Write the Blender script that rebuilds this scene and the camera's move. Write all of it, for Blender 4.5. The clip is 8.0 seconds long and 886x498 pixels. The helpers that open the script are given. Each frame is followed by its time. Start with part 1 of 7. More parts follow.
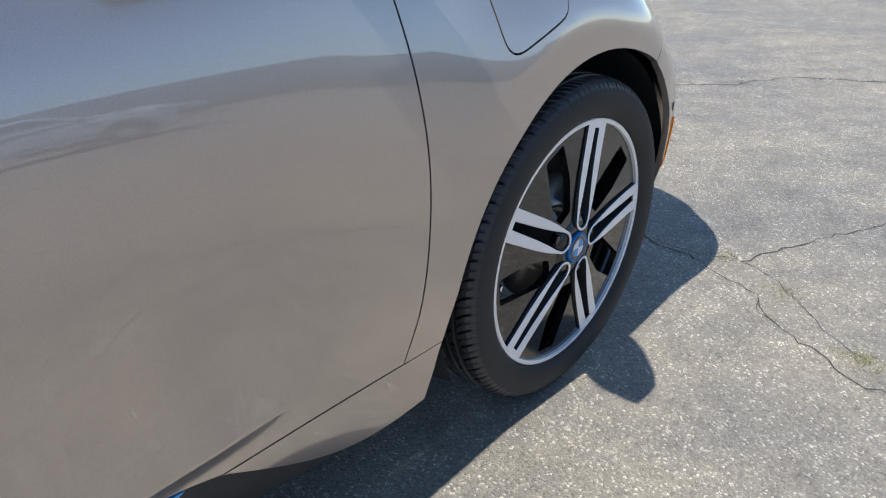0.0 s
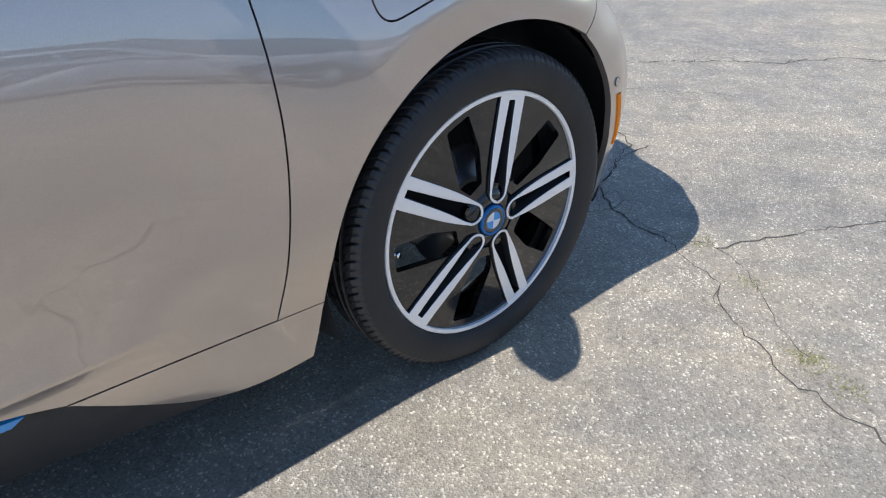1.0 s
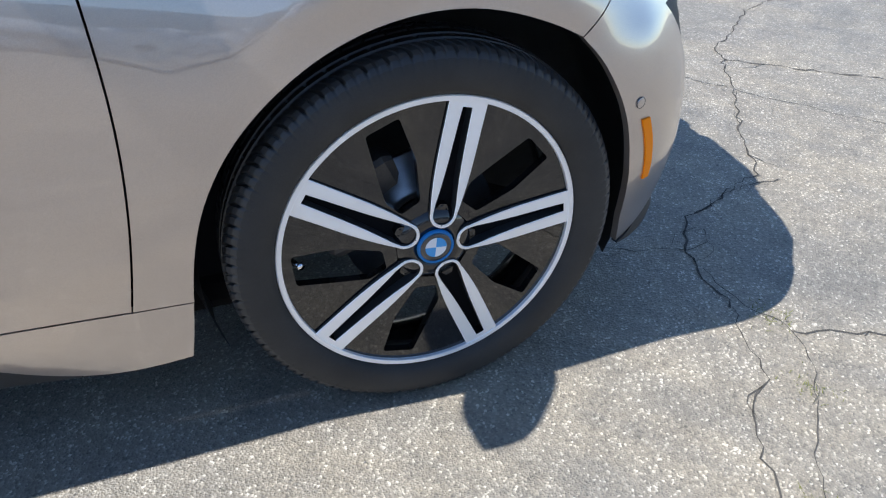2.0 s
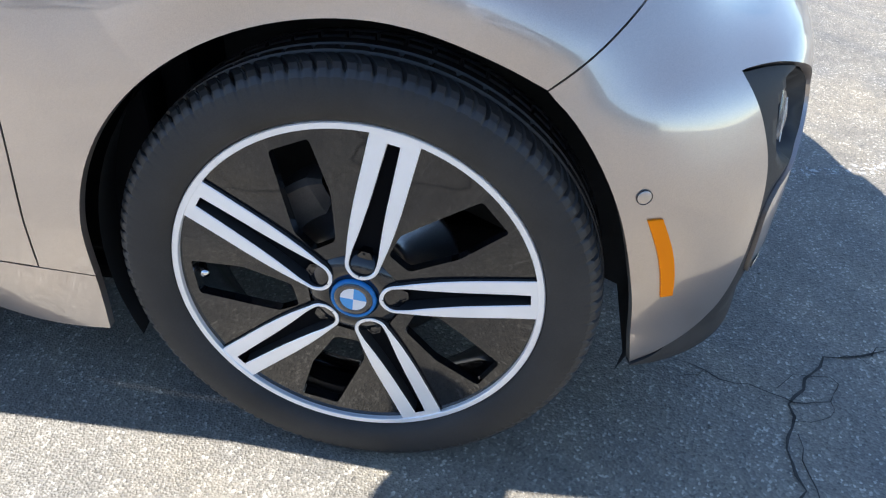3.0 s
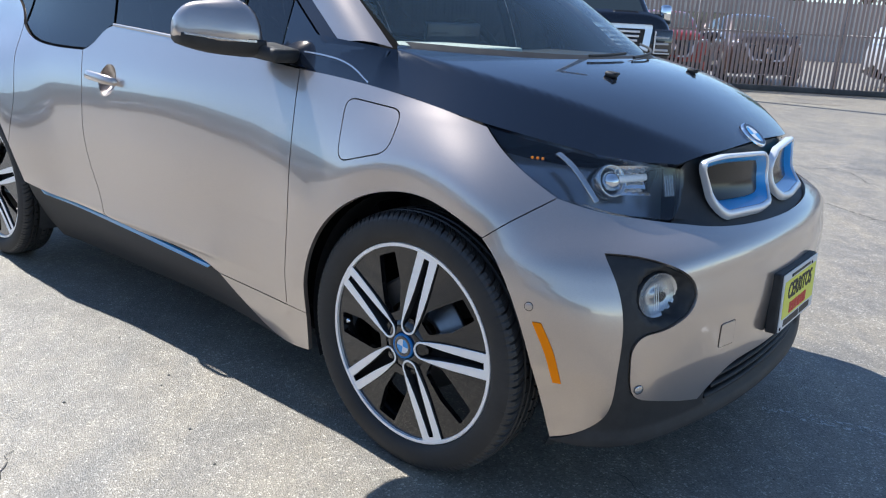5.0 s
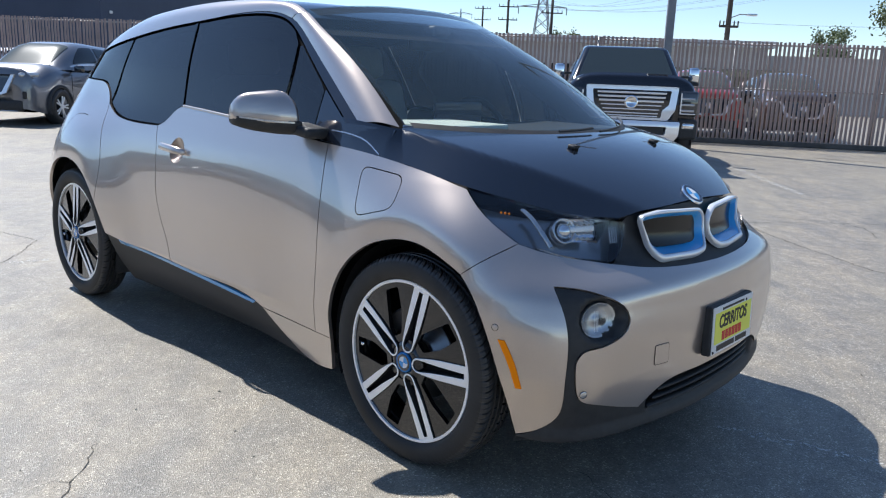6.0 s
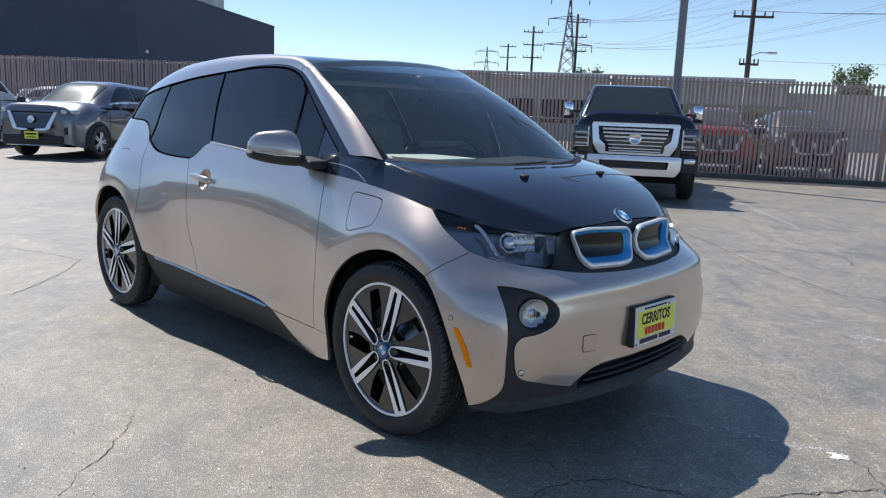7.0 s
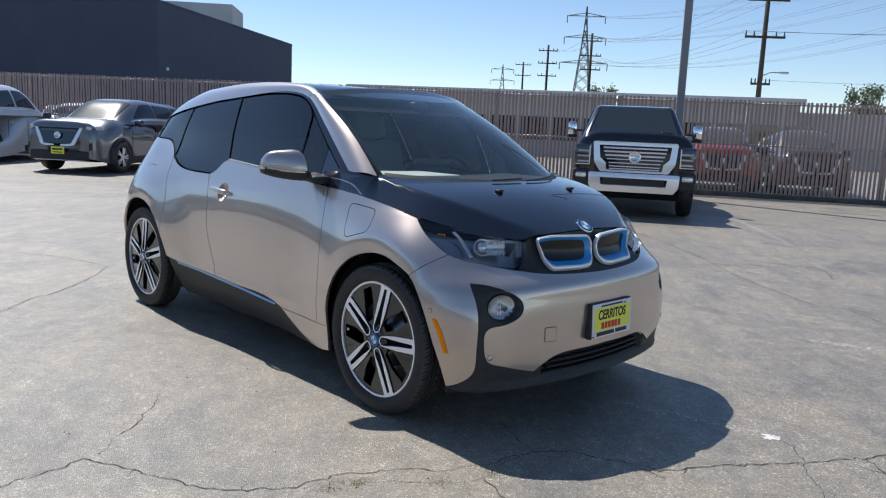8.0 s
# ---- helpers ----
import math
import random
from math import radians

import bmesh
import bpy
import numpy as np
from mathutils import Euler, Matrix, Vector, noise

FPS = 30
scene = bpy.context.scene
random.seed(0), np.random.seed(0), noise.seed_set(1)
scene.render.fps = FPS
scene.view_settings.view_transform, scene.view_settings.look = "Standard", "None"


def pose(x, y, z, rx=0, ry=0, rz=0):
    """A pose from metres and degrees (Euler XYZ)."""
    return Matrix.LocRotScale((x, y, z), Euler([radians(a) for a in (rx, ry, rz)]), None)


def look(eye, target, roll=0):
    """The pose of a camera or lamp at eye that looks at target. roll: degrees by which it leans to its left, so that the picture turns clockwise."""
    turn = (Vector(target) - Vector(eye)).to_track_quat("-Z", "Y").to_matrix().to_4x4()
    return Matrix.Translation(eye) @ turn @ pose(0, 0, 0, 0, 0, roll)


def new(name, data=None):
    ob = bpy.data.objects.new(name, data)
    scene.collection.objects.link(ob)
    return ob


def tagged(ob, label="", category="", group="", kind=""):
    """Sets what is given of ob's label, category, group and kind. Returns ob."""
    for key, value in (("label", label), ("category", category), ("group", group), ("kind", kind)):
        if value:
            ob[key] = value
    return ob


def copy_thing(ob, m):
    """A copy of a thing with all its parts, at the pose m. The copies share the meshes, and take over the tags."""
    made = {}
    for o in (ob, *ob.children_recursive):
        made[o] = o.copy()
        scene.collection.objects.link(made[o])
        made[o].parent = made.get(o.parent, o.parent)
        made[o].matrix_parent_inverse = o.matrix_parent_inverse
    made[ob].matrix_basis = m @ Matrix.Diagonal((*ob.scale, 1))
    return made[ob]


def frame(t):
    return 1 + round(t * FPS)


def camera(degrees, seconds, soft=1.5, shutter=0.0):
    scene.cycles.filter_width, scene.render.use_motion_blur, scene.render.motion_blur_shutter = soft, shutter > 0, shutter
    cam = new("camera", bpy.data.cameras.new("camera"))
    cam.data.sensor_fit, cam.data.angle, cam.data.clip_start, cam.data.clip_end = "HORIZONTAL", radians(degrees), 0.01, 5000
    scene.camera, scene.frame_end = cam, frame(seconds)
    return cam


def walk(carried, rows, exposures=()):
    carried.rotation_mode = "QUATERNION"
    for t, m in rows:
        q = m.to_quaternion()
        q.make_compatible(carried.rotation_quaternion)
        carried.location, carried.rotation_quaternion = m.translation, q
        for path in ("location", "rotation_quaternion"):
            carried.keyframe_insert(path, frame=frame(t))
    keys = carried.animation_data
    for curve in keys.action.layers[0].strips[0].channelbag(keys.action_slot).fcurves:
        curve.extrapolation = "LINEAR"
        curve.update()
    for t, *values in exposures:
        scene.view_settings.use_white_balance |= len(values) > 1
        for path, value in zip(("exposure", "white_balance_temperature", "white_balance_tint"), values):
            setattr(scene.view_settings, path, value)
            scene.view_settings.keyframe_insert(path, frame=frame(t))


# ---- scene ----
cam = camera(60.3, 8.0, soft=1.15)
PATH = [
    (0, (-1.222, -1.546, 1.113), (0.089, -0.386, 0.145), -0.2),
    (0.5, (-1.141, -1.663, 1.117), (0.134, -0.51, 0.095), -1.0),
    (1, (-0.965, -1.818, 1.118), (0.138, -0.515, 0.077), -0.4),
    (1.2, (-0.87, -1.821, 1.1), (0.149, -0.466, 0.04), 0.1),
    (2.3, (-0.182, -1.846, 1.072), (0.19, -0.26, -0.089), 1.0),
    (2.5, (-0.073, -1.802, 1.057), (0.145, -0.196, -0.115), 1.1),
    (3, (0.212, -1.647, 1.042), (0.041, -0.036, -0.13), 2.6),
    (3.5, (0.476, -1.683, 1.033), (-0.052, -0.088, -0.05), 3.7),
    (4, (0.688, -1.88, 1.047), (-0.145, -0.295, 0.156), 3.4),
    (4.5, (0.902, -2.004, 1.098), (-0.167, -0.456, 0.42), 2.9),
    (4.7, (1.03, -2.072, 1.118), (-0.103, -0.55, 0.488), 2.9),
    (5.8, (1.565, -2.422, 1.239), (0.258, -0.98, 0.779), 2.4),
    (6, (1.656, -2.459, 1.248), (0.331, -1.026, 0.809), 2.2),
    (6.5, (1.97, -2.557, 1.278), (0.612, -1.142, 0.889), 2.1),
    (7, (2.204, -2.735, 1.282), (0.816, -1.338, 0.93), 2.2),
    (7.5, (2.41, -2.892, 1.309), (1.001, -1.51, 0.984), 2.4),
    (8, (2.644, -2.975, 1.316), (1.223, -1.602, 1.005), 2.5),
]
LIGHT = [(0.0, .66, 6350, 10), (0.5, .74, 6350, 10), (1.0, .84, 6400, 11), (2.5, 1.09, 6180, 10), (3.0, 1.33, 6400, 10), (3.5, 1.38, 6550, 11), (4.5, 1.02, 6250, 10), (5.8, .64, 6300, 10), (8.0, .32, 6450, 11)]
walk(cam, [(t, look(eye, target, roll)) for t, eye, target, roll in PATH], LIGHT)

# ---- world and sun ----
SUN_TO = Vector((-0.738, 0.012, 1.0)).normalized()
world = bpy.data.worlds.new("sky")
scene.world = world
world.use_nodes = True
wn = world.node_tree
sky = wn.nodes.new("ShaderNodeTexSky")
sky.sky_type = "NISHITA"
sky.sun_disc = False
sky.sun_elevation = math.asin(SUN_TO.z)
sky.sun_rotation = math.atan2(SUN_TO.x, SUN_TO.y)
sky.air_density, sky.dust_density, sky.ozone_density = 0.85, 0.0, 3.0
background = wn.nodes["Background"]
wn.links.new(sky.outputs[0], background.inputs[0])
background.inputs[1].default_value = 0.106
sun = new("sun", bpy.data.lights.new("sun", "SUN"))
sun.data.energy, sun.data.angle, sun.data.color = 4.1, radians(0.55), (1.0, 0.965, 0.915)
sun.matrix_world = look(SUN_TO * 30, (0, 0, 0))


# ---- materials ----
def mat(name, base, rough=0.5, metal=0.0, coat=0.0, emit=0.0, spec=0.5):
    m = bpy.data.materials.new(name)
    m.use_nodes = True
    b = m.node_tree.nodes["Principled BSDF"]
    b.inputs["Base Color"].default_value = (*base, 1)
    b.inputs["Roughness"].default_value = rough
    b.inputs["Metallic"].default_value = metal
    b.inputs["Coat Weight"].default_value = coat
    b.inputs["Coat Roughness"].default_value = 0.03
    b.inputs["Coat IOR"].default_value = 1.65
    b.inputs["Specular IOR Level"].default_value = spec
    if emit:
        b.inputs["Emission Color"].default_value = (*base, 1)
        b.inputs["Emission Strength"].default_value = emit
    return m


def node(m, kind, **sets):
    n = m.node_tree.nodes.new(kind)
    for k, v in sets.items():
        n.inputs[k.replace("_", " ")].default_value = v
    return n


def wire(m, a, b):
    m.node_tree.links.new(a, b)


def grain(m, base, second, scale=8.0, detail=6.0, fine=120.0, bump=0.1, mix_fine=0.25, dist=0.002, rough_var=0.1):
    """Two-scale colour variation and relief on a material."""
    p = m.node_tree.nodes["Principled BSDF"]
    co = node(m, "ShaderNodeTexCoord")
    big = node(m, "ShaderNodeTexNoise", Scale=scale, Detail=detail, Roughness=0.6)
    small = node(m, "ShaderNodeTexNoise", Scale=fine, Detail=3.0, Roughness=0.7)
    wire(m, co.outputs["Object"], big.inputs["Vector"])
    wire(m, co.outputs["Object"], small.inputs["Vector"])
    ramp = node(m, "ShaderNodeValToRGB")
    ramp.color_ramp.elements[0].position, ramp.color_ramp.elements[1].position = 0.3, 0.7
    ramp.color_ramp.elements[0].color, ramp.color_ramp.elements[1].color = (*base, 1), (*second, 1)
    wire(m, big.outputs["Fac"], ramp.inputs["Fac"])
    mx = m.node_tree.nodes.new("ShaderNodeMix")
    mx.data_type, mx.blend_type = "RGBA", "OVERLAY"
    mx.inputs[0].default_value = mix_fine
    wire(m, ramp.outputs["Color"], mx.inputs[6])
    wire(m, small.outputs["Fac"], mx.inputs[7])
    wire(m, mx.outputs[2], p.inputs["Base Color"])
    if rough_var:
        r0 = p.inputs["Roughness"].default_value
        mr = node(m, "ShaderNodeMapRange")
        mr.inputs["To Min"].default_value, mr.inputs["To Max"].default_value = max(0.02, r0 - rough_var), min(1, r0 + rough_var)
        wire(m, big.outputs["Fac"], mr.inputs["Value"])
        wire(m, mr.outputs["Result"], p.inputs["Roughness"])
    if bump:
        bp = node(m, "ShaderNodeBump", Strength=bump, Distance=dist)
        wire(m, small.outputs["Fac"], bp.inputs["Height"])
        wire(m, bp.outputs["Normal"], p.inputs["Normal"])
    return m


def car_paint(name, base, metal=0.75, rough=0.32, flake=0.12):
    m = mat(name, base, rough, metal, coat=1.0)
    p = m.node_tree.nodes["Principled BSDF"]
    co = node(m, "ShaderNodeTexCoord")
    fl = node(m, "ShaderNodeTexVoronoi", Scale=1400.0)
    dust = node(m, "ShaderNodeTexNoise", Scale=5.0, Detail=5.0)
    wire(m, co.outputs["Object"], fl.inputs["Vector"])
    wire(m, co.outputs["Object"], dust.inputs["Vector"])
    hv = node(m, "ShaderNodeHueSaturation", Color=(*base, 1))
    mr = node(m, "ShaderNodeMapRange")
    mr.inputs["To Min"].default_value, mr.inputs["To Max"].default_value = 1 - flake, 1 + flake
    wire(m, fl.outputs["Color"], mr.inputs["Value"])
    wire(m, mr.outputs["Result"], hv.inputs["Value"])
    wire(m, hv.outputs["Color"], p.inputs["Base Color"])
    dr = node(m, "ShaderNodeMapRange")
    dr.inputs["To Min"].default_value, dr.inputs["To Max"].default_value = 0.002, 0.012
    wire(m, dust.outputs["Fac"], dr.inputs["Value"])
    wire(m, dr.outputs["Result"], p.inputs["Coat Roughness"])
    return m


def glass(name, tint, clear=0.5, rough=0.0, ior=1.5, veil=(0.012, 0.014, 0.016)):
    """Thin tinted pane: fresnel gloss over a tinted see-through body."""
    m = bpy.data.materials.new(name)
    m.use_nodes = True
    t = m.node_tree
    t.nodes.remove(t.nodes["Principled BSDF"])
    tr = node(m, "ShaderNodeBsdfTransparent", Color=(*tint, 1))
    df = node(m, "ShaderNodeBsdfDiffuse", Color=(*veil, 1))
    body = node(m, "ShaderNodeMixShader", Fac=clear)
    gl = node(m, "ShaderNodeBsdfGlossy", Roughness=rough)
    lw = node(m, "ShaderNodeLayerWeight", Blend=0.5)
    fr = node(m, "ShaderNodeMath")
    fr.operation = "POWER"
    fr.inputs[1].default_value = 5.0
    wire(m, lw.outputs["Facing"], fr.inputs[0])
    gloss = node(m, "ShaderNodeMapRange")
    gloss.inputs["To Min"].default_value, gloss.inputs["To Max"].default_value = ((ior - 1) / (ior + 1)) ** 2, 1.0
    wire(m, fr.outputs[0], gloss.inputs["Value"])
    top = node(m, "ShaderNodeMixShader")
    wire(m, df.outputs[0], body.inputs[1])
    wire(m, tr.outputs[0], body.inputs[2])
    wire(m, gloss.outputs["Result"], top.inputs[0])
    wire(m, body.outputs[0], top.inputs[1])
    wire(m, gl.outputs[0], top.inputs[2])
    wire(m, top.outputs[0], t.nodes["Material Output"].inputs[0])
    return m


PAINT = car_paint("champagne_metallic", (0.51, 0.443, 0.396), 0.80, 0.29)
PAINT.node_tree.nodes["Principled BSDF"].inputs["Coat IOR"].default_value = 1.9
BLACK_GLOSS = mat("black_gloss", (0.007, 0.010, 0.018), 0.2, coat=1.0, spec=0.1)
BLACK_GLOSS.node_tree.nodes["Principled BSDF"].inputs["Coat IOR"].default_value = 1.85
BLACK_PLASTIC = grain(mat("black_plastic", (0.03, 0.03, 0.031), 0.55, spec=0.35), (0.025, 0.026, 0.027), (0.042, 0.042, 0.043), 30, fine=900, bump=0.15, dist=0.0005)
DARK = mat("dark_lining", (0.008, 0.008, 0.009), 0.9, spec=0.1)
SIDEWALL = grain(mat("dusty_sidewall", (0.036, 0.0335, 0.031), 0.65, spec=0.3), (0.030, 0.0285, 0.0265), (0.048, 0.0445, 0.0405), 9, fine=420, bump=0.08, dist=0.0004)
RUBBER = grain(mat("tyre_rubber", (0.027, 0.027, 0.027), 0.42, spec=0.5), (0.022, 0.022, 0.022), (0.038, 0.037, 0.036), 14, fine=500, bump=0.12, dist=0.0006)
ALLOY = grain(mat("polished_alloy", (0.95, 0.95, 0.95), 0.38, 0.45), (0.93, 0.93, 0.93), (0.98, 0.98, 0.98), 20, fine=800, bump=0.05, mix_fine=0.1, dist=0.0003)
CHROME = mat("chrome", (0.85, 0.85, 0.86), 0.06, 1.0)
SATIN = mat("satin_silver", (0.62, 0.63, 0.64), 0.25, 0.9)
KIDNEY_SILVER = mat("kidney_silver", (0.88, 0.89, 0.90), 0.2, 0.45)
KIDNEY_BLACK = mat("kidney_black", (0.006, 0.006, 0.006), 0.16, spec=0.35)
BLUE = mat("accent_blue", (0.02, 0.31, 0.70), 0.3, coat=0.6)
WHITE = mat("white_enamel", (0.8, 0.8, 0.8), 0.3)
AMBER = mat("amber_lens", (1.0, 0.27, 0.0), 0.5, spec=0.15)
STEEL = grain(mat("brake_steel", (0.35, 0.34, 0.33), 0.35, 0.9), (0.32, 0.31, 0.30), (0.40, 0.39, 0.38), 25, fine=400, bump=0.1)
TINT = glass("tinted_glass", (0.12, 0.13, 0.14), 0.55, 0.0, 1.9)
# the windscreen's veil colour paints in a pale blue-green haze of reflected light
SCREEN = glass("windscreen_glass", (0.74, 0.84, 0.85), 0.90, 0.0, 1.9, (0.12, 0.20, 0.23))
BOWL = mat("lamp_bowl_grey", (0.30, 0.31, 0.33), 0.16, 0.7)
LENS = glass("clear_lens", (0.9, 0.92, 0.93), 1.0, 0.0, 1.7)
BEIGE = grain(mat("pale_upholstery", (0.45, 0.43, 0.39), 0.8), (0.42, 0.40, 0.36), (0.5, 0.48, 0.44), 20, fine=400, bump=0.2)


# ---- mesh helpers ----
def part(name, data, material, parent, label=""):
    ob = new(name, data)
    if material is not None and not data.materials:
        data.materials.append(material)
    if parent is not None:
        ob.parent = parent
    if label:
        ob["label"] = label
    return ob


def mesh_of(bm, name="mesh", smooth=False):
    me = bpy.data.meshes.new(name)
    bm.to_mesh(me)
    bm.free()
    for f in me.polygons:
        f.use_smooth = smooth
    return me


def mesh_raw(name, verts, faces, smooth=True):
    me = bpy.data.meshes.new(name)
    me.from_pydata([tuple(v) for v in verts], [], faces)
    me.validate()
    me.polygons.foreach_set("use_smooth", [smooth] * len(me.polygons))
    me.update()
    return me


def block(bm, size, at=(0, 0, 0), bevel=0.0, rot=None, seg=2):
    m = Matrix.Translation(at) @ (rot or Matrix.Identity(4)) @ Matrix.Diagonal((*size, 1))
    r = bmesh.ops.create_cube(bm, size=1, matrix=m)
    if bevel:
        es = {e for v in r["verts"] for e in v.link_edges}
        bmesh.ops.bevel(bm, geom=list(es), offset=bevel, segments=seg, affect="EDGES", profile=0.5)


def tube(bm, a, b, ra, rb=None, n=12):
    a, b = Vector(a), Vector(b)
    q = (b - a).to_track_quat("Z", "Y").to_matrix().to_4x4()
    bmesh.ops.create_cone(bm, segments=n, radius1=ra, radius2=ra if rb is None else rb, depth=(b - a).length,
                          cap_ends=True, matrix=Matrix.Translation((a + b) / 2) @ q)


def lathe(profile, n=96, axis="y", closed=False):
    """Profile of (radius, along) turned round the axis through the origin."""
    vs, fs = [], []
    k = len(profile)
    for i in range(n):
        a = 2 * math.pi * i / n
        for r, y in profile:
            vs.append((r * math.cos(a), y, r * math.sin(a)) if axis == "y" else (r * math.cos(a), r * math.sin(a), y))
    for i in range(n):
        j = (i + 1) % n
        for p in range(k - 1 + closed):
            q = (p + 1) % k
            fs.append((i * k + p, i * k + q, j * k + q, j * k + p))
    return vs, fs


def cubic(xs, ys):
    """Natural cubic spline through the knots; ys may have several columns."""
    xs, ys = np.asarray(xs, float), np.asarray(ys, float)
    if ys.ndim == 1:
        ys = ys[:, None]
    n = len(xs)
    h = np.diff(xs)
    A, r = np.eye(n), np.zeros_like(ys)
    for i in range(1, n - 1):
        A[i, i - 1:i + 2] = h[i - 1], 2 * (h[i - 1] + h[i]), h[i]
        r[i] = 6 * ((ys[i + 1] - ys[i]) / h[i] - (ys[i] - ys[i - 1]) / h[i - 1])
    m = np.linalg.solve(A, r)

    def f(x):
        x = np.atleast_1d(np.asarray(x, float))
        i = np.clip(np.searchsorted(xs, x) - 1, 0, n - 2)
        a, b, hh = (xs[i + 1] - x)[:, None], (x - xs[i])[:, None], h[i][:, None]
        return (m[i] * a ** 3 + m[i + 1] * b ** 3) / (6 * hh) + (ys[i] / hh - m[i] * hh / 6) * a + (ys[i + 1] / hh - m[i + 1] * hh / 6) * b
    return f


def smooth(*pts, n=8):
    """A dense smooth line through the points."""
    p = np.array(pts, float)
    if len(p) == 2:
        t = np.linspace(0, 1, n + 1)[:, None]
        return [tuple(v) for v in p[0] * (1 - t) + p[1] * t]
    d = np.concatenate([[0], np.cumsum(np.linalg.norm(np.diff(p, axis=0), axis=1))])
    return [tuple(v) for v in cubic(d, p)(np.linspace(0, d[-1], n * (len(p) - 1) + 1))]


def rounded(pts, r, n=5):
    """The polygon with its corners rounded."""
    p = [np.array(q, float) for q in pts]
    out = []
    for i in range(len(p)):
        a, b, c = p[i - 1], p[i], p[(i + 1) % len(p)]
        ua, uc = (a - b) / np.linalg.norm(a - b), (c - b) / np.linalg.norm(c - b)
        rr = min(r, 0.45 * np.linalg.norm(a - b), 0.45 * np.linalg.norm(c - b))
        for t in np.linspace(0, 1, n):
            out.append(tuple((b + ua * rr) * (1 - t) ** 2 + 2 * b * t * (1 - t) + (b + uc * rr) * t ** 2))
    return out


def join(*runs):
    """Chain lines into one outline, dropping repeated points."""
    out = []
    for run in runs:
        for q in run:
            if not out or math.dist(out[-1], q) > 1e-4:
                out.append(tuple(q))
    if math.dist(out[0], out[-1]) < 1e-4:
        out.pop()
    return out


def inside(poly, x, y):
    P = np.asarray(poly)
    x1, y1 = P[:, 0], P[:, 1]
    x2, y2 = np.roll(x1, -1), np.roll(y1, -1)
    x, y = np.asarray(x)[:, None], np.asarray(y)[:, None]
    with np.errstate(divide="ignore", invalid="ignore"):
        hit = ((y1 > y) != (y2 > y)) & (x < (x2 - x1) * (y - y1) / (y2 - y1) + x1)
    return hit.sum(1) % 2 == 1


def resample(poly, step):
    out = []
    n = len(poly)
    for i in range(n):
        a, b = np.array(poly[i]), np.array(poly[(i + 1) % n])
        k = max(1, int(math.ceil(np.linalg.norm(b - a) / step)))
        out += [tuple(a + (b - a) * j / k) for j in range(k)]
    return out


def inset(poly, gap):
    P = np.array(poly)
    area = 0.5 * np.sum(P[:, 0] * np.roll(P[:, 1], -1) - P[:, 1] * np.roll(P[:, 0], -1))
    e = np.roll(P, -1, 0) - P
    e /= np.maximum(np.linalg.norm(e, axis=1, keepdims=True), 1e-9)
    nrm = np.stack([-e[:, 1], e[:, 0]], 1) * (1 if area > 0 else -1)
    v = nrm + np.roll(nrm, 1, 0)
    v /= np.maximum(np.linalg.norm(v, axis=1, keepdims=True), 0.35)
    return [tuple(q) for q in P + v * gap]


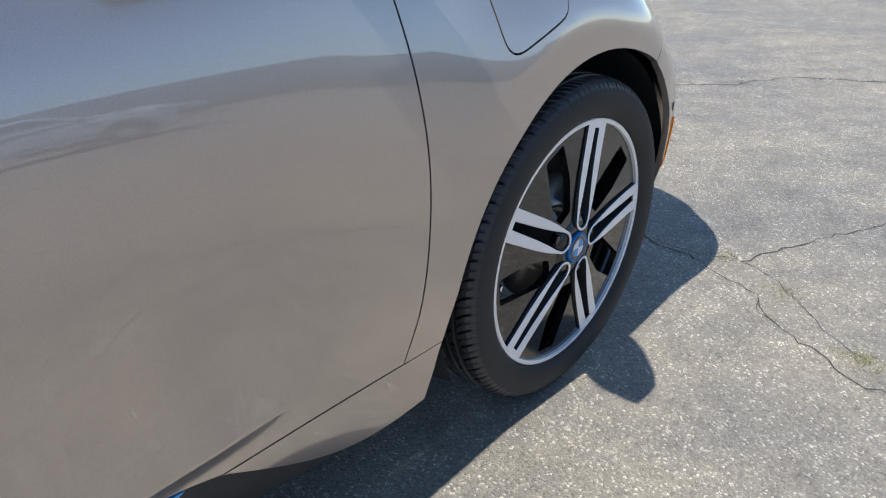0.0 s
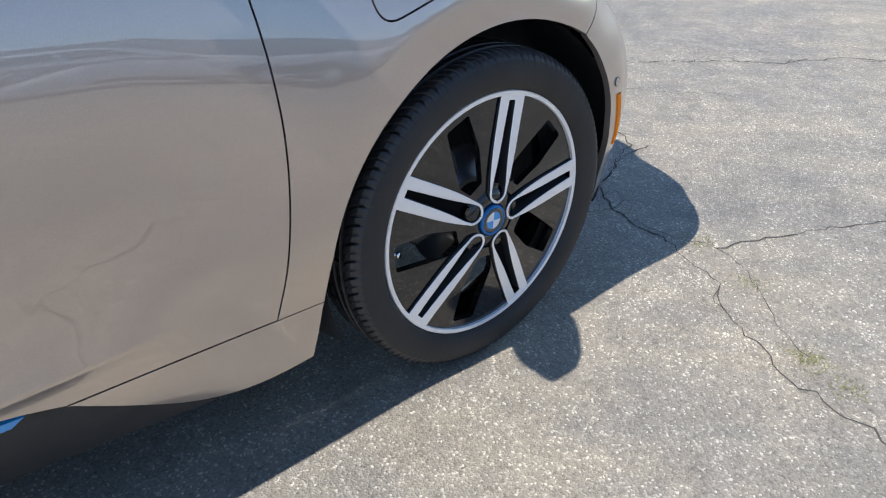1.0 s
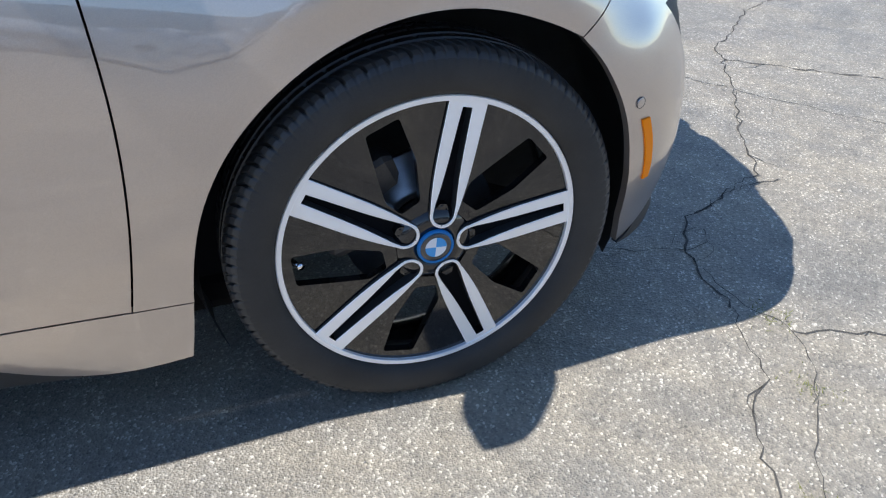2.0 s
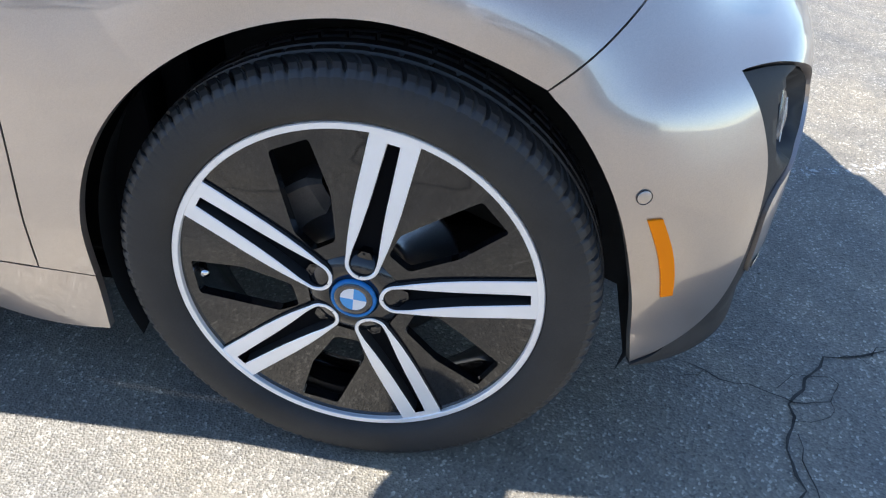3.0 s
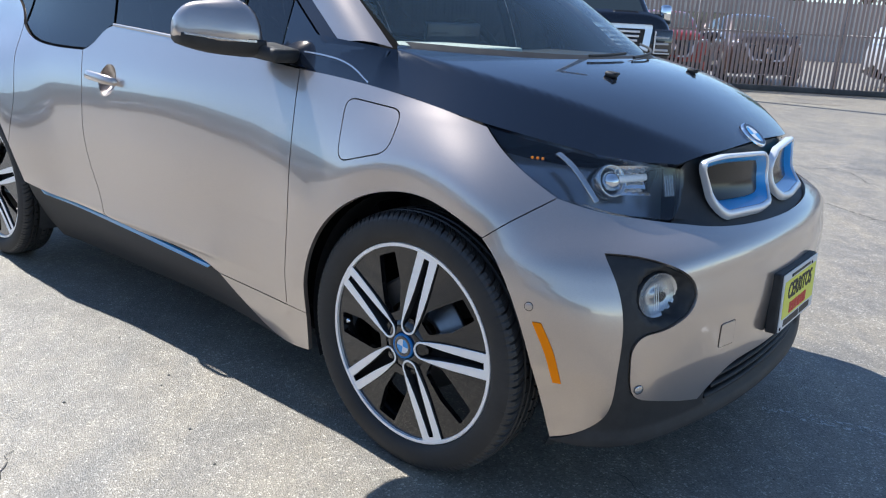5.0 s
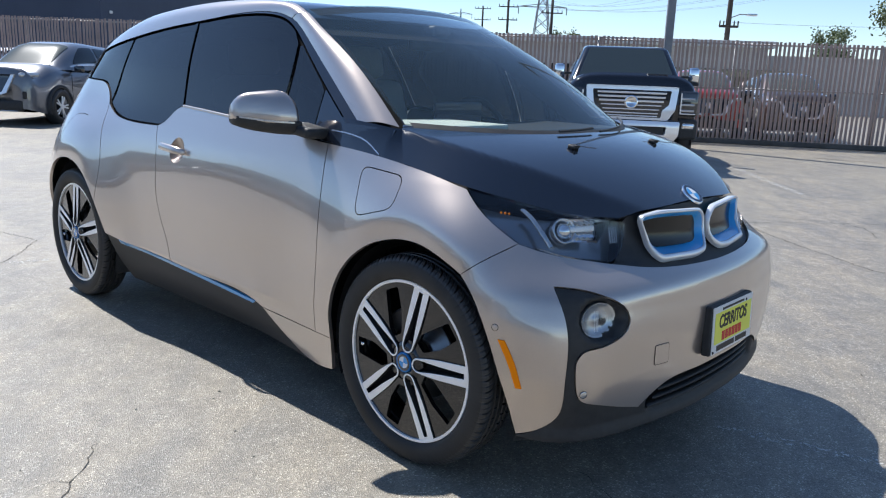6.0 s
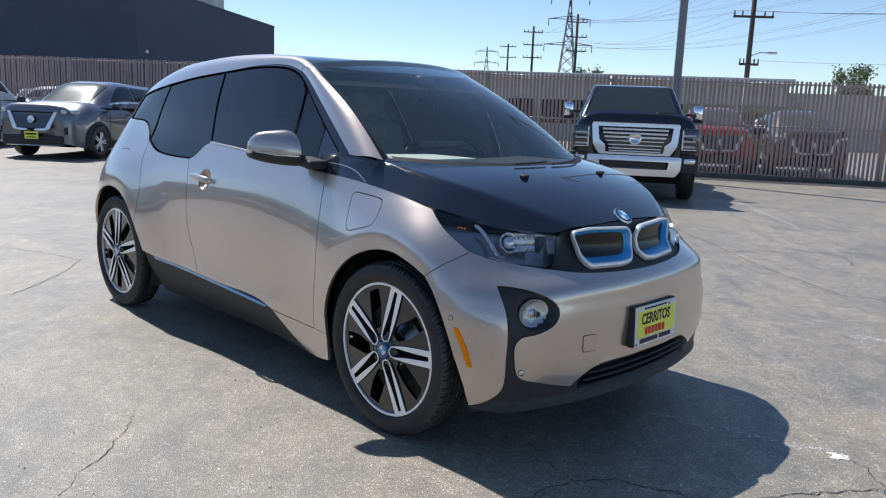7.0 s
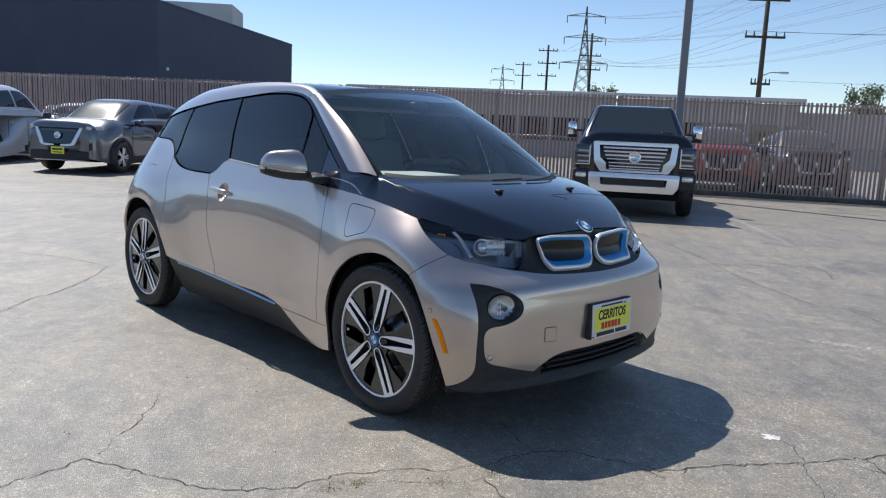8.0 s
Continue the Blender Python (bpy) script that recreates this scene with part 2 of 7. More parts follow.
def panel(name, outline, surf, material, parent, label="", gap=0.002, depth=0.014, res=0.03, offset=0.0, holes=(), mirror=False, outward=None):
    """A sheet cut to the outline in the two coordinates of surf, laid on surf, with its edges folded inwards."""
    from mathutils.geometry import delaunay_2d_cdt
    ring = resample(inset(outline, gap), res * 0.6)
    hole_rings = [resample(inset(h, -gap), res * 0.6) for h in holes]
    P = np.array(ring)
    lo, hi = P.min(0), P.max(0)
    gx, gy = np.meshgrid(np.arange(lo[0] + res * 0.5, hi[0], res), np.arange(lo[1] + res * 0.5, hi[1], res))
    G = np.stack([gx.ravel(), gy.ravel()], 1)
    keep = inside(ring, G[:, 0], G[:, 1])
    for h in hole_rings:
        keep &= ~inside(h, G[:, 0], G[:, 1])
    G = G[keep]
    allring = np.concatenate([P] + [np.array(h) for h in hole_rings])
    if len(G):
        d = np.min(np.linalg.norm(G[:, None] - allring[None], axis=2), axis=1)
        G = G[d > res * 0.4]
    pts, edges = [Vector(p) for p in ring], [(i, (i + 1) % len(ring)) for i in range(len(ring))]
    for h in hole_rings:
        s = len(pts)
        pts += [Vector(p) for p in h]
        edges += [(s + i, s + (i + 1) % len(h)) for i in range(len(h))]
    pts += [Vector(p) for p in G]
    v2, _, f2, _, _, _ = delaunay_2d_cdt(pts, edges, [], 0, 1e-6)
    V = np.array([tuple(v) for v in v2])
    F = np.array([f for f in f2 if len(f) == 3])
    C = V[F].mean(1)
    ok = inside(ring, C[:, 0], C[:, 1])
    for h in hole_rings:
        ok &= ~inside(h, C[:, 0], C[:, 1])
    F = F[ok]
    h = 1e-3
    X = surf(V[:, 0], V[:, 1])
    N = np.cross(surf(V[:, 0] + h, V[:, 1]) - surf(V[:, 0] - h, V[:, 1]), surf(V[:, 0], V[:, 1] + h) - surf(V[:, 0], V[:, 1] - h))
    N /= np.maximum(np.linalg.norm(N, axis=1, keepdims=True), 1e-12)
    off = offset(V[:, 0], V[:, 1]) if callable(offset) else offset
    if callable(offset):
        ou = (offset(V[:, 0] + h, V[:, 1]) - offset(V[:, 0] - h, V[:, 1])) / (2 * h)
        ov = (offset(V[:, 0], V[:, 1] + h) - offset(V[:, 0], V[:, 1] - h)) / (2 * h)
        tu = (surf(V[:, 0] + h, V[:, 1]) - surf(V[:, 0] - h, V[:, 1])) / (2 * h) + ou[:, None] * N
        tv = (surf(V[:, 0], V[:, 1] + h) - surf(V[:, 0], V[:, 1] - h)) / (2 * h) + ov[:, None] * N
        X = X + off[:, None] * N
        N = np.cross(tu, tv)
        N /= np.maximum(np.linalg.norm(N, axis=1, keepdims=True), 1e-12)
    else:
        X = X + off * N
    # turn triangles to face along the surface normal
    fn = np.cross(X[F[:, 1]] - X[F[:, 0]], X[F[:, 2]] - X[F[:, 0]])
    flip = np.sum(fn * N[F].mean(1), 1) < 0
    F[flip] = F[flip][:, ::-1]
    # folded edge
    count = {}
    for a, b, c in F:
        for e in ((a, b), (b, c), (c, a)):
            count[e] = 1
    rim = [e for e in count if (e[1], e[0]) not in count]
    used = sorted({i for e in rim for i in e})
    n0 = len(X)
    top = {i: n0 + k for k, i in enumerate(used)}
    low = {i: n0 + len(used) + k for k, i in enumerate(used)}
    X2 = np.concatenate([X, X[used], X[used] - depth * N[used]])
    faces = [tuple(int(i) for i in f) for f in F] + [(top[a], low[a], low[b], top[b]) for a, b in rim]
    normals = np.concatenate([N, N[used], N[used]])
    if mirror:
        X2 = X2 * np.array([1, -1, 1])
        normals = normals * np.array([1, -1, 1])
        faces = [f[::-1] for f in faces]
    me = bpy.data.meshes.new(name)
    me.from_pydata(X2.tolist(), [], faces)
    me.polygons.foreach_set("use_smooth", [len(f) == 3 for f in faces])
    me.update()
    ln = np.zeros((len(me.loops), 3))
    vi = np.zeros(len(me.loops), int)
    me.loops.foreach_get("vertex_index", vi)
    ln[:] = normals[vi]
    # fold faces keep their own flat normals
    fnrm = np.zeros((len(me.polygons), 3))
    me.polygons.foreach_get("normal", fnrm.ravel())
    flat = np.array([p.normal[:] for p in me.polygons])
    starts = np.array([p.loop_start for p in me.polygons])
    for k, f in enumerate(faces):
        if len(f) == 4:
            ln[starts[k]:starts[k] + 4] = flat[k]
    me.normals_split_custom_set(ln.tolist())
    return part(name, me, material, parent, label)


def loft(name, rows, material, parent, label="", mirror=False, closed=False, smooth_shade=True):
    """Skin over rows of points (each row the same count)."""
    k = len(rows[0])
    vs = [tuple(p) for r in rows for p in r]
    fs = []
    for i in range(len(rows) - 1):
        for j in range(k - 1 + closed):
            q = (j + 1) % k
            fs.append((i * k + j, i * k + q, (i + 1) * k + q, (i + 1) * k + j))
    if mirror:
        vs = [(x, -y, z) for x, y, z in vs]
        fs = [f[::-1] for f in fs]
    return part(name, mesh_raw(name, vs, fs, smooth_shade), material, parent, label)


# ---- the electric hatchback's skin ----
# plan lines round the right side, the nose and the left side, at several heights
SIDE_X = (-2.57, -2.1, -1.55, -1.0, -0.5, 0.0)
NOSE_U = (0.25, 0.404, 0.523, 0.677, 0.859, 1.073, 1.313)
TAIL_U = (-3.85, -3.5, -3.17, -2.9)
MID_U = 1.313
LEVELS = []


def level(z, tail, side, nose):
    xs = [p[0] for p in tail] + list(SIDE_X) + [p[0] for p in nose]
    ys = [-p[1] for p in tail] + [-s for s in side] + [-p[1] for p in nose]
    us = list(TAIL_U) + list(SIDE_X) + list(NOSE_U)
    xs += xs[-2::-1]
    ys += [-y for y in ys[-2::-1]]
    us += [2 * MID_U - u for u in us[-2::-1]]
    LEVELS.append((z, cubic(us, np.stack([xs, ys], 1))))


level(0.13, ((-3.12, 0), (-3.08, .35), (-2.98, .60), (-2.86, .74)), (.78, .72, .70, .70, .77, .79),
      ((.25, .785), (.397, .752), (.488, .697), (.562, .602), (.612, .44), (.653, .235), (.668, 0)))
level(0.27, ((-3.2, 0), (-3.17, .35), (-3.06, .62), (-2.88, .78)), (.845, .79, .785, .785, .80, .825),
      ((.25, .815), (.408, .778), (.509, .723), (.587, .63), (.637, .458), (.672, .244), (.684, 0)))
level(0.42, ((-3.27, 0), (-3.24, .35), (-3.12, .66), (-2.9, .82)), (.875, .835, .815, .815, .825, .85),
      ((.25, .838), (.412, .797), (.514, .742), (.598, .636), (.643, .46), (.676, .245), (.688, 0)))
level(0.60, ((-3.29, 0), (-3.26, .35), (-3.13, .66), (-2.9, .825)), (.88, .855, .83, .83, .83, .852),
      ((.25, .84), (.40, .805), (.498, .737), (.592, .618), (.642, .46), (.675, .245), (.687, 0)))
level(0.67, ((-3.287, 0), (-3.257, .345), (-3.127, .652), (-2.9, .814)), (.870, .850, .832, .832, .829, .845),
      ((.248, .832), (.392, .787), (.482, .711), (.568, .61), (.622, .46), (.659, .245), (.672, 0)))
level(0.74, ((-3.28, 0), (-3.25, .34), (-3.12, .64), (-2.9, .80)), (.855, .84, .83, .83, .825, .83),
      ((.245, .815), (.375, .74), (.445, .65), (.495, .53), (.54, .40), (.578, .22), (.592, 0)))
level(0.92, ((-3.23, 0), (-3.2, .33), (-3.08, .60), (-2.88, .745)), (.80, .80, .80, .805, .79, .757),
      ((.18, .70), (.29, .63), (.37, .56), (.43, .47), (.48, .36), (.52, .2), (.535, 0)))
level(1.06, ((-3.15, 0), (-3.12, .3), (-3.02, .55), (-2.86, .67)), (.70, .725, .74, .75, .74, .66),
      ((.1, .56), (.2, .5), (.27, .44), (.33, .36), (.37, .27), (.40, .15), (.41, 0)))
level(1.28, ((-3.0, 0), (-2.98, .27), (-2.92, .47), (-2.8, .56)), (.61, .645, .66, .66, .64, .56),
      ((.0, .45), (.08, .4), (.14, .34), (.2, .26), (.24, .17), (.27, .1), (.28, 0)))
level(1.47, ((-2.83, 0), (-2.82, .2), (-2.78, .4), (-2.7, .47)), (.53, .56, .575, .575, .54, .46),
      ((-.1, .35), (-.02, .3), (.04, .24), (.1, .16), (.14, .1), (.17, .05), (.18, 0)))
ZS = np.array([l[0] for l in LEVELS])


def skin(u, z):
    """Point of the body's outer skin at run u round the plan (u is x along the side) and height z."""
    u, z = np.atleast_1d(np.asarray(u, float)), np.atleast_1d(np.asarray(z, float))
    Q = np.stack([l[1](u) for l in LEVELS])
    zz = np.clip(z, ZS[0], ZS[-1])
    i = np.clip(np.searchsorted(ZS, zz) - 1, 0, len(ZS) - 2)
    a = np.arange(len(u))
    T = np.empty_like(Q)
    T[0], T[-1] = (Q[1] - Q[0]) / (ZS[1] - ZS[0]), (Q[-1] - Q[-2]) / (ZS[-1] - ZS[-2])
    for k in range(1, len(ZS) - 1):
        d0, d1 = (Q[k] - Q[k - 1]) / (ZS[k] - ZS[k - 1]), (Q[k + 1] - Q[k]) / (ZS[k + 1] - ZS[k])
        w = (ZS[k + 1] - ZS[k]) / (ZS[k + 1] - ZS[k - 1])
        T[k] = d0 * w + d1 * (1 - w)
    hh = (ZS[i + 1] - ZS[i])[:, None]
    t = ((zz - ZS[i]) / (ZS[i + 1] - ZS[i]))[:, None]
    p = (2 * t ** 3 - 3 * t ** 2 + 1) * Q[i, a] + (t ** 3 - 2 * t ** 2 + t) * hh * T[i, a] + (3 * t ** 2 - 2 * t ** 3) * Q[i + 1, a] + (t ** 3 - t ** 2) * hh * T[i + 1, a]
    # flared arches: a soft swell, and an upright band over the top of the arch
    for cx, lift in ((0.02, 0.019), (-2.56, 0.010), (2 * MID_U - 0.02, 0.019), (2 * MID_U + 2.56, 0.010)):
        rr = np.hypot(u - cx, z - 0.345)
        f = np.clip((rr - 0.43) / 0.38, 0, 1)
        back = np.clip((cx - np.minimum(u, 2 * MID_U - u) if cx < MID_U else 2 * MID_U - cx - np.minimum(u, 2 * MID_U - u)) / 0.25, 0, 1)
        rise = np.clip((z - 0.345) / np.maximum(rr, 0.1), 0, 1)
        swell = 0.014 * (1 - 0.6 * back * (1 - rise)) * (1 - f * f * (3 - 2 * f)) * np.clip((z - 0.30) / 0.12, 0, 1)
        g, k = np.clip((rr - 0.39) / 0.10, 0, 1), np.clip((rr - 0.48) / 0.18, 0, 1)
        high = np.clip(((z - 0.345) / np.maximum(rr, 0.1) - 0.68) / 0.32, 0, 1)
        high = high * high * (3 - 2 * high)
        swell += lift * high * g * g * (3 - 2 * g) * (1 - k * k * (3 - 2 * k))
        p[:, 1] += np.where(u > MID_U, 1, -1) * swell
    # light-catching ridge low on the doors
    um = np.minimum(u, 2 * MID_U - u)
    run = np.clip((-0.60 - um) / 0.25, 0, 1) * np.clip((um + 2.15) / 0.2, 0, 1)
    ridge = np.where(z > 0.398, np.clip((0.52 - z) / 0.122, 0, 1) ** 2, np.clip((z - 0.345) / 0.053, 0, 1) ** 1.5)
    p[:, 1] += np.where(u > MID_U, 1, -1) * 0.017 * run * ridge
    # tucked-in lower face of the bumper
    tuck = 0.005 * np.clip((um - 0.60) / 0.12, 0, 1) * np.clip((0.402 - z) / 0.10, 0, 1) * np.clip((z - 0.215) / 0.045, 0, 1)
    p[:, 0] -= tuck
    p[:, 1] *= 1 - 0.4 * tuck
    end = np.where(z > ZS[-1], z - ZS[-1], np.where(z < ZS[0], z - ZS[0], 0))[:, None]
    p = p + end * np.where((z > ZS[-1])[:, None], T[-1, a], T[0, a])
    return np.column_stack([p, z])


def skin_at(u, z, out=0.0):
    p = skin(u, z)[0]
    h = 1e-3
    n = np.cross(skin(u + h, z)[0] - skin(u - h, z)[0], skin(u, z + h)[0] - skin(u, z - h)[0])
    n /= np.linalg.norm(n)
    return Vector(p + n * out), Vector(n)


def flip_run(run):
    """The same line on the other side of the nose, run backwards."""
    return [(2 * MID_U - u, z) for u, z in reversed(run)]


car = tagged(new("electric_hatchback"), "champagne metallic electric hatchback with black bonnet and blue accents", "car")

# seams, as lines of (run, height)
ARCH_F = smooth((-0.418, 0.185), (-0.407, 0.25), (-0.397, 0.33), (-0.37, 0.47), (-0.30, 0.60), (-0.18, 0.70), (-0.05, 0.745), (0.08, 0.747), (0.18, 0.717), (0.238, 0.687),
                (0.30, 0.615), (0.340, 0.53), (0.364, 0.44), (0.382, 0.36), (0.398, 0.28), (0.412, 0.227), n=5)
ARCH_R = [(-2.56 + 0.405 * math.cos(a), 0.355 + 0.405 * math.sin(a)) for a in np.linspace(radians(205), radians(-22), 60)]
BUMPER_SEAM = smooth((0.238, 0.690), (0.30, 0.735), (0.395, 0.787))
k_split = min(range(len(ARCH_F)), key=lambda i: math.dist(ARCH_F[i], BUMPER_SEAM[0]))
ARCH_F[k_split] = BUMPER_SEAM[0]
DOOR_FRONT = smooth((-0.487, 1.007), (-0.458, 0.82), (-0.450, 0.62), (-0.468, 0.45), (-0.492, 0.318))
DOOR_REAR = smooth((-1.715, 0.985), (-1.665, 0.88), (-1.635, 0.66), (-1.575, 0.48), (-1.535, 0.382))
COACH_REAR = smooth((-2.335, 1.055), (-2.245, 0.93), (-2.19, 0.80), (-2.19, 0.68), (-2.215, 0.57))
SILL_TOP = smooth((-0.492, 0.318), (-0.70, 0.322), (-0.845, 0.326))
DOOR_LOW = smooth((-0.845, 0.326), (-0.92, 0.350), (-1.25, 0.368), (-1.535, 0.382))
COACH_LOW = smooth((-1.535, 0.382), (-1.85, 0.395), (-2.05, 0.405), (-2.155, 0.415))
BELT_FRONT = smooth((-0.487, 1.007), (-0.75, 1.03), (-1.2, 1.062), (-1.548, 1.08), n=6)
KINK = smooth((-1.548, 1.08), (-1.60, 1.062), (-1.66, 1.01), (-1.715, 0.985), n=5)
BELT_REAR = smooth((-1.715, 0.985), (-1.95, 0.985), (-2.2, 1.012), (-2.335, 1.055), n=6)
BELT_TAIL = smooth((-2.335, 1.055), (-2.40, 1.11), (-2.47, 1.148), (-2.62, 1.165), (-2.835, 1.172), n=6)
FENDER_TOP = smooth((0.20, 0.921), (0.05, 0.947), (-0.10, 0.968), (-0.242, 0.986), (-0.36, 0.998), (-0.487, 1.007), n=6)
LAMP_LOW = smooth((0.20, 0.921), (0.29, 0.855), (0.395, 0.787), n=6)
LAMP_FRONT = smooth((0.395, 0.787), (0.47, 0.766), (0.545, 0.751), (0.64, 0.738), (0.72, 0.729), (0.80, 0.722), n=5)

arch_fender = ARCH_F[:k_split + 1]
arch_bumper = ARCH_F[k_split:]
FENDER = join(DOOR_FRONT[::-1], FENDER_TOP[::-1], LAMP_LOW, BUMPER_SEAM[::-1], [p for p in arch_fender[::-1] if p[1] > 0.32 or p[0] > 0], [(-0.398, 0.318)])
ROCKER = join(SILL_TOP, smooth((-0.845, 0.326), (-0.74, 0.251), (-0.655, 0.200), (-0.562, 0.174), (-0.484, 0.175), (-0.418, 0.185)), [p for p in arch_fender if p[1] < 0.318 and p[0] < 0], [(-0.3985, 0.318)])
FUEL = rounded(((-0.298, 0.951), (-0.094, 0.936), (-0.080, 0.838), (-0.255, 0.788)), 0.038, 7)
DOOR = join(DOOR_FRONT, SILL_TOP, DOOR_LOW, DOOR_REAR[::-1], KINK[::-1], BELT_FRONT[::-1])
CUP = [(-1.478 + 0.060 * math.cos(a), 0.893 + 0.052 * math.sin(a)) for a in np.linspace(0, 2 * math.pi, 28, endpoint=False)]
COACH = join(DOOR_REAR, COACH_LOW, [p for p in ARCH_R[::-1] if p[0] > -2.56 and p[1] < 0.57 and p[1] > 0.415], COACH_REAR[::-1], BELT_REAR[::-1])
QUARTER = join(COACH_REAR, [p for p in ARCH_R[::-1] if p[1] > 0.57 or p[0] < -2.56], [(-2.93, 0.20), (-3.15, 0.22), (-3.5, 0.22), (-3.85, 0.22), (-3.85, 0.86), (-3.5, 0.88), (-3.17, 0.98), (-2.98, 1.12)], [BELT_TAIL[-1]], BELT_TAIL[::-1])
for side in (False, True):
    panel("front_wing", FENDER, skin, PAINT, car, holes=(FUEL,), mirror=side, res=0.016, gap=0.0014)
    panel("charging_flap", FUEL, skin, PAINT, car, mirror=side)
    panel("rocker_panel", ROCKER, skin, PAINT, car, mirror=side)
    panel("front_door", DOOR, skin, PAINT, car, holes=(CUP,), mirror=side, res=0.018)
    panel("coach_door", COACH, skin, PAINT, car, mirror=side, res=0.018)
    panel("rear_quarter", QUARTER, skin, PAINT, car, mirror=side, res=0.022)
    panel("side_skirt", join(smooth((-0.845, 0.322), (-0.74, 0.247), (-0.655, 0.196), (-0.60, 0.16)), smooth((-0.60, 0.16), (-1.3, 0.15), (-2.12, 0.16)), smooth((-2.12, 0.16), (-2.16, 0.28), (-2.165, 0.405)),
          COACH_LOW[::-1], DOOR_LOW[::-1]), skin, BLACK_PLASTIC, car, "matt black side skirt", offset=-0.012, mirror=side)
    panel("blue_strip", join(smooth((-0.90, 0.338), (-1.25, 0.360), (-1.6, 0.377), (-2.04, 0.397)), smooth((-2.04, 0.379), (-1.6, 0.359), (-1.25, 0.343), (-0.92, 0.325))), skin, BLUE, car, "bright blue accent strip", offset=-0.004, gap=0, mirror=side, res=0.02)

# bumper and its black valance
POCKET_REAR = smooth((0.519, 0.682), (0.553, 0.62), (0.571, 0.54), (0.571, 0.46), (0.564, 0.38), (0.544, 0.31), (0.50, 0.268), (0.45, 0.24), (0.412, 0.227), n=6)
POCKET_FRONT = join(smooth((0.519, 0.682), (0.60, 0.676), (0.68, 0.661), (0.735, 0.640), (0.766, 0.612), (0.773, 0.582), (0.755, 0.55), (0.715, 0.528), (0.66, 0.514), (0.618, 0.504), (0.601, 0.482), (0.600, 0.43), (0.604, 0.390), (0.616, 0.362), (0.645, 0.346), n=5),
                    smooth((0.645, 0.346), (0.72, 0.328), (0.79, 0.309), (0.864, 0.291), n=4), smooth((0.864, 0.291), (0.918, 0.325), (0.98, 0.350), (1.13, 0.360), (1.313, 0.362), n=4))
half_top = join(smooth((0.80, 0.722), (0.90, 0.712), (1.1, 0.701), (1.313, 0.697), n=5))
right_half = join(half_top[::-1], LAMP_FRONT[::-1], BUMPER_SEAM[::-1], arch_bumper, POCKET_REAR[::-1], POCKET_FRONT)
BUMPER = join(right_half, flip_run(right_half))
FOG = (0.658, 0.597)


def bump_step(d, a, b):
    t = np.clip((d - a) / (b - a), 0, 1)
    return t * t * (3 - 2 * t)


def valance_depth(u, z):
    u = np.minimum(u, 2 * MID_U - u)
    d = np.hypot((u - FOG[0] - 0.026) / 1.32, (z - FOG[1] + 0.005) / 1.06)
    fog = -0.042 * (1 - bump_step(d, 0.044, 0.066))
    slot = -0.06 * bump_step(u, 0.90, 0.96) * bump_step(z, 0.254, 0.268)
    lip = 0.010 * (1 - bump_step(z, 0.23, 0.265))
    return -0.006 + fog + slot + lip


low_half = join(POCKET_FRONT[::-1], POCKET_REAR, smooth((0.412, 0.223), (0.46, 0.217), (0.6, 0.219), (0.9, 0.224), (1.313, 0.226), n=5))
panel("front_bumper", BUMPER, skin, PAINT, car, res=0.016, gap=0.0012)
panel("lower_valance", join(low_half, flip_run(low_half)), skin, BLACK_PLASTIC, car, "matt black valance with fog lamp pockets", offset=valance_depth, gap=0.001, res=0.015)

# nose: black surround, lamps, kidneys
LAMP_SIDE = smooth((0.74, 0.7275), (0.795, 0.745), (0.832, 0.782), (0.842, 0.815), (0.838, 0.836), n=5)
nose_half = join(half_top[::-1], [p for p in LAMP_FRONT[::-1] if p[0] > 0.745], LAMP_SIDE, smooth((0.838, 0.836), (0.88, 0.858), (1.0, 0.872), (1.313, 0.878), n=4))
panel("nose_panel", join(nose_half, flip_run(nose_half)), skin, BLACK_PLASTIC, car, "black nose panel", offset=-0.012, gap=0)
LAMP = join(LAMP_LOW, [p for p in LAMP_FRONT if p[0] < 0.735], LAMP_SIDE, smooth((0.838, 0.836), (0.70, 0.853), (0.5, 0.878), (0.34, 0.902), (0.20, 0.923), n=5))
KIDNEY_PTS = ((0.884, 0.853), (1.00, 0.866), (1.262, 0.857), (1.298, 0.815), (1.291, 0.746), (1.258, 0.719), (1.19, 0.714), (0.985, 0.718), (0.945, 0.747))
# how far each corner of the blue inlay steps in towards the black core
CORE_STEP = ((0.014, -0.016), (0.0, -0.013), (-0.014, -0.014), (-0.024, -0.006), (-0.026, 0.012), (-0.024, 0.026), (-0.01, 0.029), (0.012, 0.029), (0.018, 0.018))
KIDNEY = rounded(KIDNEY_PTS, 0.03, 6)
K_IN_PTS = inset(KIDNEY_PTS, 0.0115)
K_IN = rounded(K_IN_PTS, 0.025, 6)
K_CORE = rounded([(u + a, z + b) for (u, z), (a, b) in zip(K_IN_PTS, CORE_STEP)], 0.02, 6)


def kidney_out(z):
    """The kidneys stand more upright than the nose behind them."""
    return 0.010 + 0.018 * min(1.0, max(0.0, (z - 0.72) / 0.12))


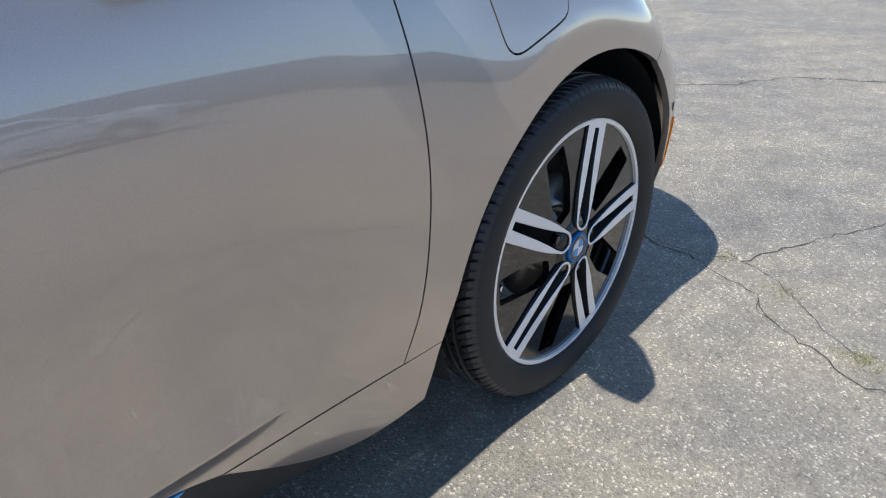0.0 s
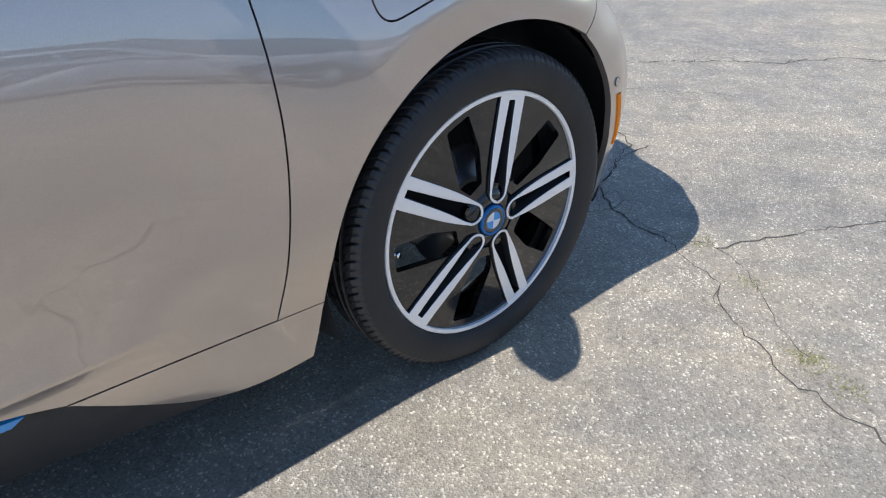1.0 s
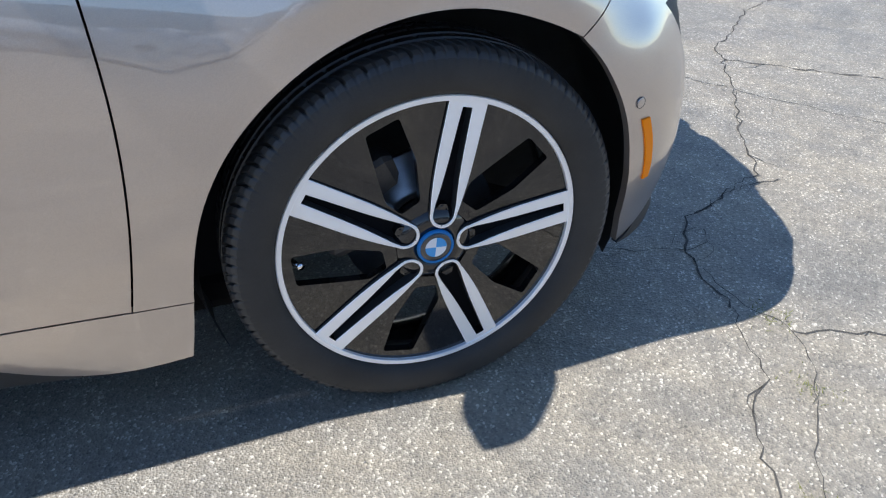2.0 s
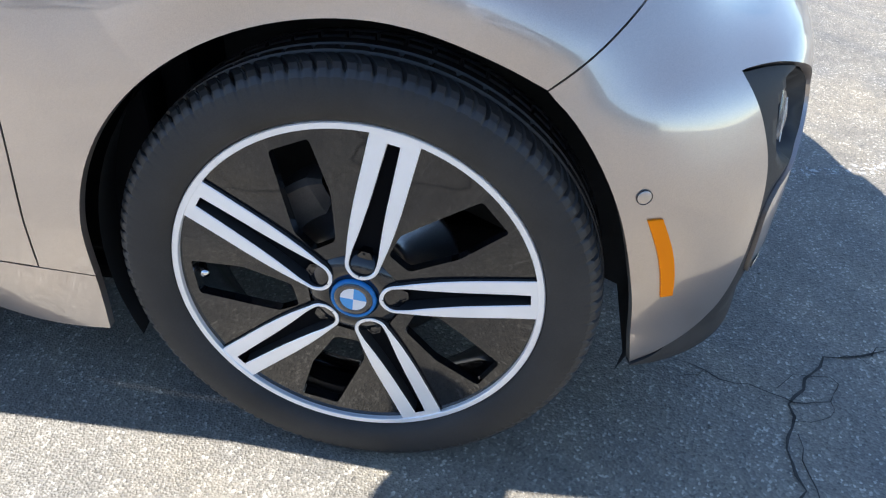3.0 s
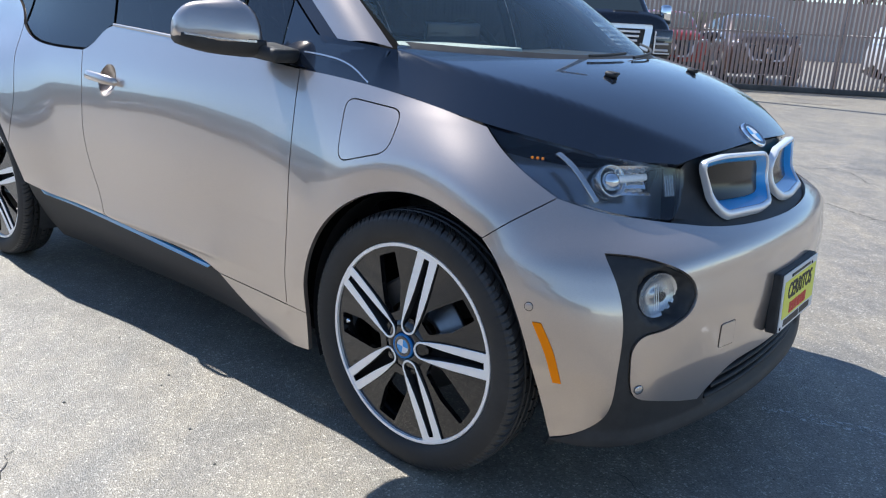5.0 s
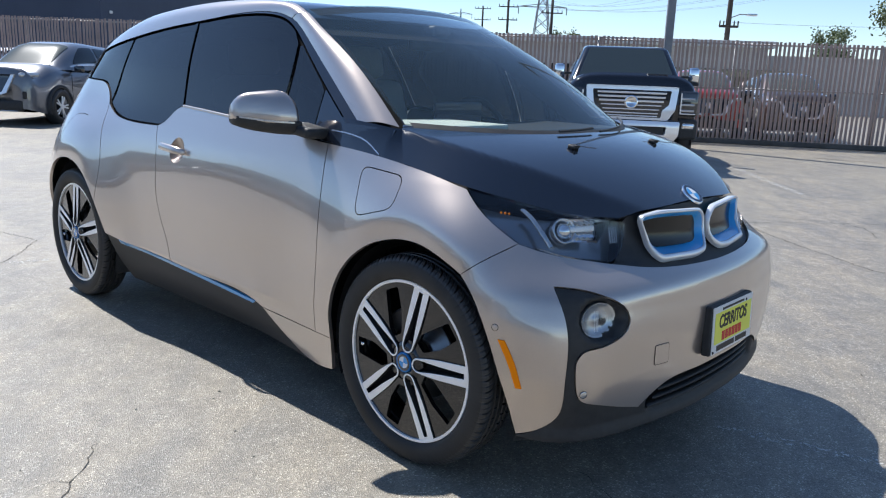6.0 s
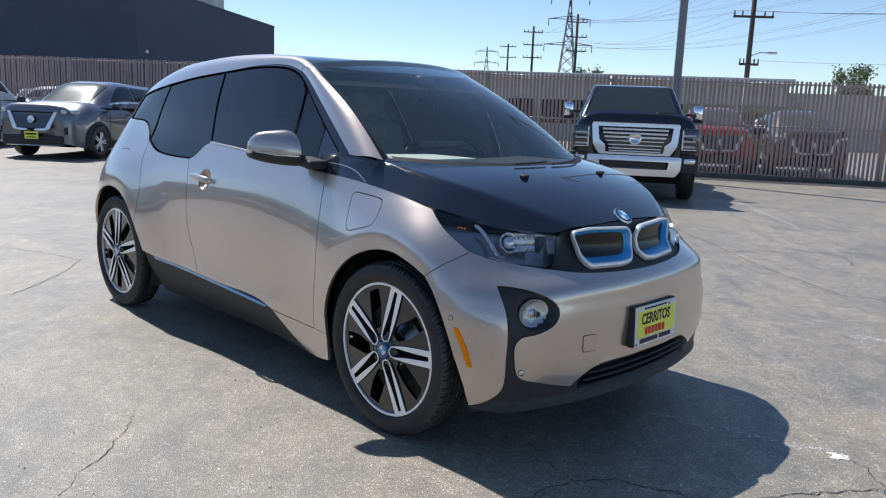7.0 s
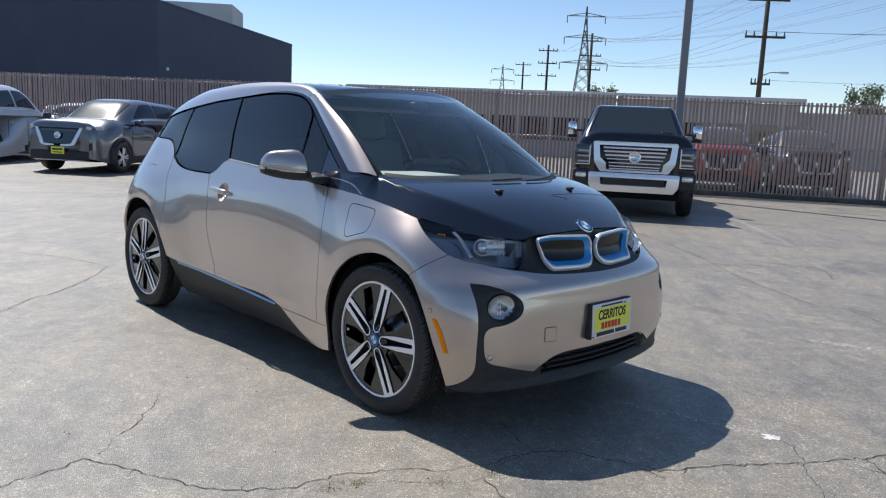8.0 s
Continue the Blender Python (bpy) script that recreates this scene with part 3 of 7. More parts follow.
for side in (False, True):
    lamp = panel("headlamp", LAMP, skin, LENS, car, "clear headlamp lens", gap=0.003, res=0.02, mirror=side)
    panel("lamp_bowl", LAMP, skin, BOWL, car, "dark headlamp bowl", gap=0.004, res=0.02, offset=lambda u, z: -0.012 - 0.06 * bump_step(np.minimum(np.abs(z - 0.72), 1), 0.0, 0.03) * (u > -9), mirror=side)
    ring = []
    for frac, out in ((0.0, -0.018), (0.0, -0.003), (0.2, 0.002), (0.5, 0.0035), (0.8, 0.002), (1.0, -0.002), (1.0, -0.006)):
        line = [(a[0] * (1 - frac) + b[0] * frac, a[1] * (1 - frac) + b[1] * frac) for a, b in zip(KIDNEY, K_IN)]
        ring.append([skin_at(u, z, kidney_out(z) + out)[0] for u, z in line])
    loft("kidney_frame", ring, KIDNEY_SILVER, car, "bright silver kidney frame", closed=True, mirror=side)
    wall = []
    for frac, out in ((0.0, -0.003), (0.35, -0.008), (1.0, -0.022)):
        wall.append([skin_at(a[0] * (1 - frac) + b[0] * frac, a[1] * (1 - frac) + b[1] * frac, kidney_out(a[1]) + out)[0] for a, b in zip(K_IN, K_CORE)])
    loft("kidney_blue", wall, BLUE, car, "blue kidney inlay", closed=True, mirror=side)
    panel("kidney_core", K_CORE, skin, KIDNEY_BLACK, car, "closed black kidney insert", gap=-0.003, depth=0.005, offset=lambda u, z: 0.010 + 0.018 * np.clip((z - 0.72) / 0.12, 0, 1) - 0.020, mirror=side, res=0.02)

# bonnet
HOOD_C = cubic((-0.35, -0.1, 0.10, 0.25, 0.40, 0.50, 0.56), (1.150, 1.108, 1.070, 1.030, 0.965, 0.905, 0.862))
HOOD_E = cubic((-0.35, -0.24, 0.0, 0.145, 0.30, 0.42, 0.50, 0.56), (1.005, 0.990, 0.952, 0.923, 0.888, 0.858, 0.836, 0.81))
HOOD_Y = cubic((-0.35, -0.24, 0.0, 0.145, 0.30, 0.42, 0.50, 0.56), (0.752, 0.748, 0.742, 0.712, 0.63, 0.53, 0.44, 0.36))


BONNET_CREASE = cubic((-0.35, -0.2, 0.0, 0.145, 0.30, 0.42, 0.50, 0.57), (0.93, 0.92, 0.89, 0.87, 0.85, 0.83, 0.80, 0.78))


def bonnet_skin(x, y):
    x, y = np.atleast_1d(np.asarray(x, float)), np.atleast_1d(np.asarray(y, float))
    c, e, w = HOOD_C(x)[:, 0], HOOD_E(x)[:, 0], HOOD_Y(x)[:, 0]
    r = np.abs(y) / w
    rc = BONNET_CREASE(x)[:, 0]
    rise = c - e
    flank = e + 0.66 * rise * (1 - r) / (1 - rc)
    crown = e + 0.66 * rise + 0.34 * rise * (1 - (r / rc) ** 2)
    soft = 0.003
    m = np.minimum(flank, crown)
    z = m - soft * np.log(np.exp(-(flank - m) / soft) + np.exp(-(crown - m) / soft))
    return np.column_stack([x, y, z])


hood_half = join(smooth((0.538, 0), (0.534, -0.2), (0.52, -0.33), (0.495, -0.425), n=5), smooth((0.495, -0.425), (0.42, -0.532), (0.30, -0.632), (0.145, -0.714), (0.0, -0.744), (-0.06, -0.747), (-0.115, -0.748), n=5),
                 smooth((-0.115, -0.748), (-0.175, -0.70), (-0.225, -0.65), n=4), smooth((-0.225, -0.65), (-0.11, -0.56), (0.0, -0.42), (0.075, -0.2), (0.095, 0), n=5))
panel("bonnet", join(hood_half, [(x, -y) for x, y in reversed(hood_half)]), bonnet_skin, BLACK_GLOSS, car, "gloss black bonnet", gap=0.0015, res=0.014)

# glass house
SCREEN_EDGE = cubic((0, 0.5, 1), ((-0.215, -0.650, 1.085), (-0.535, -0.605, 1.292), (-0.905, -0.548, 1.492)))
SCREEN_MID = cubic((0, 0.5, 1), ((0.105, 0, 1.062), (-0.34, 0, 1.335), (-0.80, 0, 1.532)))


def screen_skin(a, b):
    """a from -1 to 1 across, b from 0 to 1 up the windscreen."""
    a, b = np.atleast_1d(np.asarray(a, float)), np.atleast_1d(np.asarray(b, float))
    e, c = SCREEN_EDGE(b), SCREEN_MID(b)
    w = (np.abs(a) ** 2.4)[:, None]
    p = c * (1 - w) + e * w
    p[:, 1] = e[:, 1] * -a
    return p


pane = panel("windscreen", [(-1, -0.03), (1, -0.03), (1, 1), (-1, 1)], screen_skin, SCREEN, car, "windscreen glass", gap=0, res=0.08, depth=0.004)
pane.visible_shadow = False
PILLAR_OUT = smooth((-0.435, 1.083), (-0.52, 1.150), (-0.62, 1.225), (-0.80, 1.355), (-0.96, 1.448), (-1.12, 1.478), (-1.35, 1.480), (-1.667, 1.457), (-2.0, 1.428), (-2.27, 1.390), (-2.78, 1.315), n=8)
PILLAR_IN = smooth((-0.235, -0.655, 1.078), (-0.535, -0.606, 1.294), (-0.80, -0.566, 1.438), (-0.93, -0.542, 1.502), (-1.10, -0.515, 1.534), (-1.4, -0.50, 1.548), (-1.7, -0.492, 1.546), (-2.1, -0.475, 1.525), (-2.5, -0.44, 1.485), (-2.82, -0.39, 1.425), n=8)
pi_d = np.concatenate([[0], np.cumsum(np.linalg.norm(np.diff(np.array(PILLAR_IN), axis=0), axis=1))])
po = np.array([skin(u, z)[0] for u, z in PILLAR_OUT])
po_d = np.concatenate([[0], np.cumsum(np.linalg.norm(np.diff(po, axis=0), axis=1))])
ts = np.linspace(0, 1, 70)
IN = np.stack([np.interp(ts * pi_d[-1], pi_d, np.array(PILLAR_IN)[:, k]) for k in range(3)], 1)
OUT = np.stack([np.interp(ts * po_d[-1], po_d, po[:, k]) for k in range(3)], 1)
rail, strip = [], []
# the silver starts some way in from the window, less so along the roof
lead = (0.24 * np.clip((34 - np.arange(70)) / 16, 0, 1))[:, None]
for q in range(9):
    w = lead + (1 - lead) * q / 8
    mid = OUT * (1 - w) + IN * w
    out = np.array([0.0, -0.62, 0.78]) * (0.014 * np.sin(math.pi * q / 8))
    rail.append(mid + out)
for q in range(3):
    w = lead * q / 2
    strip.append((OUT * (1 - w) + IN * w)[:36] + np.array([0, 0.002, -0.001]))
cut = 20
for side in (False, True):
    loft("pillar_strip", strip, BLACK_GLOSS, car, "gloss black window edge strip", mirror=side)
    loft("pillar_trim", [r[:cut] for r in rail], PAINT, car, mirror=side)
    loft("roof_rail", [r[cut - 1:] + np.array([-0.006, 0, 0]) for r in rail], PAINT, car, mirror=side)
    # dark inner sheet added to stop light leaking along the rail
    inner = [OUT + np.array([0, 0.010, -0.055]), OUT * 0.5 + IN * 0.5 + np.array([0, 0.03, -0.03]), IN + np.array([0, 0.05, -0.016])]
    loft("rail_leak_lining", inner, DARK, car, mirror=side)
ROOF_C = cubic((-0.79, -1.2, -1.6, -2.1, -2.6, -2.95), (1.534, 1.566, 1.578, 1.565, 1.52, 1.46))
roof = []
for k in range(18, 70, 3):
    e = IN[k]
    row = []
    for a in np.linspace(-1, 1, 25):
        xc = e[0] + 0.12 * (1 - a * a) * (1 if k < 40 else -1 + (70 - k) / 15)
        zc = ROOF_C(e[0] + 0.1)[0, 0]
        row.append((xc, -e[1] * a, e[2] + (max(zc, e[2]) - e[2]) * (1 - abs(a) ** 2.2)))
    roof.append(row)
loft("roof_panel", roof, BLACK_GLOSS, car, "gloss black roof")
# dark sheet added below the roof to block light at its joints
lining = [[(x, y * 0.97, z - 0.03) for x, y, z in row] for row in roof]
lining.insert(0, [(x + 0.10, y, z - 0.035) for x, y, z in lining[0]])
loft("headlining", lining, DARK, car, "dark headlining added to stop light leaking at the roof")

corner = [Vector(skin(-0.245, 0.982)[0]), Vector(skin(-0.245, 1.078)[0]), Vector(bonnet_skin(-0.165, -0.630)[0]) - Vector((0, 0, 0.004)), Vector(bonnet_skin(-0.06, -0.738)[0]) - Vector((0, 0, 0.004))]
far = [Vector(skin(-0.47, 1.0)[0]), Vector(skin(-0.47, 1.10)[0])]
for side in (1, -1):
    rows = []
    for v in np.linspace(0, 1, 9):
        row = [far[0].lerp(far[1], float(v)) + Vector((0, 0.004, 0))]
        for u in np.linspace(0, 1, 9):
            p = corner[0].lerp(corner[1], float(v)).lerp(corner[3].lerp(corner[2], float(v)), float(u))
            row.append(p + Vector((0, 0.002, 0.010 * math.sin(math.pi * v) * (1 - u) - 0.004 * u)))
        rows.append([(p.x, p.y * side, p.z) for p in row])
    loft("corner_trim", rows, BLACK_GLOSS, car, "gloss black scuttle corner")
DLO_TOP = [(u, z - 0.006) for u, z in PILLAR_OUT]
def top_between(x0, x1):
    return [p for p in DLO_TOP if x1 <= p[0] <= x0]
WIN_FRONT = join(smooth((-0.80, 1.035), (-1.2, 1.063), (-1.548, 1.082), n=6), smooth((-1.548, 1.082), (-1.60, 1.25), (-1.660, 1.458), n=4), top_between(-0.86, -1.655)[::-1], smooth((-0.84, 1.36), (-0.81, 1.2), (-0.80, 1.035), n=4))
WIN_QLIGHT = join(smooth((-0.58, 1.03), (-0.785, 1.034), n=3), smooth((-0.785, 1.034), (-0.795, 1.2), (-0.825, 1.35), n=4), top_between(-0.62, -0.82)[::-1], [(-0.59, 1.19)])
SAIL = join(smooth((-0.245, 0.99), (-0.36, 1.002), (-0.487, 1.011), (-0.575, 1.02), n=4), [(-0.585, 1.19)], top_between(-0.43, -0.585)[::-1], [(-0.43, 1.082), (-0.235, 1.074)])
WIN_COACH = join(smooth((-1.56, 1.083), (-1.61, 1.06), (-1.665, 1.013), (-1.715, 0.99), n=4), smooth((-1.715, 0.99), (-1.95, 0.99), (-2.2, 1.017), (-2.325, 1.06), n=4), smooth((-2.325, 1.06), (-2.295, 1.24), (-2.265, 1.382), n=4), top_between(-1.68, -2.26)[::-1], smooth((-1.675, 1.455), (-1.612, 1.25), (-1.56, 1.083), n=4))
WIN_TAIL = join(smooth((-2.345, 1.07), (-2.41, 1.12), (-2.47, 1.152), (-2.62, 1.169), (-2.83, 1.176), n=4), [(-2.80, 1.25), (-2.765, 1.312)], top_between(-2.285, -2.76)[::-1], smooth((-2.28, 1.382), (-2.31, 1.24), (-2.345, 1.07), n=4))
for side in (False, True):
    panel("door_window", WIN_FRONT, skin, TINT, car, "tinted door window", offset=-0.006, depth=0.004, gap=0.004, mirror=side)
    panel("quarter_light", WIN_QLIGHT, skin, TINT, car, "small tinted quarter light", offset=-0.006, depth=0.004, gap=0.004, mirror=side)
    panel("mirror_sail", SAIL, skin, BLACK_GLOSS, car, "gloss black corner trim", offset=-0.003, gap=0.001, mirror=side)
    panel("coach_window", WIN_COACH, skin, TINT, car, "tinted rear window", offset=-0.006, depth=0.004, gap=0.004, mirror=side)
    panel("tail_window", WIN_TAIL, skin, TINT, car, "tinted rear quarter window", offset=-0.006, depth=0.004, gap=0.004, mirror=side)
    back = join(WIN_TAIL[:13][::-1], WIN_COACH[:25][::-1])
    panel("window_surround", join([(-0.57, 1.015)], BELT_FRONT[3:], KINK, BELT_REAR, BELT_TAIL, [(-2.775, 1.318)], top_between(-0.56, -2.77)[::-1]), skin, DARK, car, "black window frame", offset=-0.022, gap=-0.002, holes=(inset(WIN_FRONT, 0.012), inset(WIN_QLIGHT, 0.01), inset(WIN_COACH, 0.012), inset(WIN_TAIL, 0.012)), mirror=side)
TAIL_TOP = [(-2.835, 1.172), (-2.98, 1.12), (-3.17, 0.98), (-3.5, 0.88), (-3.85, 0.86), (-3.85, 1.42), (-3.5, 1.42), (-3.17, 1.41), (-2.85, 1.335), (-2.78, 1.312)]
for side in (False, True):
    panel("hatch_glass", TAIL_TOP, skin, BLACK_GLOSS, car, "black glass tailgate", mirror=side, res=0.06)

# ---- ground ----
GROUND = bpy.data.materials.new("worn_concrete")
GROUND.use_nodes = True
gp = GROUND.node_tree.nodes["Principled BSDF"]
gp.inputs["Roughness"].default_value = 0.52
gp.inputs["Specular IOR Level"].default_value = 0.75
gco = node(GROUND, "ShaderNodeTexCoord")
g_agg = node(GROUND, "ShaderNodeTexVoronoi", Scale=215.0)
g_agg2 = node(GROUND, "ShaderNodeTexVoronoi", Scale=62.0)
g_mid = node(GROUND, "ShaderNodeTexNoise", Scale=9.0, Detail=6.0, Roughness=0.65)
g_big = node(GROUND, "ShaderNodeTexNoise", Scale=0.9, Detail=8.0, Roughness=0.66, Distortion=0.6)
g_map = node(GROUND, "ShaderNodeMapping")
g_map.vector_type = "TEXTURE"
g_map.inputs["Rotation"].default_value = (0, 0, radians(-48))
g_map.inputs["Scale"].default_value = (1.8, 0.45, 1)
wire(GROUND, gco.outputs["Object"], g_map.inputs["Vector"])
g_streak = node(GROUND, "ShaderNodeTexNoise", Scale=2.2, Detail=7.0, Roughness=0.68, Distortion=0.4)
wire(GROUND, g_map.outputs["Vector"], g_streak.inputs["Vector"])
g_fine = node(GROUND, "ShaderNodeTexNoise", Scale=420.0, Detail=2.0, Roughness=0.7)
for n in (g_agg, g_agg2, g_mid, g_big, g_fine):
    wire(GROUND, gco.outputs["Object"], n.inputs["Vector"])


def ramp_of(m, source, *stops):
    r = node(m, "ShaderNodeValToRGB")
    while len(r.color_ramp.elements) < len(stops):
        r.color_ramp.elements.new(0.5)
    for e, (pos, col) in zip(r.color_ramp.elements, stops):
        e.position, e.color = pos, (*col, 1)
    wire(m, source, r.inputs["Fac"])
    return r.outputs["Color"]


def mixed(m, a, b, fac=0.5, blend="MIX"):
    x = m.node_tree.nodes.new("ShaderNodeMix")
    x.data_type, x.blend_type = "RGBA", blend
    for socket, v in ((x.inputs[0], fac), (x.inputs[6], a), (x.inputs[7], b)):
        if isinstance(v, (int, float)):
            socket.default_value = v
        elif isinstance(v, tuple):
            socket.default_value = (*v, 1)
        else:
            wire(m, v, socket)
    return x.outputs[2]


g_clump = node(GROUND, "ShaderNodeMath")
g_clump.operation = "MULTIPLY_ADD"
g_clump.inputs[1].default_value = 0.5
wire(GROUND, g_mid.outputs["Fac"], g_clump.inputs[0])
wire(GROUND, g_agg.outputs["Color"], g_clump.inputs[2])
g_sort = node(GROUND, "ShaderNodeMath")
g_sort.operation = "SUBTRACT"
g_sort.inputs[1].default_value = 0.25
wire(GROUND, g_clump.outputs["Value"], g_sort.inputs[0])
stone = ramp_of(GROUND, g_sort.outputs["Value"], (0.05, (0.085, 0.081, 0.074)), (0.25, (0.205, 0.193, 0.172)), (0.66, (0.30, 0.283, 0.249)), (0.80, (0.43, 0.41, 0.367)), (0.92, (0.86, 0.838, 0.78)))
stone2 = ramp_of(GROUND, g_agg2.outputs["Color"], (0.2, (0.16, 0.155, 0.145)), (0.7, (0.30, 0.285, 0.255)), (1.0, (0.46, 0.44, 0.40)))
base = mixed(GROUND, stone, stone2, 0.22)
cement = ramp_of(GROUND, g_mid.outputs["Fac"], (0.3, (0.22, 0.212, 0.195)), (0.7, (0.36, 0.345, 0.31)))
base = mixed(GROUND, base, cement, 0.16)
stain = ramp_of(GROUND, g_big.outputs["Fac"], (0.32, (0.72, 0.735, 0.755)), (0.46, (0.97, 0.97, 0.97)), (0.60, (1.16, 1.13, 1.07)), (0.78, (0.84, 0.84, 0.85)))
base = mixed(GROUND, base, stain, 1.0, "MULTIPLY")
streak = ramp_of(GROUND, g_streak.outputs["Fac"], (0.34, (0.84, 0.85, 0.86)), (0.47, (0.99, 0.98, 0.96)), (0.58, (1.10, 1.07, 1.01)), (0.72, (1.16, 1.12, 1.04)))
base = mixed(GROUND, base, streak, 1.0, "MULTIPLY")
base = mixed(GROUND, base, (0.84, 0.814, 0.772), 1.0, "MULTIPLY")
wire(GROUND, base, gp.inputs["Base Color"])
g_bump = node(GROUND, "ShaderNodeBump", Strength=0.45, Distance=0.004)
wire(GROUND, g_agg.outputs["Distance"], g_bump.inputs["Height"])
g_bump2 = node(GROUND, "ShaderNodeBump", Strength=0.35, Distance=0.003)
wire(GROUND, g_fine.outputs["Fac"], g_bump2.inputs["Height"])
wire(GROUND, g_bump.outputs["Normal"], g_bump2.inputs["Normal"])
wire(GROUND, g_bump2.outputs["Normal"], gp.inputs["Normal"])
bm = bmesh.new()
bmesh.ops.create_grid(bm, x_segments=4, y_segments=4, size=1500)
ground = tagged(part("ground", mesh_of(bm), GROUND, None), "worn pale concrete lot with exposed aggregate and cracks", "ground", kind="structure")

# cracks: thin open joints, and one streak that paints a shadow
CRACK_AND_SHADOW = grain(mat("crack_dirt_and_shadow", (0.05, 0.047, 0.042), 0.95), (0.035, 0.033, 0.03), (0.10, 0.092, 0.08), 15, fine=300, bump=0.4)
crack_rng = random.Random(5)


def crack(name, pts, width, branch=True, taper=0.5):
    """A jagged dark joint, or a painted shadow streak, along the points on the ground, with short side splits."""
    line = []
    for (x0, y0), (x1, y1) in zip(pts, pts[1:]):
        L = math.hypot(x1 - x0, y1 - y0)
        k = max(2, int(L / 0.025)) if width < 0.02 else max(2, int(L / 0.06))
        nx, ny = -(y1 - y0) / L, (x1 - x0) / L
        for i in range(k):
            t = i / k
            o = crack_rng.gauss(0, 0.0055) + 0.018 * noise.noise(((x0 + (x1 - x0) * t) * 9, (y0 + (y1 - y0) * t) * 9, 1.7))
            line.append((x0 + (x1 - x0) * t + nx * o, y0 + (y1 - y0) * t + ny * o))
    line.append(pts[-1])
    vs, fs = [], []

    def ribbon(run, w0, w1):
        b = len(vs)
        n = len(run)
        for i, (x, y) in enumerate(run):
            a, c = run[max(0, i - 1)], run[min(n - 1, i + 1)]
            dx, dy = c[0] - a[0], c[1] - a[1]
            L = math.hypot(dx, dy) or 1
            t = i / max(1, n - 1)
            w = (w0 + (w1 - w0) * t) * (0.35 + 1.1 * crack_rng.random()) * 0.5
            vs.append((x - dy / L * w, y + dx / L * w, 0.0025))
            vs.append((x + dy / L * w, y - dx / L * w, 0.0025))
        for i in range(n - 1):
            fs.append((b + 2 * i, b + 2 * i + 1, b + 2 * i + 3, b + 2 * i + 2))
    ribbon(line, width * 0.62, width * taper)
    if branch:
        for i in range(6, len(line) - 6, 9):
            if crack_rng.random() < 0.5:
                x, y = line[i]
                a = crack_rng.uniform(0, 2 * math.pi)
                run = [(x, y)]
                for _ in range(crack_rng.randint(3, 8)):
                    a += crack_rng.gauss(0, 0.5)
                    x, y = x + 0.022 * math.cos(a), y + 0.022 * math.sin(a)
                    run.append((x, y))
                ribbon(run, width * 0.38, width * 0.08)
    me = mesh_raw(name, vs, fs, False)
    return tagged(part(name, me, CRACK_AND_SHADOW, None), "dark jagged crack or painted shadow streak on the concrete", "crack", kind="structure")


crack("crack_1", [(-0.9, -2.75), (-0.5, -2.5), (-0.22, -2.32), (-0.25, -2.18), (-0.29, -2.02), (-0.05, -1.9), (0.18, -1.8), (0.34, -1.67), (0.41, -1.52), (0.44, -1.34), (0.53, -1.14), (0.67, -0.97), (0.73, -0.81)], 0.0075, taper=0.5)
crack("crack_2", [(0.73, -0.81), (0.74, -0.70), (0.76, -0.59), (0.86, -0.45), (1.01, -0.39), (1.2, -0.32), (1.34, -0.05), (1.53, 0.2), (1.75, 0.61), (2.2, 1.0), (2.9, 1.3)], 0.0085)
crack("crack_3", [(0.45, -0.46), (0.58, -0.51), (0.64, -0.54), (0.72, -0.56), (0.77, -0.59), (0.815, -0.582), (0.858, -0.55), (0.872, -0.51), (0.842, -0.485), (0.79, -0.512), (0.745, -0.548)], 0.0045)
crack("crack_4", [(0.80, -0.92), (0.98, -1.0), (1.16, -1.07), (1.31, -1.17), (1.8, -1.35), (2.6, -1.5)], 0.006)
crack("crack_5", [(0.76, -0.66), (0.75, -0.75), (0.78, -0.84), (0.80, -0.92), (0.76, -1.05), (0.66, -1.14), (0.60, -1.21), (0.54, -1.33)], 0.004)
crack("crack_6", [(-0.29, -1.96), (-0.41, -1.87), (-0.48, -1.75), (-0.58, -1.66), (-0.78, -1.5)], 0.006)
crack("crack_7", [(-2.6, -2.1), (-2.84, -1.68), (-3.16, -1.42), (-3.32, -1.15), (-3.72, -0.78), (-4.1, -0.53), (-4.46, -0.6), (-4.92, -0.79), (-5.26, -1.08), (-7, -1.4)], 0.010)
crack("crack_8", [(-3.4, 6.5), (-2.53, 5.94), (-1.6, 5.18), (-0.72, 4.34), (-0.14, 3.89), (0.32, 3.59), (0.56, 3.66), (0.94, 3.36), (2.0, 3.0)], 0.014)
crack("crack_9", [(-1.08, 5.35), (-0.65, 5.53), (-0.28, 5.5), (-0.03, 5.04)], 0.014, False)
crack("crack_10", [(1.7, 0.5), (2.27, 0.04), (2.49, -0.19), (2.79, -0.35), (3.0, -0.74), (3.6, -1.2)], 0.010)
crack("crack_11", [(0.95, -0.41), (1.06, -0.37), (1.24, -0.36)], 0.006, False)
crack("crack_12", [(1.34, 0.42), (1.44, 0.38), (1.6, 0.14), (1.69, 0.02), (1.95, -0.3)], 0.005)
crack("crack_13", [(-2.2, 3.2), (-1.38, 4.4), (-0.9, 5.1), (-0.4, 5.68), (0.11, 6.17), (0.9, 6.9)], 0.010, False)
# wide dark streak: a cast shadow painted on the ground, no crack
crack("shadow_streak", [(-3.18, 13.19), (-2.9, 13.2), (-2.65, 13.23), (-2.19, 13.5)], 0.09, False)
crack("crack_15", [(-6.8, 3.2), (-5.6, 2.9), (-4.4, 3.6), (-3.3, 3.3)], 0.012)

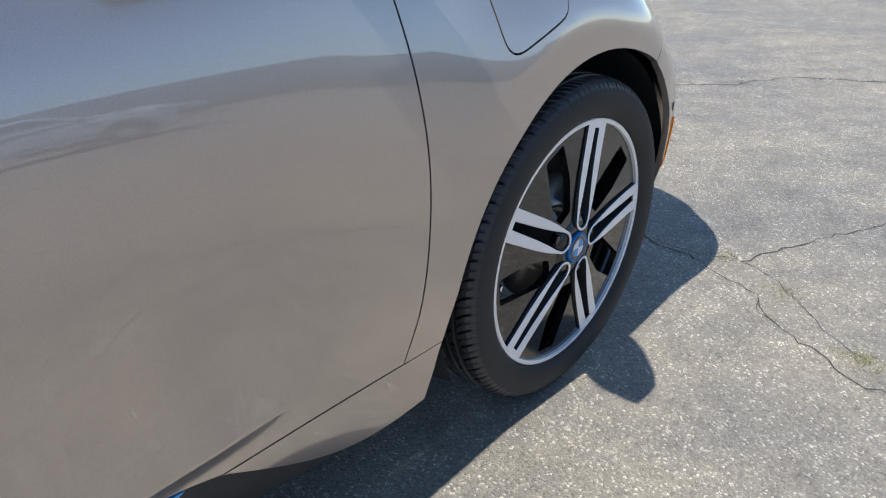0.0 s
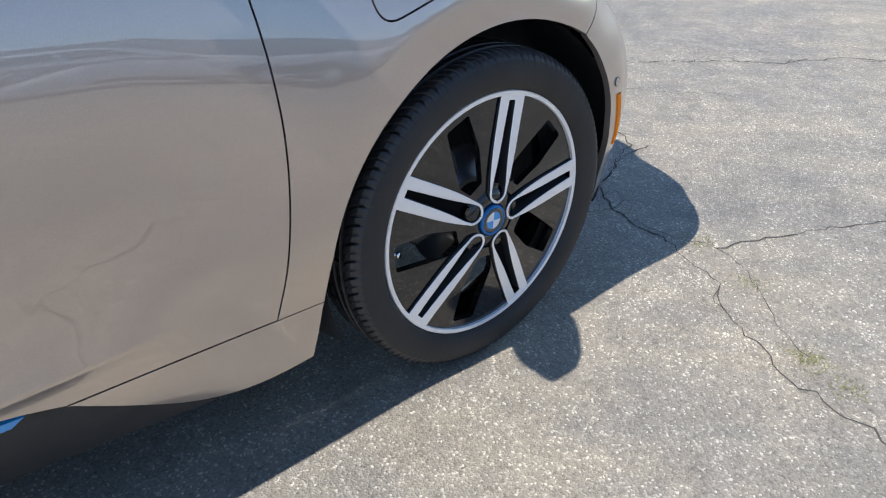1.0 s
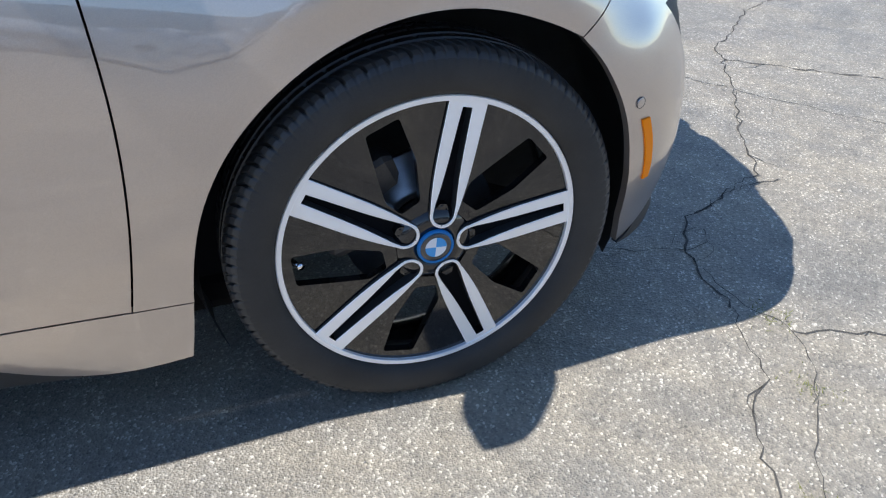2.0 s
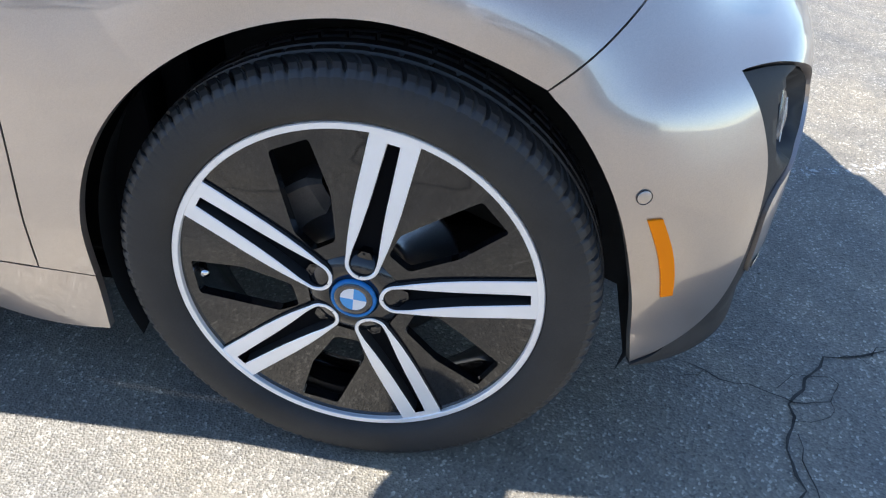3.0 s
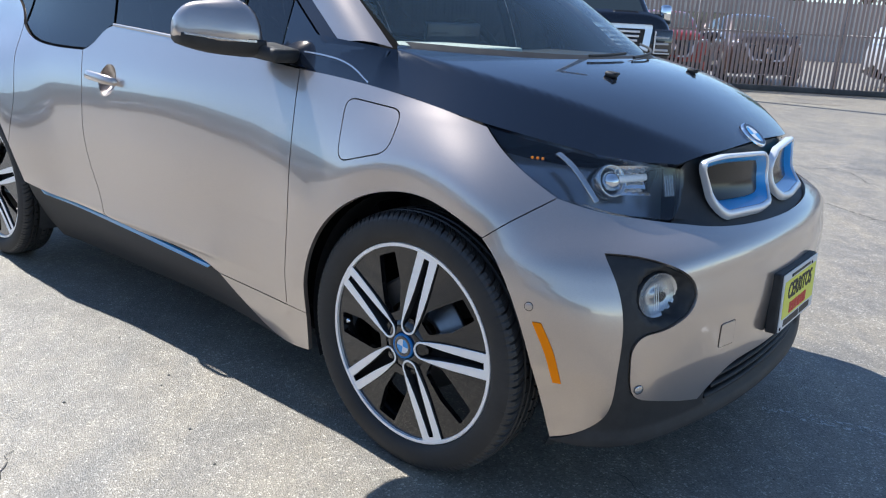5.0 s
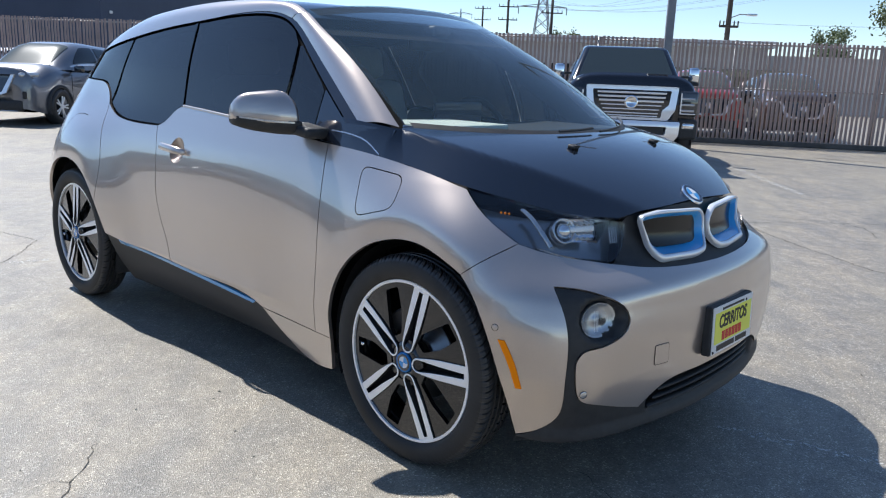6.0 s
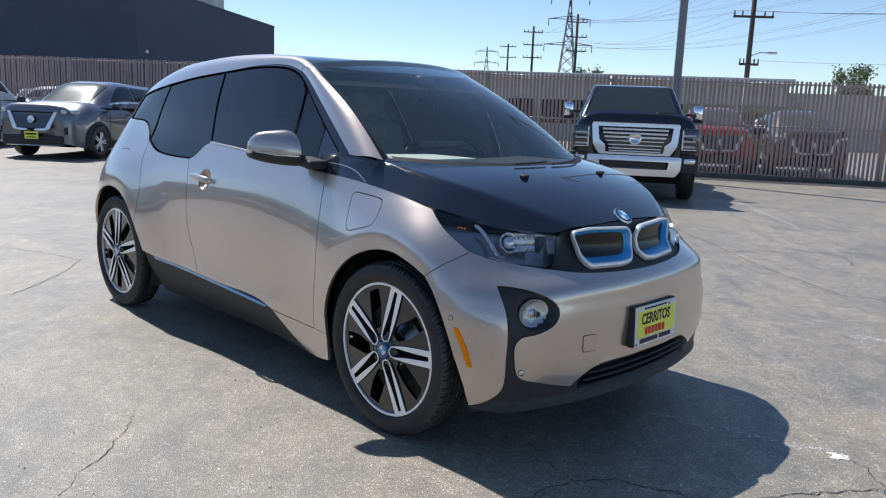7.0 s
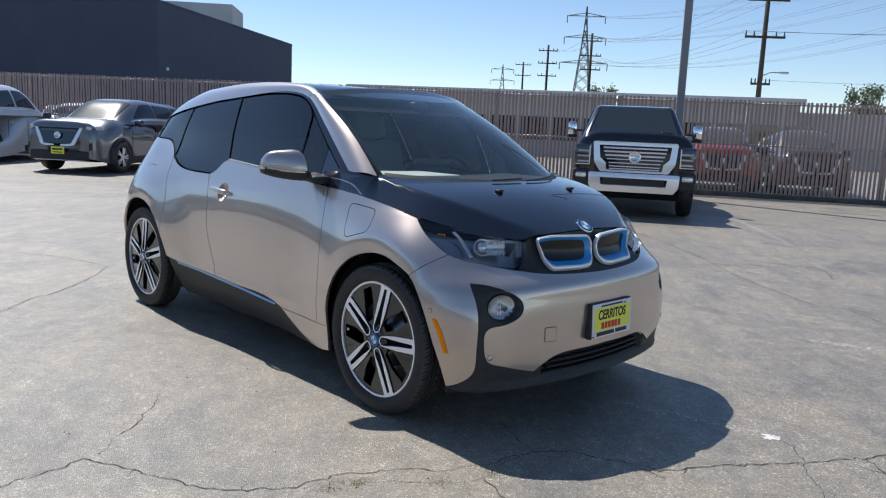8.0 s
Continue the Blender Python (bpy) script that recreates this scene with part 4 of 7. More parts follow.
# worn paint marks
FADED = mat("faded_paint", (0.62, 0.61, 0.58), 0.8)
fp = FADED.node_tree.nodes["Principled BSDF"]
fco, fno = node(FADED, "ShaderNodeTexCoord"), node(FADED, "ShaderNodeTexNoise", Scale=38.0, Detail=5.0, Roughness=0.7)
wire(FADED, fco.outputs["Object"], fno.inputs["Vector"])
wire(FADED, ramp_of(FADED, fno.outputs["Fac"], (0.50, (0, 0, 0)), (0.58, (0.9, 0.9, 0.9))), fp.inputs["Alpha"])


def paint_mark(name, x, y, lx, ly, turn, label):
    bm = bmesh.new()
    bmesh.ops.create_grid(bm, x_segments=8, y_segments=3, size=1, matrix=Matrix.Translation((x, y, 0.0015)) @ Matrix.Rotation(turn, 4, "Z") @ Matrix.Diagonal((lx / 2, ly / 2, 1, 1)))
    for v in bm.verts:
        v.co.x += crack_rng.gauss(0, 0.006)
        v.co.y += crack_rng.gauss(0, 0.006)
    tagged(part(name, mesh_of(bm), FADED, None), label, "paint mark", kind="structure")


WORN = mat("worn_white", (0.68, 0.67, 0.64), 0.8)
paint_mark("paint_mark_1", 0.98, 0.33, 0.75, 0.05, 0.28, "faded white paint line worn into the concrete")
paint_mark("paint_mark_2", -3.51, -0.80, 0.26, 0.07, 1.3, "short worn white paint dash")
paint_mark("paint_mark_3", -9.4, 0.3, 0.9, 0.12, 1.55, "worn white paint dash far across the lot")
paint_mark("paint_mark_4", -5.5, 1.0, 2.4, 0.10, 0.35, "faded white parking line")
paint_mark("paint_mark_5", -2.4, 8.6, 3.2, 0.10, -0.9, "faded white parking line")
paint_mark("paint_mark_6", 1.8, 2.7, 2.2, 0.08, 0.3, "faded white parking line")
bm = bmesh.new()
ring = [(1.335 + (0.030 + 0.012 * math.sin(3 * a) + 0.008 * math.sin(7 * a + 1)) * math.cos(a), 0.40 + (0.045 + 0.014 * math.sin(2 * a + 1) + 0.008 * math.sin(9 * a)) * math.sin(a), 0.002) for a in np.linspace(0, 2 * math.pi, 40, endpoint=False)]
tagged(part("paint_mark_7", mesh_raw("paint_mark_7", ring, [tuple(range(40))], False), WORN, None), "small white paint splash on the concrete", "paint mark", kind="structure")

# weeds in the cracks
WEED = mat("dry_weed", (0.16, 0.17, 0.045), 0.8)
vs, fs = [], []
for cx, cy, n in ((0.53, -1.33, 130), (0.50, -1.43, 90), (0.72, -1.08, 60), (0.79, -0.86, 70)):
    for _ in range(n):
        x, y = cx + crack_rng.gauss(0, 0.022), cy + crack_rng.gauss(0, 0.03)
        a, h, w = crack_rng.uniform(0, 6.28), crack_rng.uniform(0.004, 0.016), 0.0012
        tx, ty = x + crack_rng.gauss(0, 0.008), y + crack_rng.gauss(0, 0.008)
        b = len(vs)
        vs += [(x - w * math.cos(a), y - w * math.sin(a), 0.001), (x + w * math.cos(a), y + w * math.sin(a), 0.001), (tx, ty, h)]
        fs.append((b, b + 1, b + 2))
tagged(part("weeds", mesh_raw("weeds", vs, fs, False), WEED, None), "low dry weeds growing in the cracks", "weeds", kind="stuff")
# grit and small stones
GRIT = grain(mat("grit", (0.2, 0.19, 0.17), 0.9), (0.12, 0.115, 0.10), (0.32, 0.30, 0.27), 60, fine=300, bump=0.2)
bm = bmesh.new()
for _ in range(420):
    x, y = crack_rng.uniform(-4.5, 3.0), crack_rng.uniform(-2.6, 1.6)
    r = crack_rng.uniform(0.0015, 0.0045)
    bmesh.ops.create_icosphere(bm, subdivisions=1, radius=r, matrix=Matrix.Translation((x, y, r * 0.5)) @ Matrix.Diagonal((1, crack_rng.uniform(0.6, 1.3), 0.7, 1)))
tagged(part("grit", mesh_of(bm), GRIT, None), "loose grit and small stones on the concrete", "gravel", kind="stuff")

# ---- wheels ----
WHEEL_R = 0.349
CAP_BLUE = mat("cap_blue", (0.012, 0.17, 0.47), 0.35, spec=0.3)
HUB_BLACK = mat("blade_black", (0.007, 0.007, 0.008), 0.2, coat=0.8, spec=0.2)
SPOKE = 77.0


def wheel_meshes():
    """Meshes of one wheel, axle along y, outer face towards -y."""
    out = {}
    # tyre with a grooved tread
    prof = [(0.268, -0.052), (0.2695, -0.061), (0.275, -0.070), (0.286, -0.0755), (0.302, -0.0775), (0.318, -0.0758), (0.330, -0.0715), (0.339, -0.066), (0.3445, -0.059)]
    tread = [(0.347, -0.050), (0.3480, -0.041), (0.3483, -0.0385), (0.3483, -0.0325), (0.3488, -0.030), (0.349, -0.020), (0.349, -0.0165), (0.349, -0.0105), (0.349, -0.008), (0.349, 0.0)]
    half = prof + tread
    full = half + [(r, -y) for r, y in reversed(half[:-1])]
    n = 60 * 16
    vs, fs, flat = [], [], []
    k = len(full)
    for i in range(n):
        for j, (r, y) in enumerate(full):
            jj = j if j < len(half) else k - 1 - j
            rr = r
            if jj in (12, 16):
                rr -= 0.007
            if jj in (11, 13, 15, 17):
                rr -= 0.0004
            if 6 <= jj <= 11 and i % 16 in (0, 1):
                rr -= (0.002, 0.0045, 0.007, 0.0075, 0.0075, 0.007)[jj - 6]
            if 6 <= jj <= 8 and i % 16 in (8, 9):
                rr -= (0.0012, 0.003, 0.003)[jj - 6]
            if 9 <= jj <= 11 and i % 16 == 8:
                rr -= 0.003
            if jj in (14, 15) and (i + 4) % 16 in (0, 1):
                rr -= 0.007
            sweep = 10.0 * max(0.0, (0.068 - abs(y)) / 0.035) ** 1.7 if jj >= 6 and abs(y) > 0.03 else 0.0
            if jj >= 12:
                sweep = 10.0 * (0.0355 / 0.035) ** 1.7
            t = 2 * math.pi * (i + sweep) / n
            vs.append((rr * math.cos(t), y, rr * math.sin(t)))
    for i in range(n):
        i2 = (i + 1) % n
        for p in range(k - 1):
            fs.append((i * k + p, i * k + p + 1, i2 * k + p + 1, i2 * k + p))
            flat.append(not (7 <= p <= k - 9))
    me = mesh_raw("tyre", vs, fs)
    me.polygons.foreach_set("use_smooth", flat)
    me.materials.append(RUBBER)
    me.materials.append(SIDEWALL)
    me.polygons.foreach_set("material_index", [1 if (q % (k - 1)) < 6 or (q % (k - 1)) > k - 8 else 0 for q in range(len(me.polygons))])
    out["tyre"] = me
    # polished lip and barrel
    v, f = lathe([(0.256, -0.040), (0.2590, -0.058), (0.2590, -0.0632), (0.2598, -0.0642), (0.2675, -0.0642), (0.269, -0.0625), (0.269, -0.056), (0.264, -0.05)], 160)
    out["rim_lip"] = mesh_raw("rim_lip", v, f, False)
    v, f = lathe([(0.257, -0.055), (0.247, -0.03), (0.240, 0.0), (0.247, 0.05), (0.258, 0.062)], 96)
    out["barrel"] = mesh_raw("barrel", v, f)
    # one double spoke: a flat loop with a slot
    def face_y(r):
        return -0.0625 - 0.0125 * ((0.26 - min(r, 0.26)) / 0.2) ** 1.3
    outer = [(0.2600, 0.0335)] + [(r, w) for r, w in ((0.22, 0.0331), (0.18, 0.0328), (0.155, 0.0325), (0.125, 0.0312), (0.10, 0.0292), (0.08, 0.0268), (0.066, 0.0248))]
    outer += [(0.062 - 0.0245 * math.sin(a), 0.0245 * math.cos(a)) for a in np.linspace(0.15, math.pi / 2, 8)]
    slot = [(0.2490, 0.0082), (0.22, 0.0094), (0.18, 0.0109), (0.155, 0.0119), (0.125, 0.0140), (0.10, 0.0162), (0.08, 0.0186), (0.066, 0.0189)]
    slot += [(0.062 - 0.0188 * math.sin(a), 0.0188 * math.cos(a)) for a in np.linspace(0.15, math.pi / 2, 8)]
    vs, fs = [], []
    for s in (1, -1):
        b = len(vs)
        for (r1, w1), (r2, w2) in zip(outer, slot):
            y1, y2 = face_y(r1), face_y(r2)
            vs += [(r1, y1 + 0.012, s * w1), (r1, y1 + 0.0012, s * w1), (r1 - 0.0, y1, s * (w1 - 0.0012)), (r2, y2, s * (w2 + 0.0012)), (r2, y2 + 0.0012, s * w2), (r2, y2 + 0.024, s * w2)]
        for i in range(len(outer) - 1):
            for q in range(5):
                fc = (b + i * 6 + q, b + i * 6 + q + 1, b + (i + 1) * 6 + q + 1, b + (i + 1) * 6 + q)
                fs.append(fc if s < 0 else fc[::-1])
    # bridge at the outer end of the slot
    b = len(vs)
    ya, yb = face_y(0.26), face_y(0.249)
    vs += [(0.26, ya, -0.0323), (0.26, ya, 0.0323), (0.249, yb, 0.0094), (0.249, yb, -0.0094)]
    fs.append((b, b + 1, b + 2, b + 3))
    me = mesh_raw("double_spoke", vs, fs, False)
    me.materials.append(ALLOY)
    me.materials.append(BLACK_PLASTIC)
    for q, poly in enumerate(me.polygons):
        c = poly.center
        poly.material_index = 1 if q < 2 * 5 * (len(outer) - 1) and q % 5 in (0, 4) else 0
    out["double_spoke"] = me
    # slot floor
    vs = [(r, face_y(r) + 0.023, w) for r, w in slot] + [(r, face_y(r) + 0.023, -w) for r, w in reversed(slot)]
    out["slot_floor"] = mesh_raw("slot_floor", vs, [tuple(range(len(vs)))], False)
    # black blade between two spokes, with its window, as a sheet on a shallow cone
    def blade(u, v):
        u, v = np.atleast_1d(u), np.atleast_1d(v)
        r = np.hypot(u, v)
        return np.column_stack([u, -0.0565 - 0.0105 * (np.maximum(0.26 - r, 0) / 0.2) ** 1.3, v])
    out["blade_surf"] = blade
    # nave
    v, f = lathe([(0.072, -0.056), (0.066, -0.066), (0.050, -0.0715), (0.036, -0.0735), (0.0355, -0.072), (0.0, -0.072)], 48)
    out["nave"] = mesh_raw("nave", v, f)
    v, f = lathe([(0.0275, -0.072), (0.0280, -0.0768), (0.0325, -0.0768), (0.0332, -0.072)], 48)
    out["cap_ring"] = mesh_raw("cap_ring", v, f)
    v, f = lathe([(0.0192, -0.0766), (0.0195, -0.0771), (0.0275, -0.0771), (0.028, -0.075)], 48)
    out["cap_band"] = mesh_raw("cap_band", v, f)
    for q in range(4):
        a0 = q * 90 + 8
        pts = [(0, -0.0770, 0)] + [(0.0192 * math.cos(radians(a)), -0.0770, 0.0192 * math.sin(radians(a))) for a in range(a0, a0 + 91, 10)]
        out["quad%d" % q] = mesh_raw("cap_quarter", pts, [tuple(range(len(pts)))], False)
    # bolt, valve, brake
    bm = bmesh.new()
    tube(bm, (0.067, -0.064, 0), (0.067, -0.045, 0), 0.0115, 0.0125, 6)
    tube(bm, (0.067, -0.065, 0), (0.067, -0.064, 0), 0.006, 0.009, 12)
    out["bolt"] = mesh_of(bm)
    bm = bmesh.new()
    tube(bm, (-0.228, -0.050, -0.004), (-0.240, -0.030, -0.004), 0.0045, 0.006, 10)
    tube(bm, (-0.2265, -0.053, -0.004), (-0.228, -0.048, -0.004), 0.0065, 0.0065, 10)
    out["valve"] = mesh_of(bm, smooth=True)
    v, f = lathe([(0.055, 0.012), (0.060, -0.004), (0.078, -0.006), (0.080, 0.010), (0.140, 0.010), (0.141, 0.022), (0.07, 0.024)], 64)
    out["brake_disc"] = mesh_raw("brake_disc", v, f)
    rows = []
    for a in np.linspace(110, 190, 15):
        c = radians(a)
        k = 1.0 if 114 < a < 186 else 0.6
        rows.append([((0.142 + dr * k) * math.cos(c), 0.004 + dy * k, (0.142 + dr * k) * math.sin(c)) for dr, dy in ((-0.03, -0.022), (0.022, -0.028), (0.03, -0.02), (0.03, 0.02), (0.022, 0.028), (-0.03, 0.022))])
    v = [p for r in rows for p in r]
    f = [(i * 6 + j, i * 6 + (j + 1) % 6, (i + 1) * 6 + (j + 1) % 6, (i + 1) * 6 + j) for i in range(14) for j in range(6)]
    out["caliper"] = mesh_raw("caliper", v, f, False)
    return out


WM = wheel_meshes()
CAST = grain(mat("cast_iron", (0.09, 0.085, 0.08), 0.6, 0.4), (0.07, 0.066, 0.06), (0.13, 0.11, 0.095), 20, fine=300, bump=0.3)


def blade_ring(a):
    p = [(0.2595 * math.cos(radians(t)), 0.2595 * math.sin(radians(t))) for t in np.linspace(a + 6.6, a + 65.4, 14)]
    p += [(r * math.cos(radians(a + 72)) + w * math.sin(radians(a + 72)), r * math.sin(radians(a + 72)) - w * math.cos(radians(a + 72))) for r, w in ((0.16, 0.0325), (0.10, 0.029), (0.066, 0.0235))]
    p += [(r * math.cos(radians(a)) - w * math.sin(radians(a)), r * math.sin(radians(a)) + w * math.cos(radians(a))) for r, w in ((0.066, 0.0235), (0.10, 0.029), (0.16, 0.0325))]
    return p


def blade_hole(a):
    q = [(0.244, 26), (0.241, 40), (0.165, 47), (0.125, 54), (0.090, 52), (0.092, 28), (0.165, 23)]
    return rounded([(r * math.cos(radians(a + t)), r * math.sin(radians(a + t))) for r, t in q], 0.006, 4)


BLADE = panel("wheel_blade", blade_ring(0), WM["blade_surf"], HUB_BLACK, None, gap=0.0, depth=0.016, res=0.02, holes=(blade_hole(0),))
blade_mesh = BLADE.data
bpy.data.objects.remove(BLADE)
blade_mesh.materials.clear()


def wheel(x, y, z, turn, flip):
    m = Matrix.Translation((x, y, z)) @ (Matrix.Rotation(math.pi, 4, "Z") if flip else Matrix.Identity(4))
    spin = Matrix.Rotation(-radians(turn), 4, "Y")
    w = part("wheel", WM["barrel"], HUB_BLACK, car, "alloy wheel with polished double spokes and black blades")
    w.matrix_basis = m
    for key, name, material in (("tyre", "tyre", RUBBER), ("rim_lip", "rim_lip", ALLOY), ("nave", "nave", HUB_BLACK), ("cap_ring", "cap_ring", CAP_BLUE), ("cap_band", "cap_band", BLACK_GLOSS), ("brake_disc", "brake_disc", STEEL), ("caliper", "caliper", CAST)):
        o = part(name, WM[key], material, w)
        if name in ("nave", "cap_ring", "cap_band"):
            o.matrix_basis = spin
    valve = part("valve", WM["valve"], CHROME, w, "chrome valve cap")
    valve.matrix_basis = Matrix.Rotation(-radians(turn - SPOKE), 4, "Y")
    for q in range(4):
        me = WM["quad%d" % q]
        o = part("cap_quarter", me, BLUE if q % 2 else WHITE, w)
        o.matrix_basis = spin
    for s in range(5):
        r = Matrix.Rotation(-radians(turn + 72 * s), 4, "Y")
        for key, name, material in (("double_spoke", "double_spoke", ALLOY), ("slot_floor", "slot_floor", DARK), ("bolt", "wheel_bolt", HUB_BLACK)):
            part(name, WM[key], material, w).matrix_basis = r
        part("blade", blade_mesh, HUB_BLACK, w).matrix_basis = r
    return w


wheel(0.002, -0.761, WHEEL_R, SPOKE, False)
wheel(-2.57, -0.765, WHEEL_R, 88, False)
wheel(0.002, 0.761, WHEEL_R, 40, True)
wheel(-2.57, 0.765, WHEEL_R, 20, True)

# wheel-arch linings and floor of the car
for cx, r in ((0.02, 0.425), (-2.56, 0.42)):
    for s in (-1, 1):
        rows = []
        for y in (0.80, 0.70, 0.60, 0.52):
            rows.append([(cx + (r - 0.02 * (y > 0.78)) * math.cos(a), s * (y - 0.045 * (y > 0.78) * (cx > 0) * min(1.0, max(0.0, (radians(12) - a) / radians(30)))), 0.345 + (r - 0.02 * (y > 0.78)) * math.sin(a)) for a in np.linspace(radians(-22), radians(202), 48)])
        rows.append([(cx, s * 0.50, 0.345)] * 48)
        loft("arch_lining", rows, BLACK_PLASTIC, car, "black plastic wheel-arch lining")
bm = bmesh.new()
block(bm, (2.0, 1.30, 0.10), (-1.29, 0, 0.21), 0.03)
block(bm, (3.6, 0.98, 0.08), (-1.35, 0, 0.22), 0.02)
# strips added to stop sunlight leaking down inside the sills
for y in (-0.70, 0.70):
    block(bm, (1.78, 0.12, 0.03), (-1.30, y * 0.95, 0.25), 0.008)
block(bm, (0.36, 0.95, 0.05), (0.36, 0, 0.245), 0.02)
part("underbody", mesh_of(bm), DARK, car, "dark underbody tray")
# unseen dark blocks added inside to keep light from passing through
for name, size, at in (("cross_light_block", (0.05, 1.30, 0.75), (-0.30, 0, 0.60)), ("cross_light_block", (0.05, 1.2, 0.7), (-2.95, 0, 0.55)), ("side_light_block", (2.6, 0.03, 0.66), (-1.62, -0.70, 0.62)),
                       ("side_light_block", (2.6, 0.03, 0.66), (-1.62, 0.70, 0.62)), ("upper_light_block", (0.8, 0.9, 0.05), (0.02, 0, 0.80)), ("upper_light_block", (0.46, 1.34, 0.04), (-0.06, 0, 0.845)), ("nose_light_block", (0.05, 0.86, 0.55), (0.40, 0, 0.55))):
    bm = bmesh.new()
    block(bm, size, at, 0.008)
    part(name, mesh_of(bm), DARK, car, "unseen dark block added to stop light passing through")

# ---- small parts of the hatchback ----
LAMP_SILVER = mat("lamp_silver", (0.93, 0.93, 0.92), 0.35, 0.1)
FOG_SILVER = mat("fog_silver", (0.62, 0.62, 0.62), 0.22, 0.7)
def on_skin(u, z, out=0.0, side=1):
    """Frame on the skin: x along the run, y up, z outwards."""
    p, n = skin_at(u, z, out)
    h = 1e-3
    t = Vector(skin(u + h, z)[0] - skin(u - h, z)[0]).normalized()
    up = n.cross(t).normalized()
    if side < 0:
        p, n, t, up = [Vector((v.x, -v.y, v.z)) for v in (p, n, t, up)]
        t = -t
    return Matrix(((t.x, up.x, n.x, p.x), (t.y, up.y, n.y, p.y), (t.z, up.z, n.z, p.z), (0, 0, 0, 1)))


AMB = join(smooth((0.374, 0.527), (0.399, 0.460), (0.417, 0.385), n=5), smooth((0.435, 0.385), (0.418, 0.465), (0.394, 0.527), n=5))
for s, flip in ((1, False), (-1, True)):
    panel("side_marker", AMB, skin, AMBER, car, "amber side marker lens", offset=0.003, depth=0.008, gap=0.0, res=0.008, mirror=flip)
    # parking sensors
    for u, z, r in ((0.366, 0.561, 0.0092), (0.630, 0.377, 0.0105)):
        v, f = lathe([(0.0, 0.0006), (r * 0.82, 0.0006), (r, -0.0002), (r * 1.12, -0.004)], 24, "z")
        o = part("parking_sensor", mesh_raw("parking_sensor", v, f), PAINT if u < 0.5 else SATIN, car)
        o.matrix_basis = on_skin(u, z, 0.0018, s)
        v, f = lathe([(r * 1.0, 0.0), (r * 1.01, 0.0012), (r * 1.12, 0.0012), (r * 1.13, 0.0)], 24, "z")
        o = part("sensor_gap", mesh_raw("sensor_gap", v, f), BLACK_GLOSS, car)
        o.matrix_basis = on_skin(u, z, 0.0006, s)
    # fog lamp: bezel, reflector, lens
    fm = on_skin(FOG[0] + 0.016, FOG[1] - 0.005, -0.032, s)
    ahead = (fm.to_3x3() @ Vector((0, 0, 1)) * 0.62 + Vector((0.55, 0, -0.03))).normalized()
    fm = Matrix.Translation(fm.translation) @ ahead.to_track_quat("Z", "Y").to_matrix().to_4x4()
    v, f = lathe([(0.059, 0.000), (0.062, -0.004), (0.062, -0.03), (0.058, -0.03), (0.058, -0.004), (0.059, 0.000)], 40, "z")
    fog = part("fog_lamp", mesh_raw("fog_lamp", v, f), BLACK_PLASTIC, car, "round fog lamp")
    fog.matrix_basis = fm @ Matrix.Diagonal((1.12, 0.86, 1, 1))
    v, f = lathe([(0.0, -0.010), (0.012, -0.010), (0.014, -0.0135), (0.032, -0.010), (0.050, -0.004), (0.059, 0.001)], 40, "z")
    part("reflector", mesh_raw("reflector", v, f), FOG_SILVER, fog)
    v, f = lathe([(0.0, 0.014), (0.02, 0.0125), (0.04, 0.007), (0.052, 0.0), (0.056, -0.004)], 40, "z")
    part("lens", mesh_raw("lens", v, f), LENS, fog)
    bm = bmesh.new()
    for k in (-0.022, -0.016, -0.01):
        tube(bm, (k, -0.035, 0.0095), (k, 0.035, 0.0095), 0.0008, None, 6)
    part("lens_rib", mesh_of(bm), WHITE, fog)
    # headlamp inside: projector in its cup, light tube, facets, light guide, amber dots
    v, f = lathe([(0.0, -0.020), (0.018, -0.012), (0.030, 0.004), (0.036, 0.020), (0.040, 0.018), (0.040, -0.01)], 32, "z")
    o = part("lamp_cup", mesh_raw("lamp_cup", v, f), SATIN, car, "silver headlamp projector cup")
    o.matrix_basis = on_skin(0.562, 0.826, -0.050, s)
    bm = bmesh.new()
    bmesh.ops.create_uvsphere(bm, u_segments=24, v_segments=12, radius=0.024)
    o = part("lamp_projector", mesh_of(bm, smooth=True), CHROME, car, "bright projector lens")
    o.matrix_basis = on_skin(0.562, 0.826, -0.042, s)
    bm = bmesh.new()
    block(bm, (0.095, 0.018, 0.012), (0, 0, 0), 0.0055, seg=3)
    o = part("lamp_tube", mesh_of(bm, smooth=True), LAMP_SILVER, car, "white horizontal light tube")
    o.matrix_basis = on_skin(0.640, 0.824, -0.030, s)
    rows = []
    for k in range(15):
        t = k / 14
        fr = on_skin(0.585 + 0.125 * t, 0.824 - 0.010 * t, -0.052 + 0.004 * (k % 3), s)
        rows.append([fr @ Vector((0, y, 0.022 * (abs(y) / 0.036) ** 2 + 0.002 * (q % 2))) for q, y in enumerate(np.linspace(-0.036, 0.034, 9))])
    loft("lamp_reflector", rows, CHROME, car, "bright faceted headlamp reflector", smooth_shade=False)
    for k in range(4):
        bm = bmesh.new()
        block(bm, (0.0025, 0.052, 0.006), (0, 0, 0), 0.001)
        o = part("lamp_rib", mesh_of(bm), SATIN, car)
        o.matrix_basis = on_skin(0.775 + 0.012 * k, 0.800, -0.020, s)
    rows = []
    for u, z in smooth((0.46, 0.778), (0.54, 0.758), (0.66, 0.744), (0.82, 0.735), n=6):
        fr = on_skin(u, z, -0.008, s)
        rows.append([fr @ Vector((0, dy, dz)) for dy, dz in ((-0.005, 0.0), (0.003, -0.006), (0.010, -0.022))])
